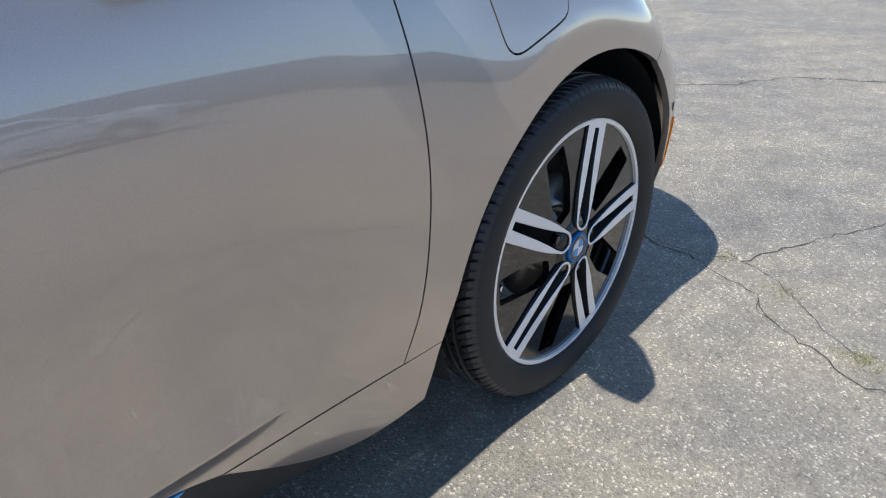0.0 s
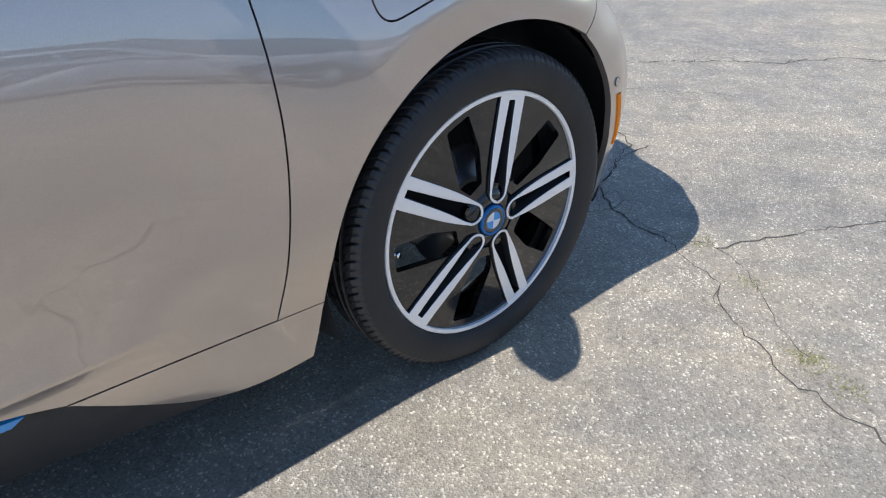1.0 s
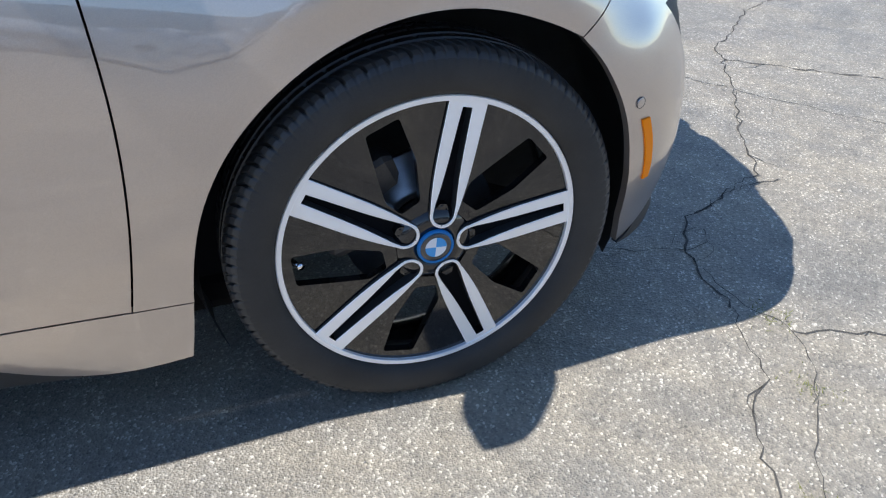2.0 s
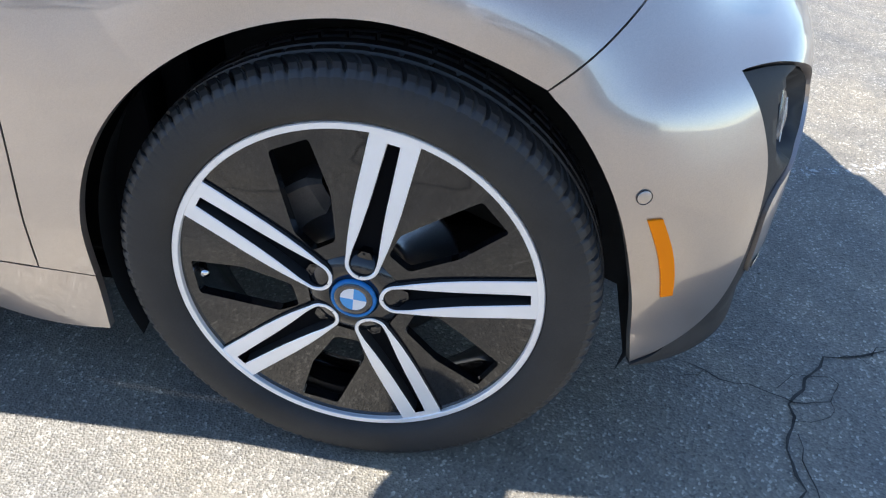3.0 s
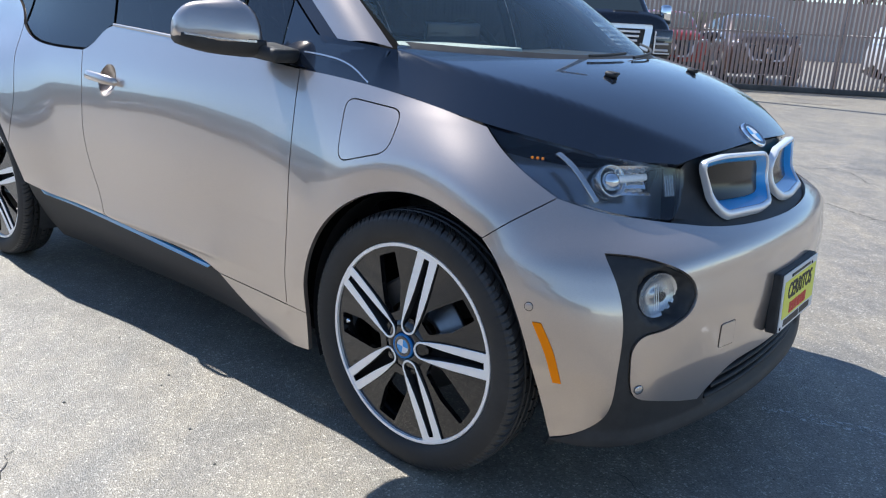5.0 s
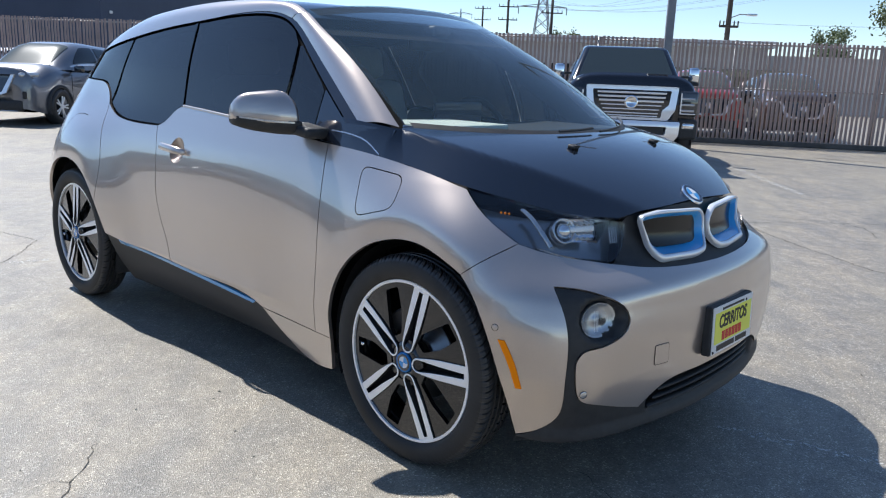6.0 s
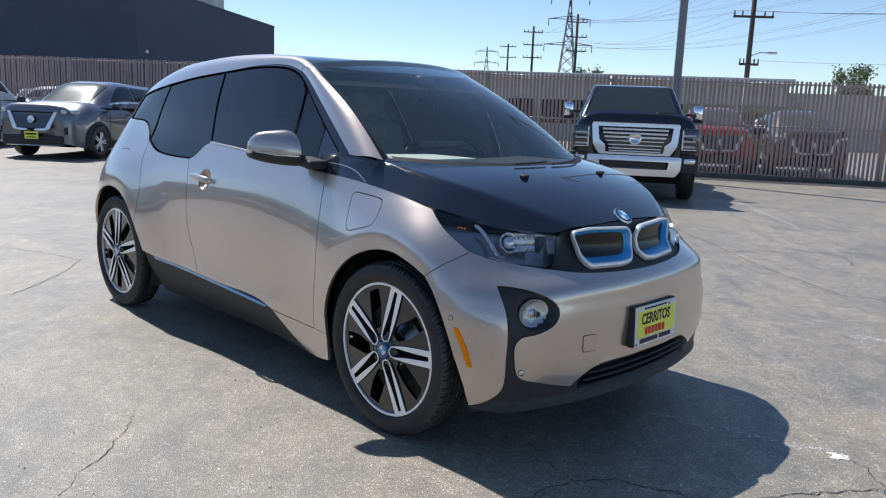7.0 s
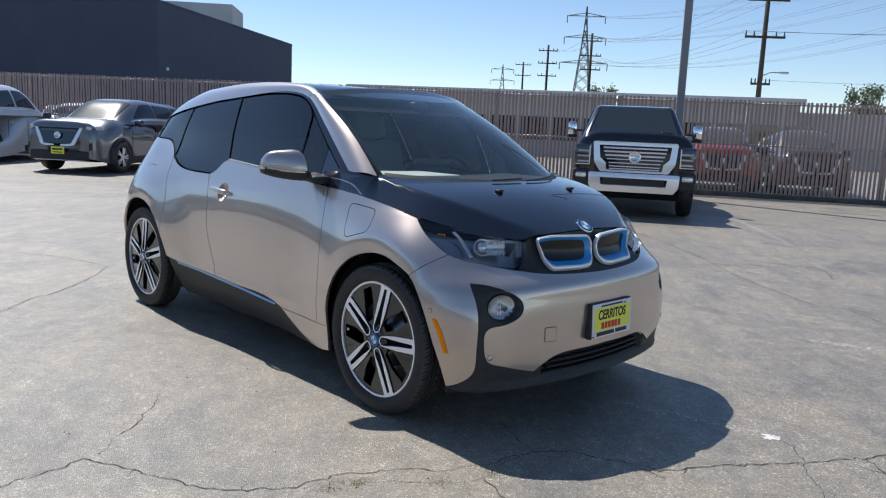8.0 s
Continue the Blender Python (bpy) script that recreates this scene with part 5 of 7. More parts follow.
    loft("lamp_sill", rows, SATIN, car, "pale lower headlamp trim")
    rows = []
    for u, z in smooth((0.402, 0.888), (0.425, 0.872), (0.452, 0.845), (0.478, 0.815), (0.505, 0.785), n=6):
        fr = on_skin(u, z, -0.026, s)
        rows.append([fr @ Vector((0.0075 * math.cos(a), 0.003 * math.cos(a), 0.004 * math.sin(a))) for a in np.linspace(0, 2 * math.pi, 9)])
    loft("light_guide", rows, SATIN, car, "pale curved headlamp light guide")
    for k in range(3):
        bm = bmesh.new()
        bmesh.ops.create_uvsphere(bm, u_segments=10, v_segments=6, radius=0.0038)
        o = part("amber_diode", mesh_of(bm, smooth=True), AMBER, car)
        o.matrix_basis = on_skin(0.336 + 0.013 * k, 0.874 - 0.001 * k, -0.018, s)

# lower grille slats
for k, z in enumerate((0.266, 0.292, 0.318)):
    us = np.linspace(0.93 + 0.02 * k, 2 * MID_U - 0.93 - 0.02 * k, 40)
    rows = []
    for u in us:
        fr = on_skin(float(u), z, -0.026)
        rows.append([fr @ Vector((0, dy, dz)) for dy, dz in ((-0.004, 0), (-0.003, 0.010), (0.003, 0.010), (0.004, 0), (0.003, -0.02), (-0.003, -0.02))])
    loft("grille_slat", rows, BLACK_PLASTIC, car, closed=True)

# tow cover
TOW = rounded(((0.901, 0.485), (0.967, 0.484), (0.976, 0.419), (0.907, 0.420)), 0.008, 4)
panel("tow_cover", TOW, skin, PAINT, car, "small square tow-eye cover", offset=0.0022, depth=0.003, gap=0.0015, res=0.012)
panel("tow_cover_gap", inset(TOW, -0.0015), skin, BLACK_GLOSS, car, offset=0.0008, depth=0.001, gap=0.0, res=0.012)

# badge on the bonnet
bp = bonnet_skin(0.522, 0.0)[0]
bn = Vector((0.62, 0, 0.78))
bm4 = Matrix.Translation(Vector(bp) + bn * 0.004) @ bn.to_track_quat("Z", "Y").to_matrix().to_4x4()
v, f = lathe([(0.0, 0.002), (0.028, 0.002), (0.029, 0.004), (0.041, 0.004), (0.043, 0.0), (0.043, -0.004)], 48, "z")
badge = part("badge", mesh_raw("badge", v, f), CHROME, car, "round blue and white badge")
badge.matrix_basis = bm4
v, f = lathe([(0.030, 0.0045), (0.0395, 0.0045)], 48, "z")
part("badge_ring", mesh_raw("badge_ring", v, f), mat("badge_black", (0.02, 0.03, 0.06), 0.2), badge)
for q in range(4):
    pts = [(0, 0, 0.0035)] + [(0.0265 * math.cos(radians(a)), 0.0265 * math.sin(radians(a)), 0.0035) for a in range(q * 90, q * 90 + 91, 10)]
    part("badge_quarter", mesh_raw("badge_quarter", pts, [tuple(range(len(pts)))], False), BLUE if q % 2 else WHITE, badge)

# washer nozzles
for y in (-0.275, 0.275):
    p = Vector(bonnet_skin(0.215, y)[0])
    bm = bmesh.new()
    block(bm, (0.030, 0.034, 0.014), (0, 0, 0.006), 0.006)
    block(bm, (0.010, 0.022, 0.006), (0.014, 0, 0.012), 0.002)
    part("washer_nozzle", mesh_of(bm, smooth=True), BLACK_PLASTIC, car).matrix_basis = Matrix.Translation(p) @ Matrix.Rotation(0.2, 4, "Y")


# door mirrors
def mirror_plan(t):
    """Middle x and half depth of the mirror at t from the inner end to the tip."""
    return -0.632 - 0.095 * t ** 1.1, 0.076 * (1 - 0.60 * t ** 3.2) * (0.84 + 0.16 * math.sin(math.pi * min(1, t * 1.4)))


MIRROR_TOP = cubic((0, 0.12, 0.35, 0.7, 0.9, 1.0), (0.086, 0.106, 0.110, 0.096, 0.074, 0.048))


def door_mirror(s):
    rows = []
    n = 24
    for t in np.linspace(0, 1, 17):
        y = 0.822 + 0.168 * t
        cx, hw = mirror_plan(t)
        zb = 1.070 + 0.014 * t * t
        h = MIRROR_TOP(t)[0, 0]
        ring = []
        for k in range(n):
            a = 2 * math.pi * k / n
            c, sn = math.cos(a), math.sin(a)
            x = abs(c) ** 0.6 * (1 if c > 0 else -1) * hw
            z = zb + (h * abs(sn) ** 0.8 if sn > 0 else -0.010 * abs(sn))
            x *= 1 - 0.28 * max(0, sn) ** 1.5
            ring.append((cx + x, s * -y, z))
        rows.append(ring)
    rows.append([(-0.73, s * -0.993, 1.098)] * n)
    rows.insert(0, [(-0.632, s * -0.812, 1.10)] * n)
    shell = loft("door_mirror", rows, PAINT, car, "silver door mirror with black base", closed=True, mirror=False)
    rows = []
    for t in np.linspace(0, 1.0, 12):
        y = 0.812 + 0.178 * t
        cx, hw = mirror_plan(t)
        hw *= 1.03
        cz = 1.058 + 0.020 * t ** 2
        rows.append([(cx + hw * c, s * -y, cz + dz * (1 - 0.4 * t ** 3)) for c, dz in ((1.0, 0.020), (1.03, 0.010), (0.92, -0.016), (0.4, -0.030), (-0.4, -0.030), (-0.92, -0.016), (-1.03, 0.010), (-1.0, 0.020), (0.0, 0.012))])
    rows.append([(-0.720, s * -0.991, 1.085)] * 9)
    loft("mirror_base", rows, BLACK_PLASTIC, shell, "black lower shell", closed=True)
    bm = bmesh.new()
    block(bm, (0.13, 0.10, 0.038), (-0.57, s * -0.785, 1.045), 0.012, Matrix.Rotation(0.12, 4, "Y"))
    part("mirror_arm", mesh_of(bm, smooth=True), BLACK_PLASTIC, shell)
    bm = bmesh.new()
    block(bm, (0.006, 0.13, 0.09), (-0.700, s * -0.895, 1.112), 0.002, Matrix.Rotation(s * 0.1, 4, "Z"))
    part("mirror_glass", mesh_of(bm), CHROME, shell)
    rows = []
    for t in np.linspace(0.15, 0.97, 10):
        y = 0.815 + 0.177 * t
        cx, hw = mirror_plan(t)
        rows.append([(cx + hw * 1.02 + 0.003, s * -y, 1.073 + 0.016 * t * t + d) for d in (-0.003, 0.003)])
    loft("indicator_strip", rows, SATIN, shell)


door_mirror(1)
door_mirror(-1)

# door handles with their cups, and the belt trim
for s in (1, -1):
    hm = on_skin(-1.50, 0.895, 0.0, s)
    cup = []
    for r in (1.0, 0.85, 0.5, 0.0):
        cup.append([(0.066 * r * math.cos(a) + 0.022, 0.058 * r * math.sin(a) - 0.002, -0.002 - 0.030 * (1 - r * r)) for a in np.linspace(0, 2 * math.pi, 29)])
    cup_ob = loft("handle_cup", cup, PAINT, car)
    cup_ob.matrix_basis = hm
    rows = []
    for t in np.linspace(-1, 1, 21):
        x = 0.105 * t
        z = 0.012 + 0.024 * (1 - t ** 4)
        hh = 0.016 * (1 - 0.25 * t ** 6)
        rows.append([(x, hh * math.cos(a) - 0.006 * t, z + 0.008 * math.sin(a)) for a in np.linspace(0, 2 * math.pi, 13)])
    rows.append([(0.107, -0.006, 0.004)] * 13)
    rows.insert(0, [(-0.107, 0.006, 0.004)] * 13)
    h_ob = loft("door_handle", rows, PAINT, car, "silver bar door handle")
    h_ob.matrix_basis = hm
    # fine bright edge along the belt
    rows = []
    for u, z in BELT_FRONT[4:]:
        fr = on_skin(u, z, 0.001, s)
        rows.append([fr @ Vector((0, d, h)) for d, h in ((-0.004, 0.0), (0.0, 0.003), (0.005, 0.002), (0.008, -0.006))])
    loft("belt_moulding", rows, PAINT, car)
    # line of the black corner trim
    rows = []
    for u, z in smooth((-0.488, 1.052), (-0.40, 1.045), (-0.32, 1.025), (-0.27, 1.00), (-0.25, 0.990), n=5):
        fr = on_skin(u, z, 0.0005, s)
        rows.append([fr @ Vector((0, d, 0.001)) for d in (-0.0022, 0.0022)])
    loft("trim_line", rows, SATIN, car)
    # fuel-lid like line on the rear quarter
    rows = []
    for u, z in smooth((-2.50, 0.985), (-2.62, 0.985), (-2.66, 0.97), (-2.69, 0.85), (-2.71, 0.76), n=5):
        fr = on_skin(u, z, 0.0008, s)
        rows.append([fr @ Vector((d, d, 0.0)) for d in (-0.0016, 0.0016)])
    loft("flap_line", rows, DARK, car)

# number-plate holder with dealer plate
plate_c = skin_at(MID_U, 0.483, 0.010)[0]
pm = Matrix.Translation(plate_c) @ Matrix(((0, 0, 1, 0), (1, 0, 0, 0), (0, 1, 0, 0), (0, 0, 0, 1))) @ Matrix.Rotation(-0.05, 4, "X")
bm = bmesh.new()
block(bm, (0.325, 0.165, 0.030), (0, 0, -0.004), 0.006)
holder = part("plate_holder", mesh_of(bm), BLACK_PLASTIC, car, "black plate holder")
holder.matrix_basis = pm
bm = bmesh.new()
block(bm, (0.312, 0.158, 0.004), (0, 0, 0.0135), 0.002)
part("plate_frame", mesh_of(bm), mat("plate_white", (0.75, 0.75, 0.74), 0.35), holder, "white dealer plate surround")
YELLOW = mat("plate_yellow", (0.88, 0.86, 0.10), 0.4)
bm = bmesh.new()
block(bm, (0.286, 0.104, 0.002), (0, 0.006, 0.0160), 0.0008)
part("plate_face", mesh_of(bm), YELLOW, holder, "yellow dealer insert with dark lettering")


def lettering(text, size, at, material, parent, stretch=1.0, heavy=0.0, slant=0.0, name="lettering"):
    cu = bpy.data.curves.new(name, "FONT")
    cu.body, cu.size, cu.extrude, cu.offset, cu.shear = text, size, 0.0006, heavy, slant
    cu.align_x, cu.align_y = "CENTER", "CENTER"
    tmp = new("tmp_text", cu)
    dg = bpy.context.evaluated_depsgraph_get()
    me = bpy.data.meshes.new_from_object(tmp.evaluated_get(dg))
    bpy.data.objects.remove(tmp)
    o = part(name, me, None, parent)
    me.materials.clear()
    me.materials.append(material)
    o.matrix_basis = Matrix.Translation(at) @ Matrix.Diagonal((stretch, 1, 1, 1))
    return o


INK = mat("ink_black", (0.01, 0.01, 0.012), 0.5)
RED = mat("ink_red", (0.65, 0.03, 0.02), 0.5)
lettering("CERRITOS", 0.060, (-0.006, 0.024, 0.0176), INK, holder, 0.80, 0.0016, 0.12)
bm = bmesh.new()
for k in range(6):
    block(bm, (0.021, 0.030, 0.0012), (-0.078 + 0.0262 * k, -0.024, 0.0174))
part("plate_red_bars", mesh_of(bm), RED, holder)
for a, b in ((-0.122, 0.0155), (0.026, 0.118)):
    bm = bmesh.new()
    block(bm, (b - a, 0.018, 0.0012), ((a + b) / 2, -0.0615, 0.0159))
    part("plate_bar", mesh_of(bm), INK, holder)
bm = bmesh.new()
block(bm, (0.16, 0.007, 0.001), (0, 0.0665, 0.0162))
part("plate_bar", mesh_of(bm), INK, holder)
for x, y in ((-0.085, 0.066), (0.10, 0.064), (-0.148, -0.070)):
    v, f = lathe([(0.0, 0.0185), (0.004, 0.0175), (0.005, 0.0155)], 12, "z")
    part("plate_screw", mesh_raw("plate_screw", [(a + x, b + y, c) for a, b, c in v], f), INK, holder)

# wipers and cowl
for (a0, b0), (a1, b1) in (((0.06, -0.005), (0.80, 0.030)), ((-0.30, 0.0), (0.02, 0.014))):
    bm = bmesh.new()
    for k in range(10):
        t0, t1 = k / 10, (k + 1) / 10
        p0 = Vector(screen_skin(a0 + (a1 - a0) * t0, b0 + (b1 - b0) * t0)[0]) + Vector((0.012, 0, 0.014))
        p1 = Vector(screen_skin(a0 + (a1 - a0) * t1, b0 + (b1 - b0) * t1)[0]) + Vector((0.012, 0, 0.014))
        tube(bm, p0, p1, 0.0045, None, 6)
    part("wiper", mesh_of(bm), BLACK_PLASTIC, car, "black wiper arm")
rows = [[tuple(Vector(screen_skin(a, b)[0]) + Vector((dx, 0, dz))) for a in np.linspace(-0.98, 0.98, 30)] for b, dx, dz in ((0.02, 0.004, 0.003), (-0.02, 0.012, 0.002), (-0.03, 0.03, -0.012), (-0.03, 0.05, -0.05))]
loft("cowl", rows, BLACK_PLASTIC, car)
# dark band and sensor behind the top of the screen
rows = [[tuple(Vector(screen_skin(a, b)[0]) + Vector((-0.004, 0, -0.004))) for a in np.linspace(-1, 1, 30)] for b in (0.93, 1.0)]
loft("screen_band", rows, DARK, car)
bm = bmesh.new()
p = Vector(screen_skin(0.0, 0.86)[0])
block(bm, (0.07, 0.10, 0.05), p + Vector((-0.03, 0, -0.045)), 0.015)
block(bm, (0.03, 0.22, 0.07), p + Vector((-0.09, 0, -0.09)), 0.015)
part("rear_view_mirror", mesh_of(bm, smooth=True), BLACK_PLASTIC, car)

# cabin
DASH_PALE = grain(mat("pale_dash", (0.60, 0.62, 0.55), 0.7), (0.56, 0.58, 0.51), (0.64, 0.66, 0.59), 12, fine=300, bump=0.1)
bm = bmesh.new()
block(bm, (0.46, 1.16, 0.10), (-0.28, 0, 1.015), 0.03)
block(bm, (0.25, 1.20, 0.25), (-0.45, 0, 0.88), 0.05)
part("dashboard", mesh_of(bm), BLACK_PLASTIC, car)
bm = bmesh.new()
block(bm, (0.34, 0.38, 0.02), (-0.30, -0.38, 1.076), 0.008)
part("dash_pad", mesh_of(bm), DASH_PALE, car, "pale dashboard pad")
for y in (-0.34, 0.34):
    bm = bmesh.new()
    block(bm, (0.50, 0.48, 0.16), (-1.20, y, 0.58), 0.05)
    block(bm, (0.14, 0.48, 0.62), (-1.48, y, 0.92), 0.06, Matrix.Rotation(-0.25, 4, "Y"))
    block(bm, (0.09, 0.26, 0.17), (-1.58, y, 1.31), 0.04, Matrix.Rotation(-0.2, 4, "Y"))
    part("front_seat", mesh_of(bm, smooth=True), BEIGE, car, "pale grey front seat")
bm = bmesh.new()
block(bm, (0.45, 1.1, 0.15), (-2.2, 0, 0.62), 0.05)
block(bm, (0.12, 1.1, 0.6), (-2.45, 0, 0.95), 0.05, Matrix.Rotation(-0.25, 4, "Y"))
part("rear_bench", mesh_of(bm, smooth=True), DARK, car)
sw = []
for a in np.linspace(0, 2 * math.pi, 33):
    c = Vector((0, 0.185 * math.cos(a), 0.185 * math.sin(a)))
    r = c.normalized()
    sw.append([c + r * 0.016 * math.cos(b) + Vector((0.016 * math.sin(b), 0, 0)) for b in np.linspace(0, 2 * math.pi, 9)])
o = loft("steering_wheel", sw, BLACK_PLASTIC, car)
o.matrix_basis = Matrix.Translation((-0.72, 0.36, 0.98)) @ Matrix.Rotation(-0.4, 4, "Y")
bm = bmesh.new()
block(bm, (0.02, 0.30, 0.14), (-0.56, 0.0, 1.08), 0.01)
part("screen_display", mesh_of(bm), BLACK_GLOSS, car)

# ---- fence ----
FENCE_A, FENCE_B = Vector((-24.3, 3.6, 0)), Vector((-3.06, 16.6, 0))
FD = (FENCE_B - FENCE_A).normalized()
FN = Vector((FD.y, -FD.x, 0))
SLAT = grain(mat("brown_slat", (0.37, 0.272, 0.238), 0.6), (0.32, 0.235, 0.205), (0.43, 0.32, 0.28), 3, fine=90, bump=0.1)
GALV = grain(mat("galvanised", (0.34, 0.34, 0.34), 0.5, 0.7), (0.28, 0.28, 0.28), (0.42, 0.42, 0.42), 10, fine=200, bump=0.1)


def fence_top(s):
    """Height of the fence at s metres from its start."""
    return 2.455 - 0.19 * min(1.3, max(-0.6, s / 24.9))


fence = tagged(new("fence"), "tall brown slatted chain-link fence round the lot", "fence", kind="structure")
fence_turn = math.atan2(FD.y, FD.x)
bm = bmesh.new()
for s in np.arange(-27, 60, 3.05):
    p = FENCE_A + FD * float(s) - FN * 0.05
    tube(bm, (p.x, p.y, 0), (p.x, p.y, fence_top(s) - 0.01), 0.032, None, 10)
part("fence_post", mesh_of(bm, smooth=True), GALV, fence)
bm = bmesh.new()
for z in (0.08, 1.25, -1):
    for s in np.arange(-27, 60, 3.05):
        a, b = FENCE_A + FD * float(s) - FN * 0.05, FENCE_A + FD * float(s + 3.05) - FN * 0.05
        za, zb = (fence_top(s) - 0.06, fence_top(s + 3.05) - 0.06) if z < 0 else (z, z)
        tube(bm, (a.x, a.y, za), (b.x, b.y, zb), 0.02, None, 8)
part("fence_rail", mesh_of(bm, smooth=True), GALV, fence)
bm = bmesh.new()
block(bm, (88, 0.16, 0.12), (0, 0, 0.06), 0.02)
kerb = part("fence_kerb", mesh_of(bm), grain(mat("kerb_dark", (0.10, 0.09, 0.085), 0.9), (0.07, 0.065, 0.06), (0.14, 0.13, 0.12), 4, fine=80, bump=0.3), fence)
kerb.matrix_basis = Matrix.Translation(FENCE_A + FD * 16.5) @ Matrix.Rotation(fence_turn, 4, "Z")

# ---- other vehicles ----
CAR_BROWN = car_paint("dark_brown_metallic", (0.075, 0.05, 0.042), 0.4, 0.4)
CAR_GREY = car_paint("dark_grey_metallic", (0.15, 0.155, 0.17), 0.6, 0.35)
CAR_WHITE = car_paint("silver_white", (0.62, 0.64, 0.66), 0.2, 0.35, 0.03)
CAR_BLACK = mat("black_paint", (0.006, 0.007, 0.011), 0.15, coat=1.0, spec=0.1)
CAR_RED = car_paint("red_paint", (0.35, 0.03, 0.02), 0.2, 0.35)
FAR_GLASS = glass("vehicle_glass", (0.12, 0.13, 0.14), 0.4, 0.02, 1.9)
# the pale base colour paints sky glare into the windscreens
SUNNY_SCREEN = mat("glare_screen", (0.09, 0.105, 0.105), 0.22, spec=0.12)
TRUCK_SCREEN = mat("dark_screen", (0.03, 0.042, 0.048), 0.06, spec=0.5)
BRIGHT = mat("bright_trim", (0.88, 0.88, 0.90), 0.2, 0.6)
LAMP_CLEAR = mat("far_lamp", (0.55, 0.57, 0.60), 0.12, 0.4, coat=1.0)
far_tyre_v, far_tyre_f = lathe([(0.22, -0.10), (0.235, -0.115), (0.30, -0.12), (0.345, -0.105), (0.36, -0.07), (0.362, 0.07), (0.345, 0.105), (0.30, 0.12), (0.22, 0.10)], 40)
FAR_TYRE = mesh_raw("far_tyre", far_tyre_v, far_tyre_f)
bm = bmesh.new()
v, f = lathe([(0.235, -0.112), (0.222, -0.095), (0.215, -0.03), (0.0, -0.03)], 40)
FAR_RIM = mesh_raw("far_rim", v, f)
bm = bmesh.new()
for k in range(5):
    for d in (-0.16, 0.16):
        a = 2 * math.pi * k / 5 + d
        block(bm, (0.19, 0.02, 0.03), (0.125 * math.cos(a), -0.095, 0.125 * math.sin(a)), 0.004, Matrix.Rotation(-a, 4, "Y"), 1)
tube(bm, (0, -0.11, 0), (0, -0.06, 0), 0.05, 0.06, 16)
FAR_SPOKES = mesh_of(bm)


def far_wheels(parent, xs, half, r, rim_mat):
    for x in xs:
        for s in (-1, 1):
            m = Matrix.Translation((x, s * half, r)) @ (Matrix.Rotation(math.pi, 4, "Z") if s > 0 else Matrix.Identity(4)) @ Matrix.Diagonal((r / 0.362, 1, r / 0.362, 1))
            t = part("wheel", FAR_RIM.copy(), BLACK_GLOSS, parent)
            t.matrix_basis = m
            part("tyre", FAR_TYRE.copy(), RUBBER, t)
            part("spokes", FAR_SPOKES.copy(), rim_mat, t)


def hull(profile_low, profile_high, widths, n=44, crown=2.6):
    """Rows of a car body: for each x the section from the sill over the top to the other sill."""
    lo, hi, wd = [cubic(*zip(*p)) for p in (profile_low, profile_high, widths)]
    x0, x1 = profile_high[0][0], profile_high[-1][0]
    rows = []
    for i in range(n + 1):
        t = i / n
        x = x0 + (x1 - x0) * (0.5 - 0.5 * math.cos(math.pi * t))
        a, b, w = lo(x)[0, 0], hi(x)[0, 0], wd(x)[0, 0]
        row = []
        for k in range(25):
            q = -1 + 2 * k / 24
            ang = q * math.pi / 2
            y = w * math.copysign(abs(math.sin(ang)) ** (2 / 5.0), q)
            z = a + (b - a) * abs(math.cos(ang)) ** (2 / crown)
            row.append((x, y, z))
        rows.append(row)
    for end, at in ((0, 0), (-1, len(rows))):
        r = rows[end]
        rows.insert(at, [(r[0][0], y * 0.02, (z - r[0][2]) * 0.02 + (r[0][2] + r[12][2]) / 2) for x, y, z in r])
    return rows


def bilinear(a, b, c, d):
    a, b, c, d = [np.array(p, float) for p in (a, b, c, d)]

    def f(u, v):
        u, v = np.atleast_1d(u)[:, None], np.atleast_1d(v)[:, None]
        return a * (1 - u) * (1 - v) + b * u * (1 - v) + c * u * v + d * (1 - u) * v
    return f


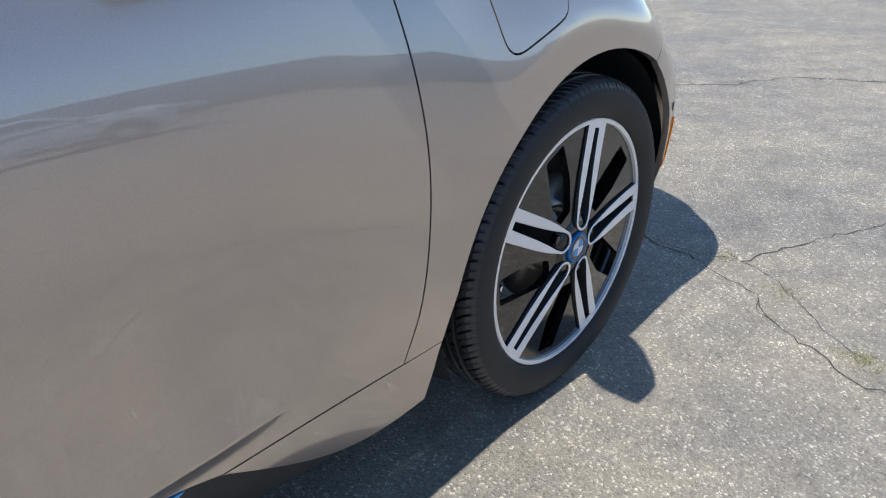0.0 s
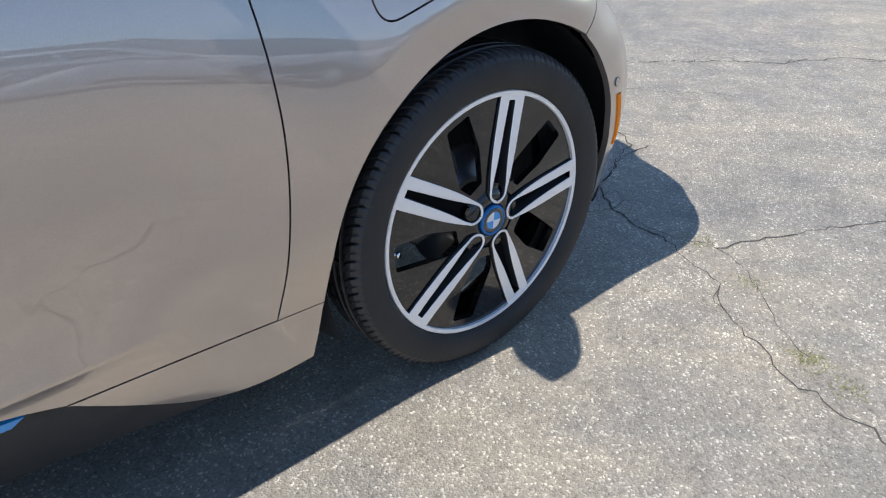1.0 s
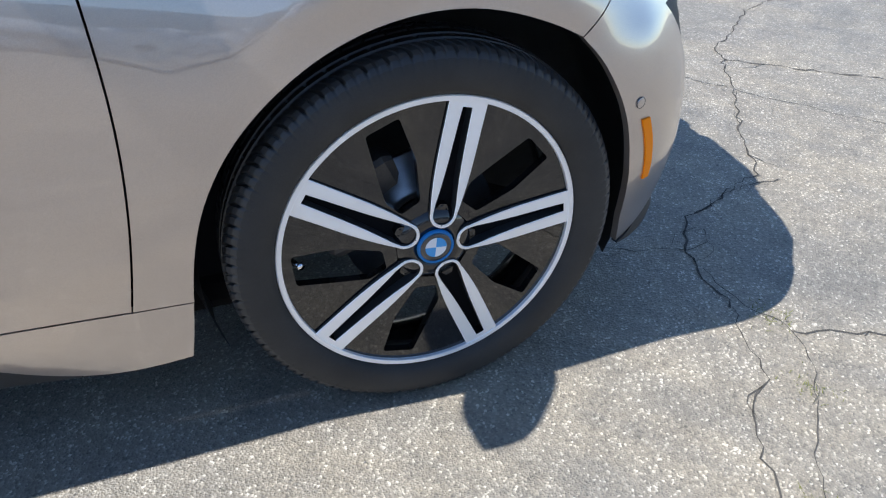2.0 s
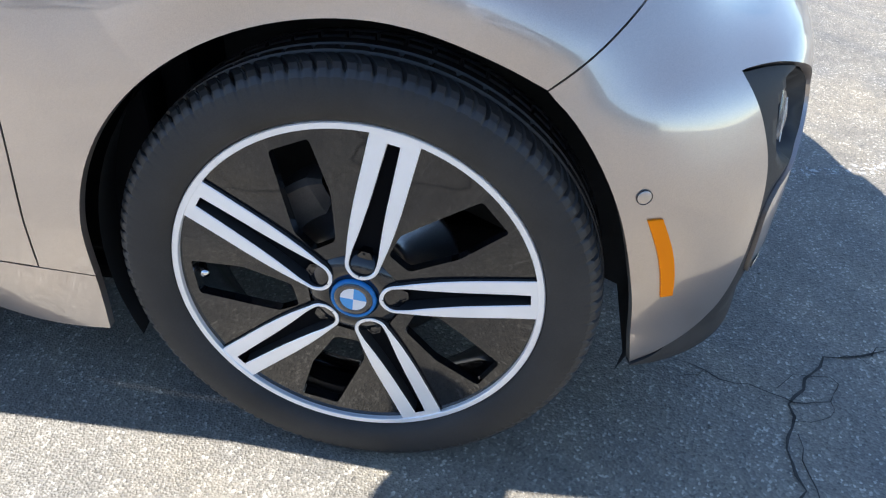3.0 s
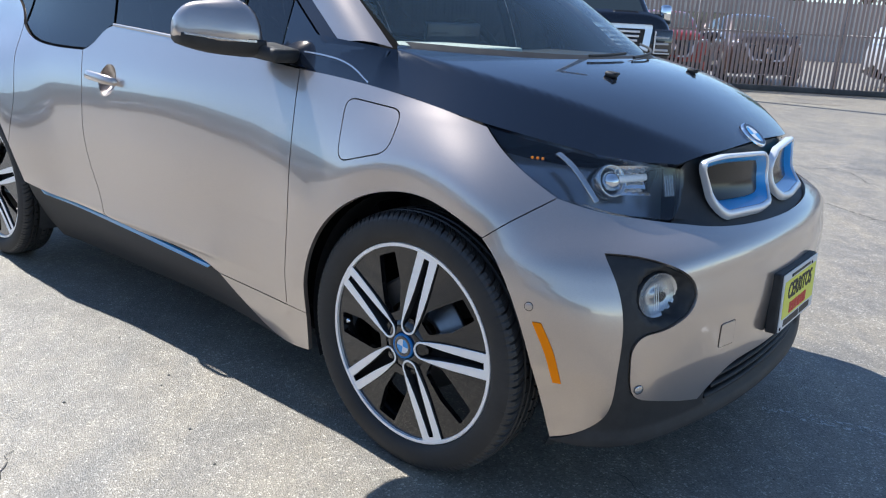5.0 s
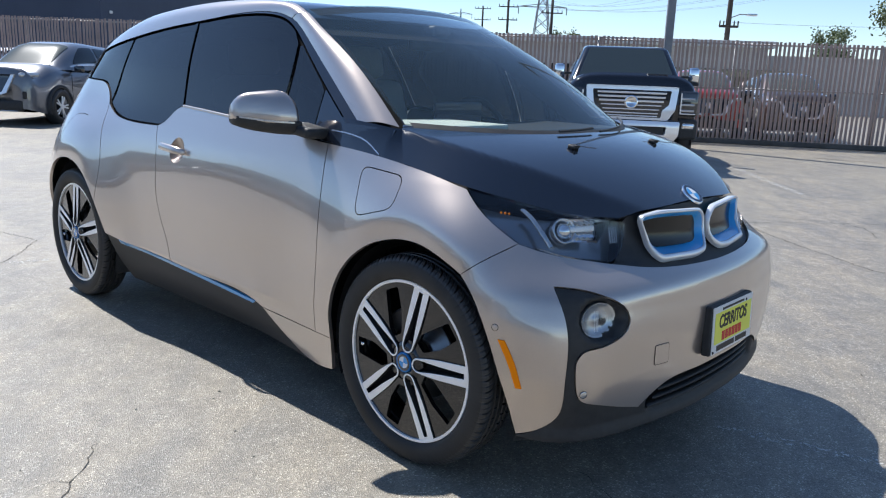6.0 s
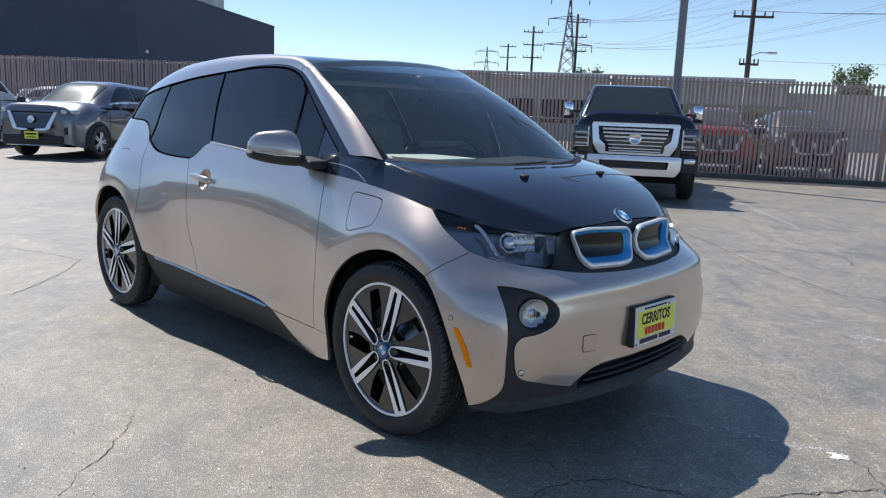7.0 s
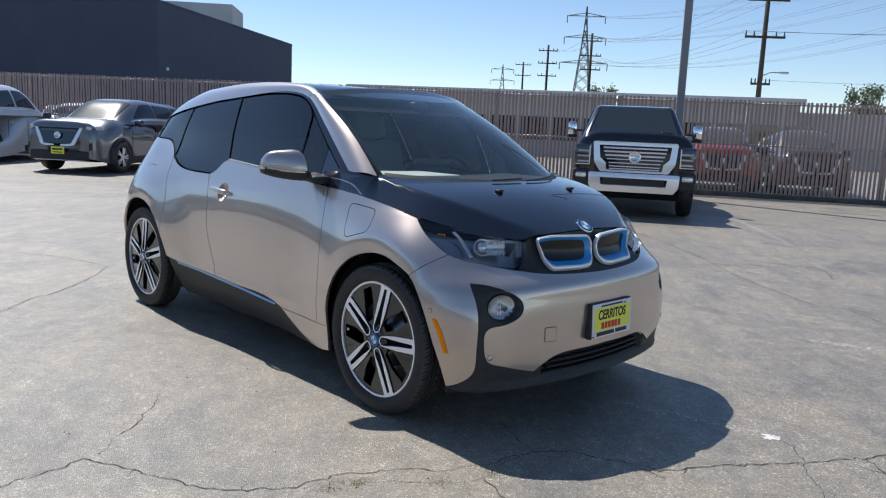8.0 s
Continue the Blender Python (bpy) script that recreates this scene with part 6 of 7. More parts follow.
def cabin(root, paint, zb, low, high, H, panes, screen=None):
    """A cabin with sloped ends: low and high are (front x, rear x, half width); glass panes lie just proud of it."""
    (xf, xr, wb), (tf, tr, wt) = low, high
    screen = screen or FAR_GLASS
    bm = bmesh.new()
    P = [bm.verts.new(p) for p in ((xf, -wb, zb), (xf, wb, zb), (xr, wb, zb), (xr, -wb, zb), (tf, -wt, H - .05), (tf, wt, H - .05), (tr, wt, H - .05), (tr, -wt, H - .05))]
    mid = [bm.verts.new(p) for p in (((tf + tr) / 2, -wt * 1.02, H - .01), ((tf + tr) / 2, wt * 1.02, H - .01))]
    for q in ((0, 1, 5, 4), (2, 3, 7, 6), (3, 2, 1, 0)):
        bm.faces.new([P[k] for k in q])
    bm.faces.new((P[0], P[4], mid[0], P[7], P[3]))
    bm.faces.new((P[1], P[2], P[6], mid[1], P[5]))
    bm.faces.new((P[4], P[5], mid[1], mid[0]))
    bm.faces.new((mid[0], mid[1], P[6], P[7]))
    bmesh.ops.recalc_face_normals(bm, faces=bm.faces)
    bmesh.ops.bevel(bm, geom=list(bm.edges), offset=0.085, segments=5, affect="EDGES", profile=0.5)
    part("cabin", mesh_of(bm, smooth=True), paint, root)
    fwd = bilinear((xf, -wb, zb), (xf, wb, zb), (tf, wt, H - .05), (tf, -wt, H - .05))
    panel("windscreen", rounded(((.06, .06), (.94, .06), (.93, .93), (.07, .93)), 0.05), fwd, screen, root, "windscreen", gap=0, depth=0.01, offset=0.016, res=0.2)
    for s in (-1, 1):
        wall = bilinear((xf, s * wb, zb), (xr, s * wb, zb), (tr, s * wt, H - .07), (tf, s * wt, H - .05))
        for u0, u1 in panes:
            ob = panel("side_window", rounded(((u0, .08), (u1, .08), (u1, .86), (u0, .86)), 0.03), wall, FAR_GLASS, root, "dark side window", gap=0, depth=0.01, offset=0.03 * s, res=0.2)


def glasshouse(root, paint, zb, L, w, H):
    """A rounded five-door cabin: a loft from cowl to tailgate, with the panes laid on it."""
    k = L / 4.65
    top = cubic([x * k for x in (-4.62, -4.45, -4.1, -3.6, -2.7, -2.05, -1.75, -1.35, -0.98)], [zb + h * (H - zb) for h in (0.02, 0.34, 0.80, 0.93, 1.0, 0.97, 0.83, 0.43, 0.0)])
    wide = cubic([x * k for x in (-4.62, -4.2, -3.0, -1.8, -0.98)], [w * f for f in (0.84, 0.90, 0.94, 0.93, 0.86)])

    def surf(x, q):
        x, q = np.atleast_1d(np.asarray(x, float)), np.atleast_1d(np.asarray(q, float))
        ang = np.clip(q, -1, 1) * math.pi / 2
        up = np.abs(np.cos(ang)) ** 0.42
        y = wide(x)[:, 0] * np.sign(q) * np.abs(np.sin(ang)) ** 0.42 * (1 - 0.23 * up)
        return np.column_stack([x, y, zb + np.maximum(top(x)[:, 0] - zb, 0.0) * up])
    qs = np.linspace(-1, 1, 61)
    rows = [surf(np.full(61, x), qs) for x in np.linspace(-4.62 * k, -0.98 * k, 60)]
    loft("cabin", rows, paint, root)
    panel("windscreen", rounded(((-1.10 * k, -0.50), (-1.10 * k, 0.50), (-1.86 * k, 0.46), (-1.86 * k, -0.46)), 0.06), surf, SUNNY_SCREEN, root, "windscreen with glare painted as a pale base", gap=0, depth=0.01, offset=0.010, res=0.06)
    for s in (-1, 1):
        for pts in (((-1.62, 0.97), (-2.52, 0.97), (-2.52, 0.60), (-2.08, 0.60)), ((-2.60, 0.97), (-3.42, 0.97), (-3.38, 0.62), (-2.60, 0.60)), ((-3.50, 0.97), (-4.18, 0.94), (-3.86, 0.70), (-3.46, 0.63))):
            panel("side_window", rounded([(x * k, s * q) for x, q in pts], 0.04), surf, FAR_GLASS, root, "dark side window", gap=0, depth=0.01, offset=0.010, res=0.06)
    rows = [[tuple(p) for p in surf(np.linspace(-1.5 * k, -4.25 * k, 30), np.full(30, s * q))] for s in (1,) for q in (0.99, 0.978)]
    for s in (-1, 1):
        loft("belt_trim", [[(x, s * (y + 0.006), z) for x, y, z in r] for r in rows], BRIGHT, root)


def sport_utility(m, paint, label, L=4.65, W=1.84, H=1.69, rim=ALLOY, group="", grille_plate=True):
    """A five-door sport utility car, front towards +x, nose at x = 0."""
    root = tagged(new("sport_utility_car"), label, "car", group)
    w = W / 2
    body = hull(((-L, .38), (-L + .3, .26), (-L / 2, .24), (-.3, .26), (0, .34)),
                ((-L, .80), (-L + .05, 1.10), (-L + .5, 1.18), (-L / 2, 1.17), (-1.35, 1.20), (-.75, 1.18), (-.18, 1.11), (-.04, 1.04), (0, .84)),
                ((-L, w * .84), (-L + .25, w * .97), (-L / 2, w), (-.7, w * .99), (-.22, w * .93), (-.05, w * .84), (0, w * .76)), crown=5.5)
    loft("body", body, paint, root)
    glasshouse(root, paint, 1.10, L, w, H)
    for s in (-1, 1):
        bm = bmesh.new()
        block(bm, (0.12, 0.22, 0.15), (-1.52, s * (w + 0.08), 1.13), 0.05)
        block(bm, (0.05, 0.12, 0.04), (-1.50, s * (w - 0.04), 1.08), 0.015)
        part("side_mirror", mesh_of(bm, smooth=True), BLACK_GLOSS, root)
        bm = bmesh.new()
        block(bm, (0.40, 0.10, 0.085), (-0.20, s * w * 0.80, 0.99), 0.03, Matrix.Rotation(s * -0.42, 4, "Z"))
        part("headlamp", mesh_of(bm, smooth=True), LAMP_CLEAR, root)
        bm = bmesh.new()
        block(bm, (0.16, 0.08, 0.16), (-0.08, s * w * 0.80, 0.60), 0.03, Matrix.Rotation(s * -0.3, 4, "Z"))
        part("lamp_pocket", mesh_of(bm), BLACK_PLASTIC, root)
        for xa in (-0.92, -L + 0.95):
            v, f = lathe([(0.375, -0.012), (0.40, -0.018), (0.44, -0.006), (0.44, 0.05)], 40)
            v = [(a + xa, s * (w + 0.004) + b * s * -1, max(c + 0.36, 0.2)) for a, b, c in v]
            part("arch_trim", mesh_raw("arch_trim", v, f), BLACK_PLASTIC, root)
            # near-black disc paints the shaded arch opening on the uncut body
            v, f = lathe([(0.0, 0.012), (0.40, 0.012)], 32)
            v = [(a + xa, s * (w + 0.001), max(c + 0.36, 0.2)) for a, b, c in v]
            part("arch_shade_disc", mesh_raw("arch_shade_disc", v, f), DARK, root)
        for xd in (-1.35, -2.35, -3.25):
            bm = bmesh.new()
            block(bm, (0.008, 0.006, 0.62), (xd, s * (w * 1.0 + 0.001), 0.70))
            part("door_gap", mesh_of(bm), DARK, root)
        for xd in (-2.15, -3.1):
            bm = bmesh.new()
            block(bm, (0.18, 0.03, 0.03), (xd, s * (w + 0.012), 0.95), 0.01)
            part("door_handle", mesh_of(bm), paint, root)
        bm = bmesh.new()
        block(bm, (L - 2.3, 0.03, 0.15), (-L / 2, s * w * 0.995, 0.31), 0.01)
        part("sill", mesh_of(bm), BLACK_PLASTIC, root)
    # front: dark grille in a bright V, lower bumper, plate
    flat = lambda u, v: np.column_stack([0.05 - 0.065 * np.clip((np.atleast_1d(v) - 0.6) / 0.35, 0, 1), np.atleast_1d(u), np.atleast_1d(v)])
    panel("grille", rounded(((-.50, .99), (.50, .99), (.34, .65), (-.34, .65)), 0.04), flat, BLACK_GLOSS, root, "dark grille", gap=0, depth=0.04, res=0.1)
    for s in (-1, 1):
        bar = join([(s * .50, .995), (s * .57, .995)], [(s * .41, .63), (s * .30, .60), (s * .08, .60), (s * .08, .63), (s * .32, .645)])
        panel("grille_bar", bar, flat, BRIGHT, root, "bright angled grille bar", gap=0, depth=0.03, offset=0.02, res=0.1)
    v, f = lathe([(0.0, 0.0), (0.05, 0.0), (0.055, 0.008), (0.075, 0.008), (0.078, 0.0)], 24, "z")
    o = part("badge", mesh_raw("badge", v, f), CHROME, root)
    o.matrix_basis = Matrix.Translation((0.045, 0, 0.83)) @ Matrix.Rotation(math.pi / 2 - 0.18, 4, "Y")
    bm = bmesh.new()
    block(bm, (0.12, W * 0.76, 0.22), (-0.025, 0, 0.39), 0.04)
    part("lower_bumper", mesh_of(bm, smooth=True), BLACK_PLASTIC, root)
    bm = bmesh.new()
    block(bm, (0.06, W * 0.66, 0.03), (0.0, 0, 0.29), 0.012)
    part("skid_trim", mesh_of(bm, smooth=True), SATIN, root)
    if grille_plate:
        bm = bmesh.new()
        block(bm, (0.02, 0.31, 0.155), (0.055, 0, 0.50), 0.004)
        p = part("plate", mesh_of(bm), YELLOW, root, "yellow dealer plate")
        bm = bmesh.new()
        block(bm, (0.004, 0.25, 0.035), (0.066, 0, 0.525))
        part("plate_bar", mesh_of(bm), INK, p)
        bm = bmesh.new()
        block(bm, (0.004, 0.22, 0.018), (0.066, 0, 0.46))
        part("plate_bar", mesh_of(bm), INK, p)
    far_wheels(root, (-0.92, -L + 0.95), w - 0.085, 0.36, rim)
    bm = bmesh.new()
    block(bm, (L - 0.6, W * 0.8, 0.25), (-L / 2, 0, 0.38), 0.03)
    part("underbody", mesh_of(bm), DARK, root)
    root.matrix_basis = m
    return root


def facing(x, y, fx, fy):
    return Matrix.Translation((x, y, 0)) @ Matrix.Rotation(math.atan2(fy, fx), 4, "Z")


sport_utility(facing(-15.23, 2.55, 0.60, -0.80), CAR_GREY, "dark grey sport utility car parked before the fence", group="cars along the fence")
sport_utility(facing(-22.4, 4.25, -0.707, 0.707) @ Matrix.Diagonal((1, 1, 1.07, 1)), CAR_WHITE, "tall silver white sport utility car parked nose to the fence", L=4.9, W=1.95, H=1.84, group="cars along the fence")
sport_utility(facing(-13.3, 4.6, 0.60, -0.80) @ Matrix.Translation((-1.0, 0.4, 0)), CAR_WHITE, "white sport utility car beside the dark grey one", group="cars along the fence")


def pickup(m):
    """A full-size crew-cab pickup, front towards +x, nose at x = 0."""
    root = tagged(new("pickup_truck"), "black full-size pickup truck with large chrome grille", "truck")
    w = 1.0
    body = hull(((-5.6, .62), (-4.0, .55), (-.6, .52), (0, .62)), ((-5.6, 1.15), (-5.5, 1.30), (-3.4, 1.32), (-1.75, 1.34), (-.9, 1.33), (-.22, 1.27), (-.03, 1.20), (0, 1.0)),
                ((-5.6, w * .95), (-3, w), (-.7, w), (-.15, w * .97), (0, w * .92)), crown=5.0)
    loft("body", body, CAR_BLACK, root)
    cabin(root, CAR_BLACK, 1.24, (-1.42, -3.75, .93), (-2.12, -3.55, .70), 1.93, ((.26, .56), (.60, .92)), TRUCK_SCREEN)
    # raised middle of the bonnet
    rows = []
    for x, z in ((-1.40, 1.345), (-1.0, 1.35), (-0.6, 1.345), (-0.3, 1.315), (-0.12, 1.275)):
        rows.append([(x, y, z + 0.03 - 0.05 * max(0.0, abs(y) / 0.60 - 0.55) ** 2 * 4) for y in np.linspace(-0.66, 0.66, 25)])
    loft("bonnet_bulge", rows, CAR_BLACK, root)
    bm = bmesh.new()
    for y0, y1 in ((-0.62, -0.05), (0.05, 0.66)):
        tube(bm, (-1.44, y0, 1.315), (-1.50, y1, 1.345), 0.012, None, 6)
    part("wipers", mesh_of(bm), BLACK_PLASTIC, root)
    for s in (-1, 1):
        bm = bmesh.new()
        block(bm, (0.13, 0.17, 0.25), (-1.62, s * 1.10, 1.43), 0.045)
        mr = part("tow_mirror", mesh_of(bm, smooth=True), CHROME, root, "chrome towing mirror")
        bm = bmesh.new()
        block(bm, (0.05, 0.15, 0.04), (-1.62, s * 0.97, 1.40), 0.015)
        block(bm, (0.12, 0.18, 0.05), (-1.62, s * 1.10, 1.29), 0.02)
        part("mirror_arm", mesh_of(bm), BLACK_PLASTIC, mr)
        bm = bmesh.new()
        block(bm, (0.14, 0.27, 0.36), (-0.045, s * 0.825, 1.00), 0.03)
        hl = part("headlamp", mesh_of(bm, smooth=True), mat("lamp_smoke", (0.02, 0.022, 0.026), 0.1, coat=1), root, "smoked headlamp")
        # bright bars of the lamp in an angular bracket
        bm = bmesh.new()
        for k in range(3):
            block(bm, (0.02, 0.19, 0.030), (0.030, s * 0.815, 0.90 + 0.085 * k), 0.006)
        part("lamp_element", mesh_of(bm), LAMP_CLEAR, hl)
        bm = bmesh.new()
        block(bm, (0.022, 0.020, 0.30), (0.032, s * 0.715, 1.0), 0.004)
        block(bm, (0.022, 0.22, 0.016), (0.032, s * 0.82, 0.855), 0.004)
        part("lamp_bracket", mesh_of(bm), BRIGHT, hl)
        bm = bmesh.new()
        block(bm, (0.12, 0.27, 0.30), (0.0, s * 0.84, 0.63), 0.04)
        fo = part("fog_surround", mesh_of(bm), BLACK_PLASTIC, root)
        bm = bmesh.new()
        block(bm, (0.02, 0.17, 0.075), (0.058, s * 0.84, 0.68), 0.02)
        part("fog_lamp", mesh_of(bm, smooth=True), CHROME, fo)
        for xa in (-1.0, -4.6):
            # wheel-arch shade painted as a flat near-black disc
            v, f = lathe([(0.0, 0.012), (0.46, 0.012)], 32)
            part("arch_shade_disc", mesh_raw("arch_shade_disc", [(a + xa, s * 1.002, max(c + 0.42, 0.35)) for a, b, c in v], f), DARK, root)
    # chrome grille frame, bars, badge
    gf = rounded(((-0.67, 1.235), (0.67, 1.235), (0.64, 0.90), (0.54, 0.745), (-0.54, 0.745), (-0.64, 0.90)), 0.035, 4)
    gi = rounded(((-0.57, 1.175), (0.57, 1.175), (0.545, 0.97), (0.45, 0.89), (0.44, 0.78), (-0.44, 0.78), (-0.45, 0.89), (-0.545, 0.97)), 0.02, 4)
    flat = lambda u, v: np.column_stack([0.03 + 0.03 * np.clip((1.2 - np.atleast_1d(v)) / 0.3, 0, 1), np.atleast_1d(u), np.atleast_1d(v)])
    panel("grille_frame", gf, flat, BRIGHT, root, "broad chrome grille frame", gap=0, depth=0.08, holes=(gi,), res=0.08)
    bm = bmesh.new()
    block(bm, (0.05, 1.14, 0.42), (-0.01, 0, 0.98), 0.01)
    part("grille_back", mesh_of(bm), BLACK_GLOSS, root)
    for z, half in ((1.135, 0.50), (1.075, 0.49), (1.015, 0.47), (0.955, 0.44), (0.895, 0.41), (0.84, 0.40), (0.80, 0.39)):
        bm = bmesh.new()
        block(bm, (0.03, 2 * half, 0.030 if z > 0.99 else 0.018), (0.03, 0, z), 0.005)
        part("grille_bar", mesh_of(bm), BRIGHT, root)
    v, f = lathe([(0.0, 0.0), (0.065, 0.0), (0.07, 0.012), (0.095, 0.012), (0.10, 0.0)], 28, "z")
    part("badge", mesh_raw("badge", v, f), CHROME, root).matrix_basis = Matrix.Translation((0.045, 0, 1.0)) @ Matrix.Rotation(math.pi / 2, 4, "Y")
    bo = rounded(((-0.72, 0.735), (0.72, 0.735), (0.71, 0.53), (0.64, 0.43), (-0.64, 0.43), (-0.71, 0.53)), 0.03, 4)
    bi = rounded(((-0.53, 0.655), (0.53, 0.655), (0.51, 0.535), (-0.51, 0.535)), 0.02, 4)
    bent = lambda u, v: np.column_stack([0.14 - 0.10 * np.atleast_1d(u) ** 2 - 0.25 * np.clip(np.abs(np.atleast_1d(v) - 0.61) - 0.07, 0, 1), np.atleast_1d(u), np.atleast_1d(v)])
    panel("bumper", bo, bent, BRIGHT, root, "heavy chrome bumper", gap=0, depth=0.10, holes=(bi,), res=0.06)
    bm = bmesh.new()
    block(bm, (0.10, 1.0, 0.16), (0.04, 0, 0.595), 0.02)
    part("bumper_slot", mesh_of(bm), BLACK_PLASTIC, root)
    bm = bmesh.new()
    block(bm, (5.2, 1.4, 0.3), (-2.8, 0, 0.55), 0.05)
    block(bm, (0.2, 1.5, 0.16), (-0.1, 0, 0.40), 0.05)
    part("underbody", mesh_of(bm), DARK, root)
    far_wheels(root, (-1.0, -4.6), 0.91, 0.42, BRIGHT)
    root.matrix_basis = m
    return root


pickup(facing(-4.20, 7.86, 0.56, -0.83))

# vehicles beyond the fence
for off, beyond, paint, label in ((31.5, 3.4, CAR_WHITE, "white car parked beyond the slatted fence"), (12.5, 4.0, CAR_WHITE, "white car parked beyond the slatted fence"), (4.5, 2.6, CAR_WHITE, "white car parked beyond the slatted fence")):
    p = FENCE_A + FD * off - FN * beyond
    sport_utility(facing(p.x, p.y, FD.x, FD.y), paint, label, group="cars beyond the fence", grille_plate=False)
sport_utility(facing(-6.45, 15.5, FN.x, FN.y), CAR_RED, "red car parked nose to the slatted fence beyond it", group="cars beyond the fence", grille_plate=False)
sport_utility(facing(-4.75, 17.0, FN.x, FN.y), CAR_BROWN, "dark brown car parked beyond the slatted fence", group="cars beyond the fence", grille_plate=False)
# cars standing behind the camera, seen in the paint's reflections
row_white = sport_utility(facing(4.4, -10.6, 1.0, 0.04), CAR_WHITE, "white parked car in the row across the lot", group="cars across the lot", grille_plate=False)
# the grey cars are added out of view to darken the doors' reflections
row_grey = sport_utility(facing(-2.6, -21.5, 0.03, 1.0), CAR_GREY, "unseen dark grey car added across the lot to darken reflections", group="cars across the lot", grille_plate=False)
for x, y, fx, fy in ((-1.2, -10.3, 1.0, 0.0), (-10.5, -11.0, -1.0, 0.05), (11.5, -21.5, 0.0, 1.0), (0.6, -21.6, 0.0, 1.0)):
    copy_thing(row_white, facing(x, y, fx, fy))
for x in (8.0, 4.3, -9.2, -12.6, -15.8, -19.0, -22.2, -25.4, -28.6):
    copy_thing(row_grey, facing(x, -21.5 + 7.0 * (x < -10) + 0.2 * (x % 1.3), 0.04, 1.0))
for y in (-8.5, -5.3, -2.1):
    copy_thing(row_grey, facing(-27.5, y, 1.0, 0.05))

# unseen grey blocks added to darken the horizon reflected in the paint
REFLECTED_GREY = grain(mat("reflected_grey", (0.22, 0.22, 0.22), 0.9), (0.18, 0.18, 0.18), (0.26, 0.26, 0.25), 0.3, fine=10, bump=0.0)
bm = bmesh.new()
block(bm, (110, 8, 4.6), (-8, -40, 2.3), 0.05)
block(bm, (40, 10, 6.5), (-40, -41, 3.2), 0.05)
block(bm, (8, 60, 7.0), (-75, -18, 3.5), 0.05)
tagged(part("reflection_blocks", mesh_of(bm), REFLECTED_GREY, None), "unseen plain grey blocks added to darken reflections in the paint", "building")

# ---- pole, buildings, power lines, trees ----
# camera position at 8 s; far things are placed along its view rays
END_EYE = Vector((2.64, -2.98, 1.316))


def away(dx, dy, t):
    return Vector((END_EYE.x + dx * t, END_EYE.y + dy * t, 0))


POLE_GREY = grain(mat("pole_grey", (0.22, 0.225, 0.24), 0.5, 0.3), (0.20, 0.205, 0.22), (0.26, 0.265, 0.28), 3, fine=80, bump=0.05)
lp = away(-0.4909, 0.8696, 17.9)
lamp_post = tagged(new("lot_lamp_pole"), "tall square grey steel lot light pole", "light pole")
bm = bmesh.new()
block(bm, (0.16, 0.16, 8.4), (0, 0, 4.2), 0.015)
part("shaft", mesh_of(bm), POLE_GREY, lamp_post)
bm = bmesh.new()
tube(bm, (0, 0, 0), (0, 0, 0.7), 0.28, None, 24)
part("footing", mesh_of(bm), grain(mat("footing", (0.35, 0.34, 0.32), 0.9), (0.3, 0.29, 0.27), (0.4, 0.39, 0.36), 5), lamp_post)
bm = bmesh.new()
block(bm, (0.9, 0.35, 0.12), (0.5, 0, 8.35), 0.03)
part("lamp_head", mesh_of(bm), POLE_GREY, lamp_post)
lamp_post.matrix_basis = Matrix.Translation(lp) @ Matrix.Rotation(0.6, 4, "Z")

# dark hall
NAVY = grain(mat("navy_wall", (0.072, 0.088, 0.13), 0.85, spec=0.2), (0.066, 0.081, 0.12), (0.08, 0.097, 0.14), 0.4, fine=30, bump=0.05)
C, R, Lf = Vector((-49.4, 19.6, 0)), Vector((-65.6, 40.5, 0)), Vector((-66.0, 8.2, 0))
hall = tagged(new("dark_hall"), "large windowless dark navy hall with flat roof", "building")
bm = bmesh.new()
foot = [C, R, R + (Lf - C), Lf]
lo = [bm.verts.new((p.x, p.y, -0.1)) for p in foot]
hi = [bm.verts.new((p.x, p.y, 9.0)) for p in foot]
for i in range(4):
    bm.faces.new((lo[i], lo[(i + 1) % 4], hi[(i + 1) % 4], hi[i]))
bm.faces.new(hi)
part("wall", mesh_of(bm), NAVY, hall)
bm = bmesh.new()
for i in range(4):
    a, b = foot[i], foot[(i + 1) % 4]
    d = (b - a)
    block(bm, (d.length + 0.02, 0.10, 0.16), ((a + b) / 2) + Vector((0, 0, 9.03)), 0.03, Matrix.Rotation(math.atan2(d.y, d.x), 4, "Z"))
part("parapet", mesh_of(bm), NAVY, hall)
bm = bmesh.new()
block(bm, (0.22, 0.2, 0.2), C + (R - C) * 0.05 + Vector((0.15, -0.1, 4.6)), 0.05)
part("wall_light", mesh_of(bm), WHITE, hall, "small white wall light")
PALE = grain(mat("pale_render", (0.55, 0.54, 0.52), 0.85), (0.5, 0.49, 0.47), (0.6, 0.59, 0.57), 0.5, fine=20, bump=0.05)
bm = bmesh.new()
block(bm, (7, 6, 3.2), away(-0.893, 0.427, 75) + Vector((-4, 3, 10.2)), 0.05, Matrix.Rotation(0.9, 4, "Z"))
part("roof_unit", mesh_of(bm), PALE, hall, "pale rooftop plant room")

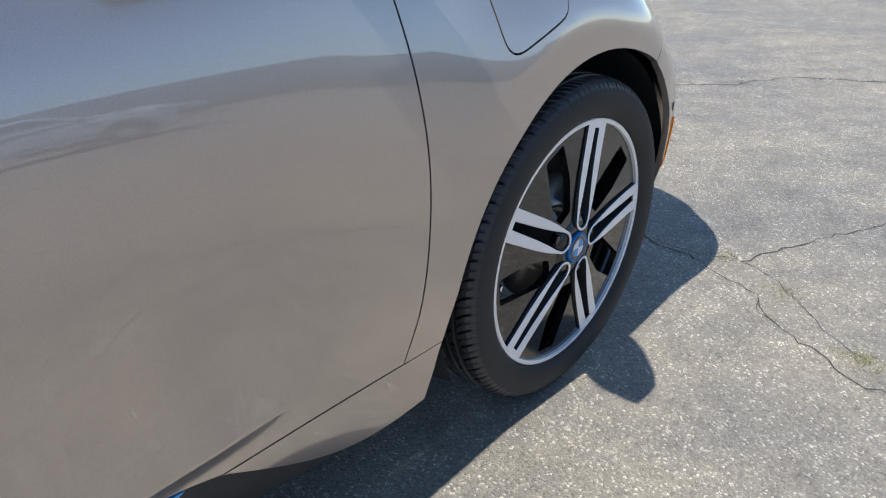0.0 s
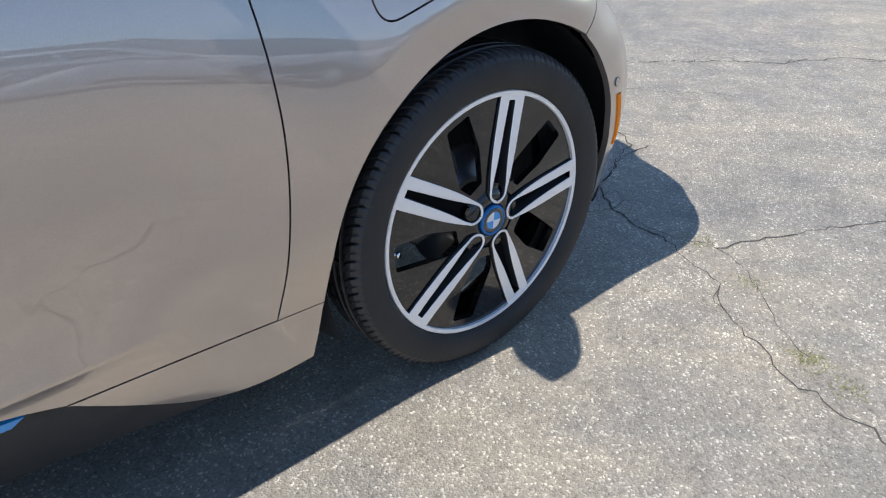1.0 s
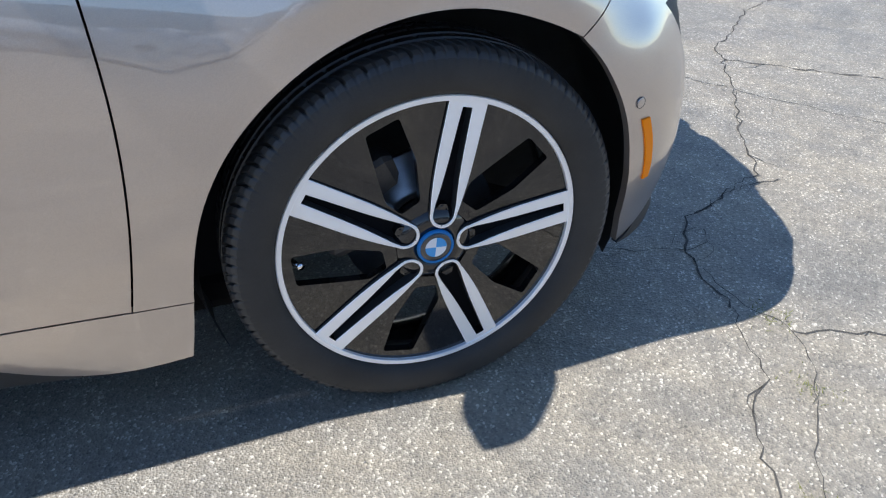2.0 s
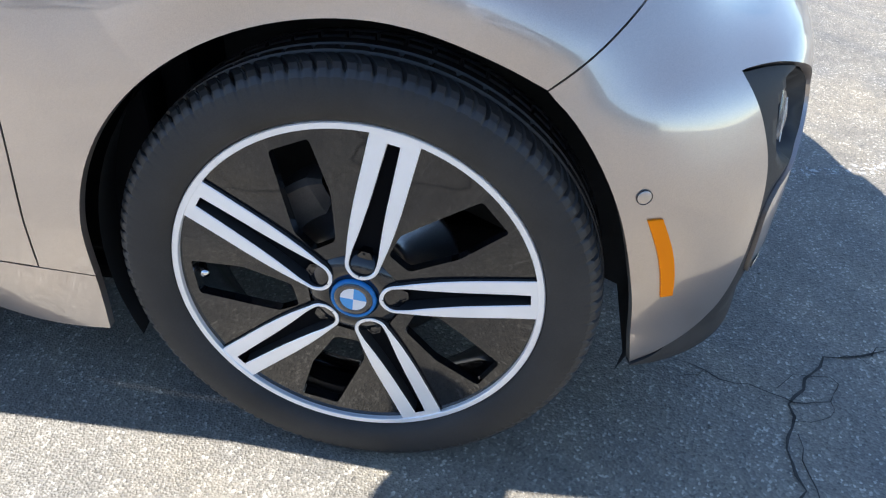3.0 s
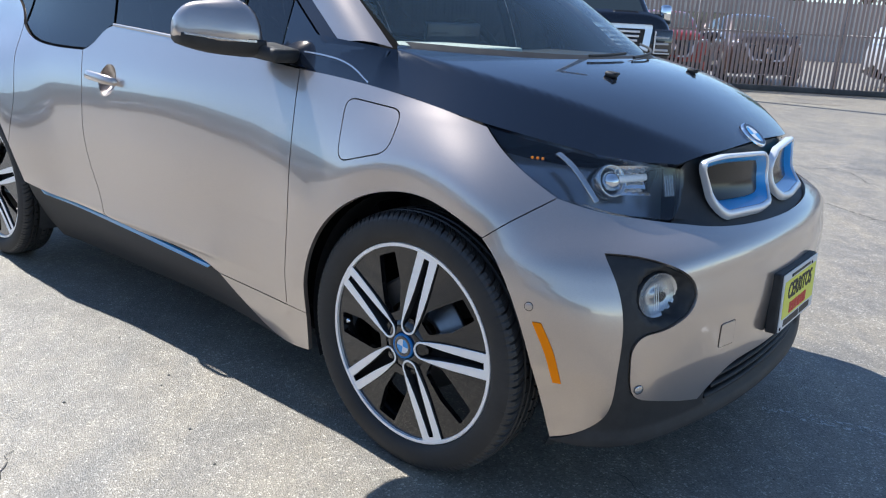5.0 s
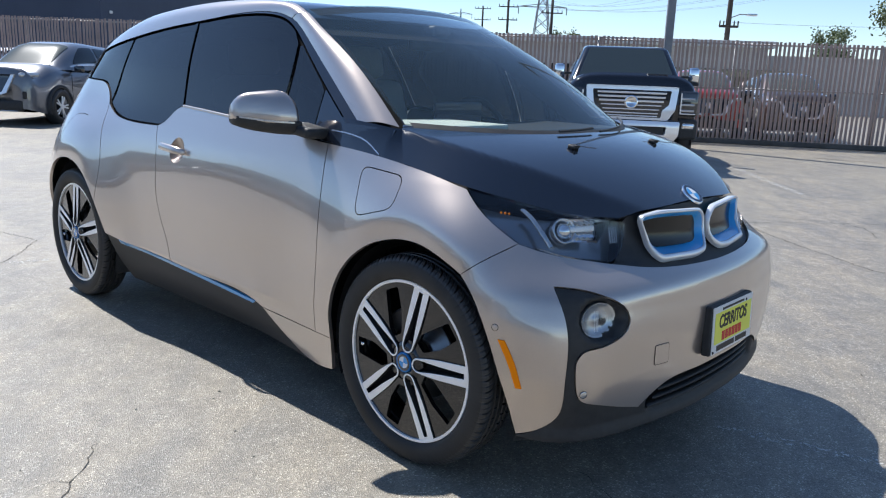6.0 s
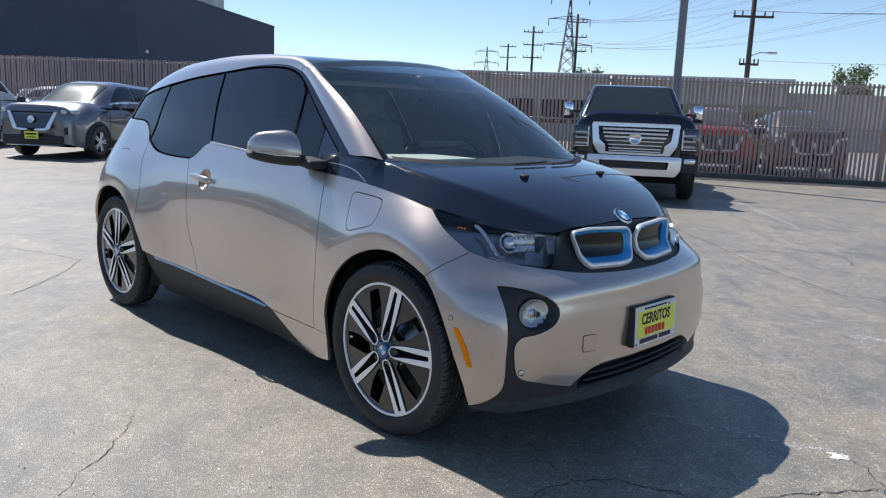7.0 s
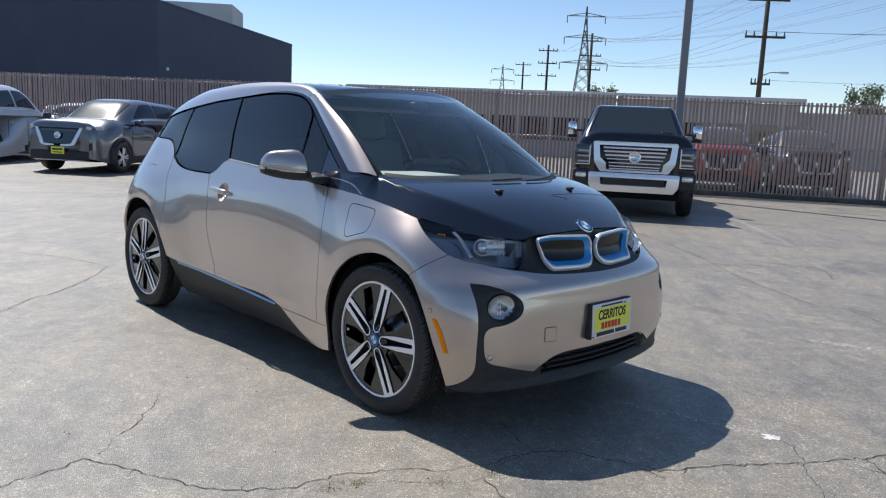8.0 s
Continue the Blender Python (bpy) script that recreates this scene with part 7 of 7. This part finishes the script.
# long pale building beyond the fence
TAN = grain(mat("pale_block_wall", (0.52, 0.485, 0.445), 0.85), (0.47, 0.44, 0.40), (0.57, 0.53, 0.49), 0.5, fine=20, bump=0.05)
low = tagged(new("low_building"), "long low pale building behind the fence", "building")
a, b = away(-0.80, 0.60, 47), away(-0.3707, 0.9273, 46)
d = b - a
lm = Matrix.Translation((a + b) / 2 + Vector((0, 0, 0))) @ Matrix.Rotation(math.atan2(d.y, d.x), 4, "Z")
bm = bmesh.new()
block(bm, (d.length, 12, 3.45), (0, 6, 1.725), 0.02)
part("wall", mesh_of(bm), TAN, low)
bm = bmesh.new()
block(bm, (d.length + 0.6, 12.6, 0.36), (0, 6, 3.55), 0.04)
part("roof_edge", mesh_of(bm), grain(mat("roof_edge", (0.6, 0.6, 0.59), 0.7), (0.55, 0.55, 0.54), (0.65, 0.65, 0.64), 1), low)
for k in range(14):
    bm = bmesh.new()
    block(bm, (1.5, 0.1, 1.3), (-d.length / 2 + 2 + k * d.length / 14, -0.03, 1.6), 0.02)
    part("window", mesh_of(bm), FAR_GLASS, low)
# unseen block added to keep bright sky and ground out of the gaps
bm = bmesh.new()
block(bm, (30, 8, 3.1), (d.length / 2 + 15.4, 6, 1.55), 0.02)
part("wing", mesh_of(bm), TAN, low, "low pale block added behind the fence to fill its gaps")
low.matrix_basis = lm

WOODPOLE = grain(mat("pole_wood", (0.05, 0.042, 0.036), 0.9), (0.04, 0.034, 0.03), (0.075, 0.062, 0.05), 3, fine=60, bump=0.2)
WIRE = mat("wire", (0.16, 0.17, 0.19), 0.6)


def utility_pole(p, height, arms, label, lamp=0.0, r=0.15):
    root = tagged(new("utility_pole"), label, "utility pole", "utility poles")
    bm = bmesh.new()
    tube(bm, (0, 0, 0), (0, 0, height), r, r * 0.7, 12)
    part("mast", mesh_of(bm, smooth=True), WOODPOLE, root)
    for z, w in arms:
        bm = bmesh.new()
        block(bm, (w, 0.12, 0.13), (0, -0.12, z), 0.01)
        arm = part("crossarm", mesh_of(bm), WOODPOLE, root)
        for q in (-0.95, -0.55, 0.55, 0.95):
            bm = bmesh.new()
            tube(bm, (q * w / 2, -0.12, z), (q * w / 2, -0.12, z + 0.32), 0.05, 0.035, 8)
            part("insulator", mesh_of(bm), WOODPOLE, arm)
    if lamp:
        bm = bmesh.new()
        tube(bm, (0, 0, lamp), (0.6, 0, lamp + 0.25), 0.03, None, 8)
        tube(bm, (0.6, 0, lamp + 0.25), (1.1, 0, lamp + 0.25), 0.03, None, 8)
        arm = part("lamp_arm", mesh_of(bm), POLE_GREY, root)
        bm = bmesh.new()
        block(bm, (0.6, 0.22, 0.13), (1.3, 0, lamp + 0.24), 0.04)
        part("lamp_head", mesh_of(bm, smooth=True), SATIN, arm)
    root.matrix_basis = Matrix.Translation(p) @ Matrix.Rotation(0.72, 4, "Z")
    return root


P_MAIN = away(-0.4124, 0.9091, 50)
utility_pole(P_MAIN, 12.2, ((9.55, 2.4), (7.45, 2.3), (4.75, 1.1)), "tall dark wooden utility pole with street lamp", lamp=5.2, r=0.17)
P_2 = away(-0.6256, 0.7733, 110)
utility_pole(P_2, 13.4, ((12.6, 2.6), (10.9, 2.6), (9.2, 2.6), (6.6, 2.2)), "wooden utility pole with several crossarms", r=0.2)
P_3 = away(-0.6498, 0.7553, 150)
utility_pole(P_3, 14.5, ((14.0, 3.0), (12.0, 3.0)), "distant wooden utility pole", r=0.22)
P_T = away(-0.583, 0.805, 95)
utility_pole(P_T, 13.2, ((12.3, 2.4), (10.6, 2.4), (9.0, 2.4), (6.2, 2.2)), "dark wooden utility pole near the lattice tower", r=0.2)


def lattice_tower(p, height, base, label):
    root = tagged(new("lattice_tower"), label, "transmission tower", "transmission towers")
    def half(z):
        return base / 2 * (1 - 0.86 * z / (height * 0.8)) if z < height * 0.8 else base / 2 * 0.14 * max(0.15, 1 - (z - height * 0.8) / (height * 0.2))
    zs = [height * k / 12 for k in range(13)]
    th = base * 0.022
    bm = bmesh.new()
    for sx, sy in ((1, 1), (1, -1), (-1, 1), (-1, -1)):
        for z0, z1 in zip(zs, zs[1:]):
            tube(bm, (sx * half(z0), sy * half(z0), z0), (sx * half(z1), sy * half(z1), z1), th, None, 5)
    part("leg", mesh_of(bm), WIRE, root)
    bm = bmesh.new()
    for z0, z1 in zip(zs, zs[1:]):
        h0, h1 = half(z0), half(z1)
        for s in (1, -1):
            tube(bm, (-h0, s * h0, z0), (h1, s * h1, z1), th * 0.6, None, 4)
            tube(bm, (h0, s * h0, z0), (-h1, s * h1, z1), th * 0.6, None, 4)
            tube(bm, (s * h0, -h0, z0), (s * h1, h1, z1), th * 0.6, None, 4)
    part("bracing", mesh_of(bm), WIRE, root)
    for f, w in ((0.58, 0.95), (0.77, 0.82), (0.93, 0.75)):
        bm = bmesh.new()
        z = height * f
        for s in (1, -1):
            tube(bm, (0, 0, z + base * 0.12), (s * base * w, 0, z), th * 0.7, None, 4)
            tube(bm, (0, 0, z), (s * base * w, 0, z), th * 0.7, None, 4)
            tube(bm, (s * base * w, 0, z), (s * base * w, 0, z - base * 0.28), th * 0.8, None, 4)
        part("crossarm", mesh_of(bm), WIRE, root)
    root.matrix_basis = Matrix.Translation(p) @ Matrix.Rotation(0.75, 4, "Z")


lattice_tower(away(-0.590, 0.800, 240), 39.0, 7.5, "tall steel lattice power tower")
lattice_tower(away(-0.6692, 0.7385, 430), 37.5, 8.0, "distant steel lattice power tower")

# overhead lines
def overhead(a, b, sag, r):
    vs, fs = [], []
    a, b = Vector(a), Vector(b)
    n = 20
    for i in range(n + 1):
        t = i / n
        p = a.lerp(b, t) - Vector((0, 0, sag * 4 * t * (1 - t)))
        for k in range(4):
            ang = k * math.pi / 2
            side = (b - a).cross(Vector((0, 0, 1))).normalized()
            vs.append(p + side * r * math.cos(ang) + Vector((0, 0, r * math.sin(ang))))
    for i in range(n):
        for k in range(4):
            fs.append((i * 4 + k, i * 4 + (k + 1) % 4, (i + 1) * 4 + (k + 1) % 4, (i + 1) * 4 + k))
    o = tagged(part("overhead_wire", mesh_raw("overhead_wire", vs, fs), WIRE, None), "thin sagging overhead power line", "power line", "overhead power lines")
    return o


T8 = away(-0.590, 0.800, 240)
for k, (za, zb) in enumerate(((36, 36), (30, 31), (22.5, 24))):
    for s in (-5.5, -3.6, 3.6, 5.5):
        side = Vector((0.73, 0.68, 0)) * s
        e = away(-0.05, 1.0, 150) + Vector((18, 0, 0))
        overhead(T8 + side + Vector((0, 0, za)), e + side + Vector((0, 0, zb + 14)), 9.0, 0.024)
for z in (9.9, 7.8):
    for q in (-1.1, 0.0, 1.1):
        sd = Vector((0.75, 0.66, 0)) * q
        overhead(P_T + sd + Vector((0, 0, z + 2.6)), P_MAIN + sd + Vector((0, 0, z)), 1.2, 0.010)
        overhead(P_MAIN + sd + Vector((0, 0, z)), P_MAIN + sd + Vector((26, 8, z + 1.0)), 0.8, 0.008)
overhead(P_MAIN + Vector((0, 0, 5.0)), P_MAIN + Vector((30, 6, 5.6)), 0.6, 0.008)
for q in (-1.1, 1.1):
    overhead(P_2 + Vector((q, 0, 12.8)), P_T + Vector((q, 0, 12.6)), 0.8, 0.016)

# trees
LEAF = grain(mat("leaf_green", (0.10, 0.13, 0.06), 0.7), (0.08, 0.105, 0.045), (0.14, 0.17, 0.08), 0.8, fine=6, bump=0.0, mix_fine=0.3)
BARK = grain(mat("bark", (0.10, 0.08, 0.06), 0.9), (0.08, 0.06, 0.045), (0.14, 0.11, 0.09), 6, fine=60, bump=0.4)


def tree(p, height, spread, seed, label, leaves=2600):
    rng = random.Random(seed)
    root = tagged(new("tree"), label, "tree", "trees beyond the fence")
    bm = bmesh.new()
    top = Vector((rng.uniform(-.3, .3), rng.uniform(-.3, .3), height * 0.62))
    tube(bm, (0, 0, 0), top * 0.5, height * 0.032, height * 0.024, 10)
    tube(bm, top * 0.5, top, height * 0.024, height * 0.014, 10)
    tips = [top]
    for k in range(9):
        a = k * 2.4 + rng.uniform(-.3, .3)
        base = top * rng.uniform(0.55, 1.0)
        tip = base + Vector((math.cos(a) * spread * rng.uniform(.35, .8), math.sin(a) * spread * rng.uniform(.35, .8), height * rng.uniform(.12, .36)))
        tube(bm, base, tip, height * 0.012, height * 0.004, 6)
        tips.append(tip)
    part("trunk", mesh_of(bm, smooth=True), BARK, root)
    vs, fs = [], []
    for _ in range(leaves):
        c = rng.choice(tips)
        q = c + Vector((rng.gauss(0, spread * .17), rng.gauss(0, spread * .17), rng.gauss(0, height * .055)))
        u = Vector((rng.gauss(0, 1), rng.gauss(0, 1), rng.gauss(0, 1))).normalized() * height * 0.018
        w = u.orthogonal().normalized() * height * 0.010
        b = len(vs)
        vs += [q - u, q + w, q + u, q - w]
        fs.append((b, b + 1, b + 2, b + 3))
    part("crown", mesh_raw("crown", vs, fs, False), LEAF, root)
    root.matrix_basis = Matrix.Translation(p)


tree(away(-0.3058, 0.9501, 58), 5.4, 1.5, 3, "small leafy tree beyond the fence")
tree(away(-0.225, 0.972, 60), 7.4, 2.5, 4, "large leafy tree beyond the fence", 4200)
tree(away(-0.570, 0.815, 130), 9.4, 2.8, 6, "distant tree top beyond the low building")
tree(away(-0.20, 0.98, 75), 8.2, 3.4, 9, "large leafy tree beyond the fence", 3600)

# slats of the fence
bm = bmesh.new()
block(bm, (0.056, 0.012, 1.0), (0, 0, 0.5), 0.0)
SLAT_MESH = mesh_of(bm)
SLAT_MESH.materials.append(SLAT)
slat_rng = random.Random(8)
PITCH = 0.094
count = 0
rest_v, rest_f = [], []
k = 0
s = -27.0
while s < 60:
    p = FENCE_A + FD * s
    h = fence_top(s) - 0.09 + slat_rng.uniform(-0.012, 0.012)
    tilt = slat_rng.gauss(0, 0.004)
    m = Matrix.Translation((p.x, p.y, 0.10)) @ Matrix.Rotation(fence_turn + slat_rng.gauss(0, 0.05), 4, "Z") @ Matrix.Rotation(tilt, 4, "Y") @ Matrix.Diagonal((1, 1, h, 1))
    if 6.0 <= s <= 33.5:
        o = part("slat", SLAT_MESH, None, fence)
        o.matrix_basis = m
    else:
        b = len(rest_v)
        rest_v += [m @ v.co for v in SLAT_MESH.vertices]
        rest_f += [tuple(b + i for i in f.vertices) for f in SLAT_MESH.polygons]
    s += PITCH
tagged(part("slats", mesh_raw("slats", rest_v, rest_f, False), SLAT, fence), kind="stuff")
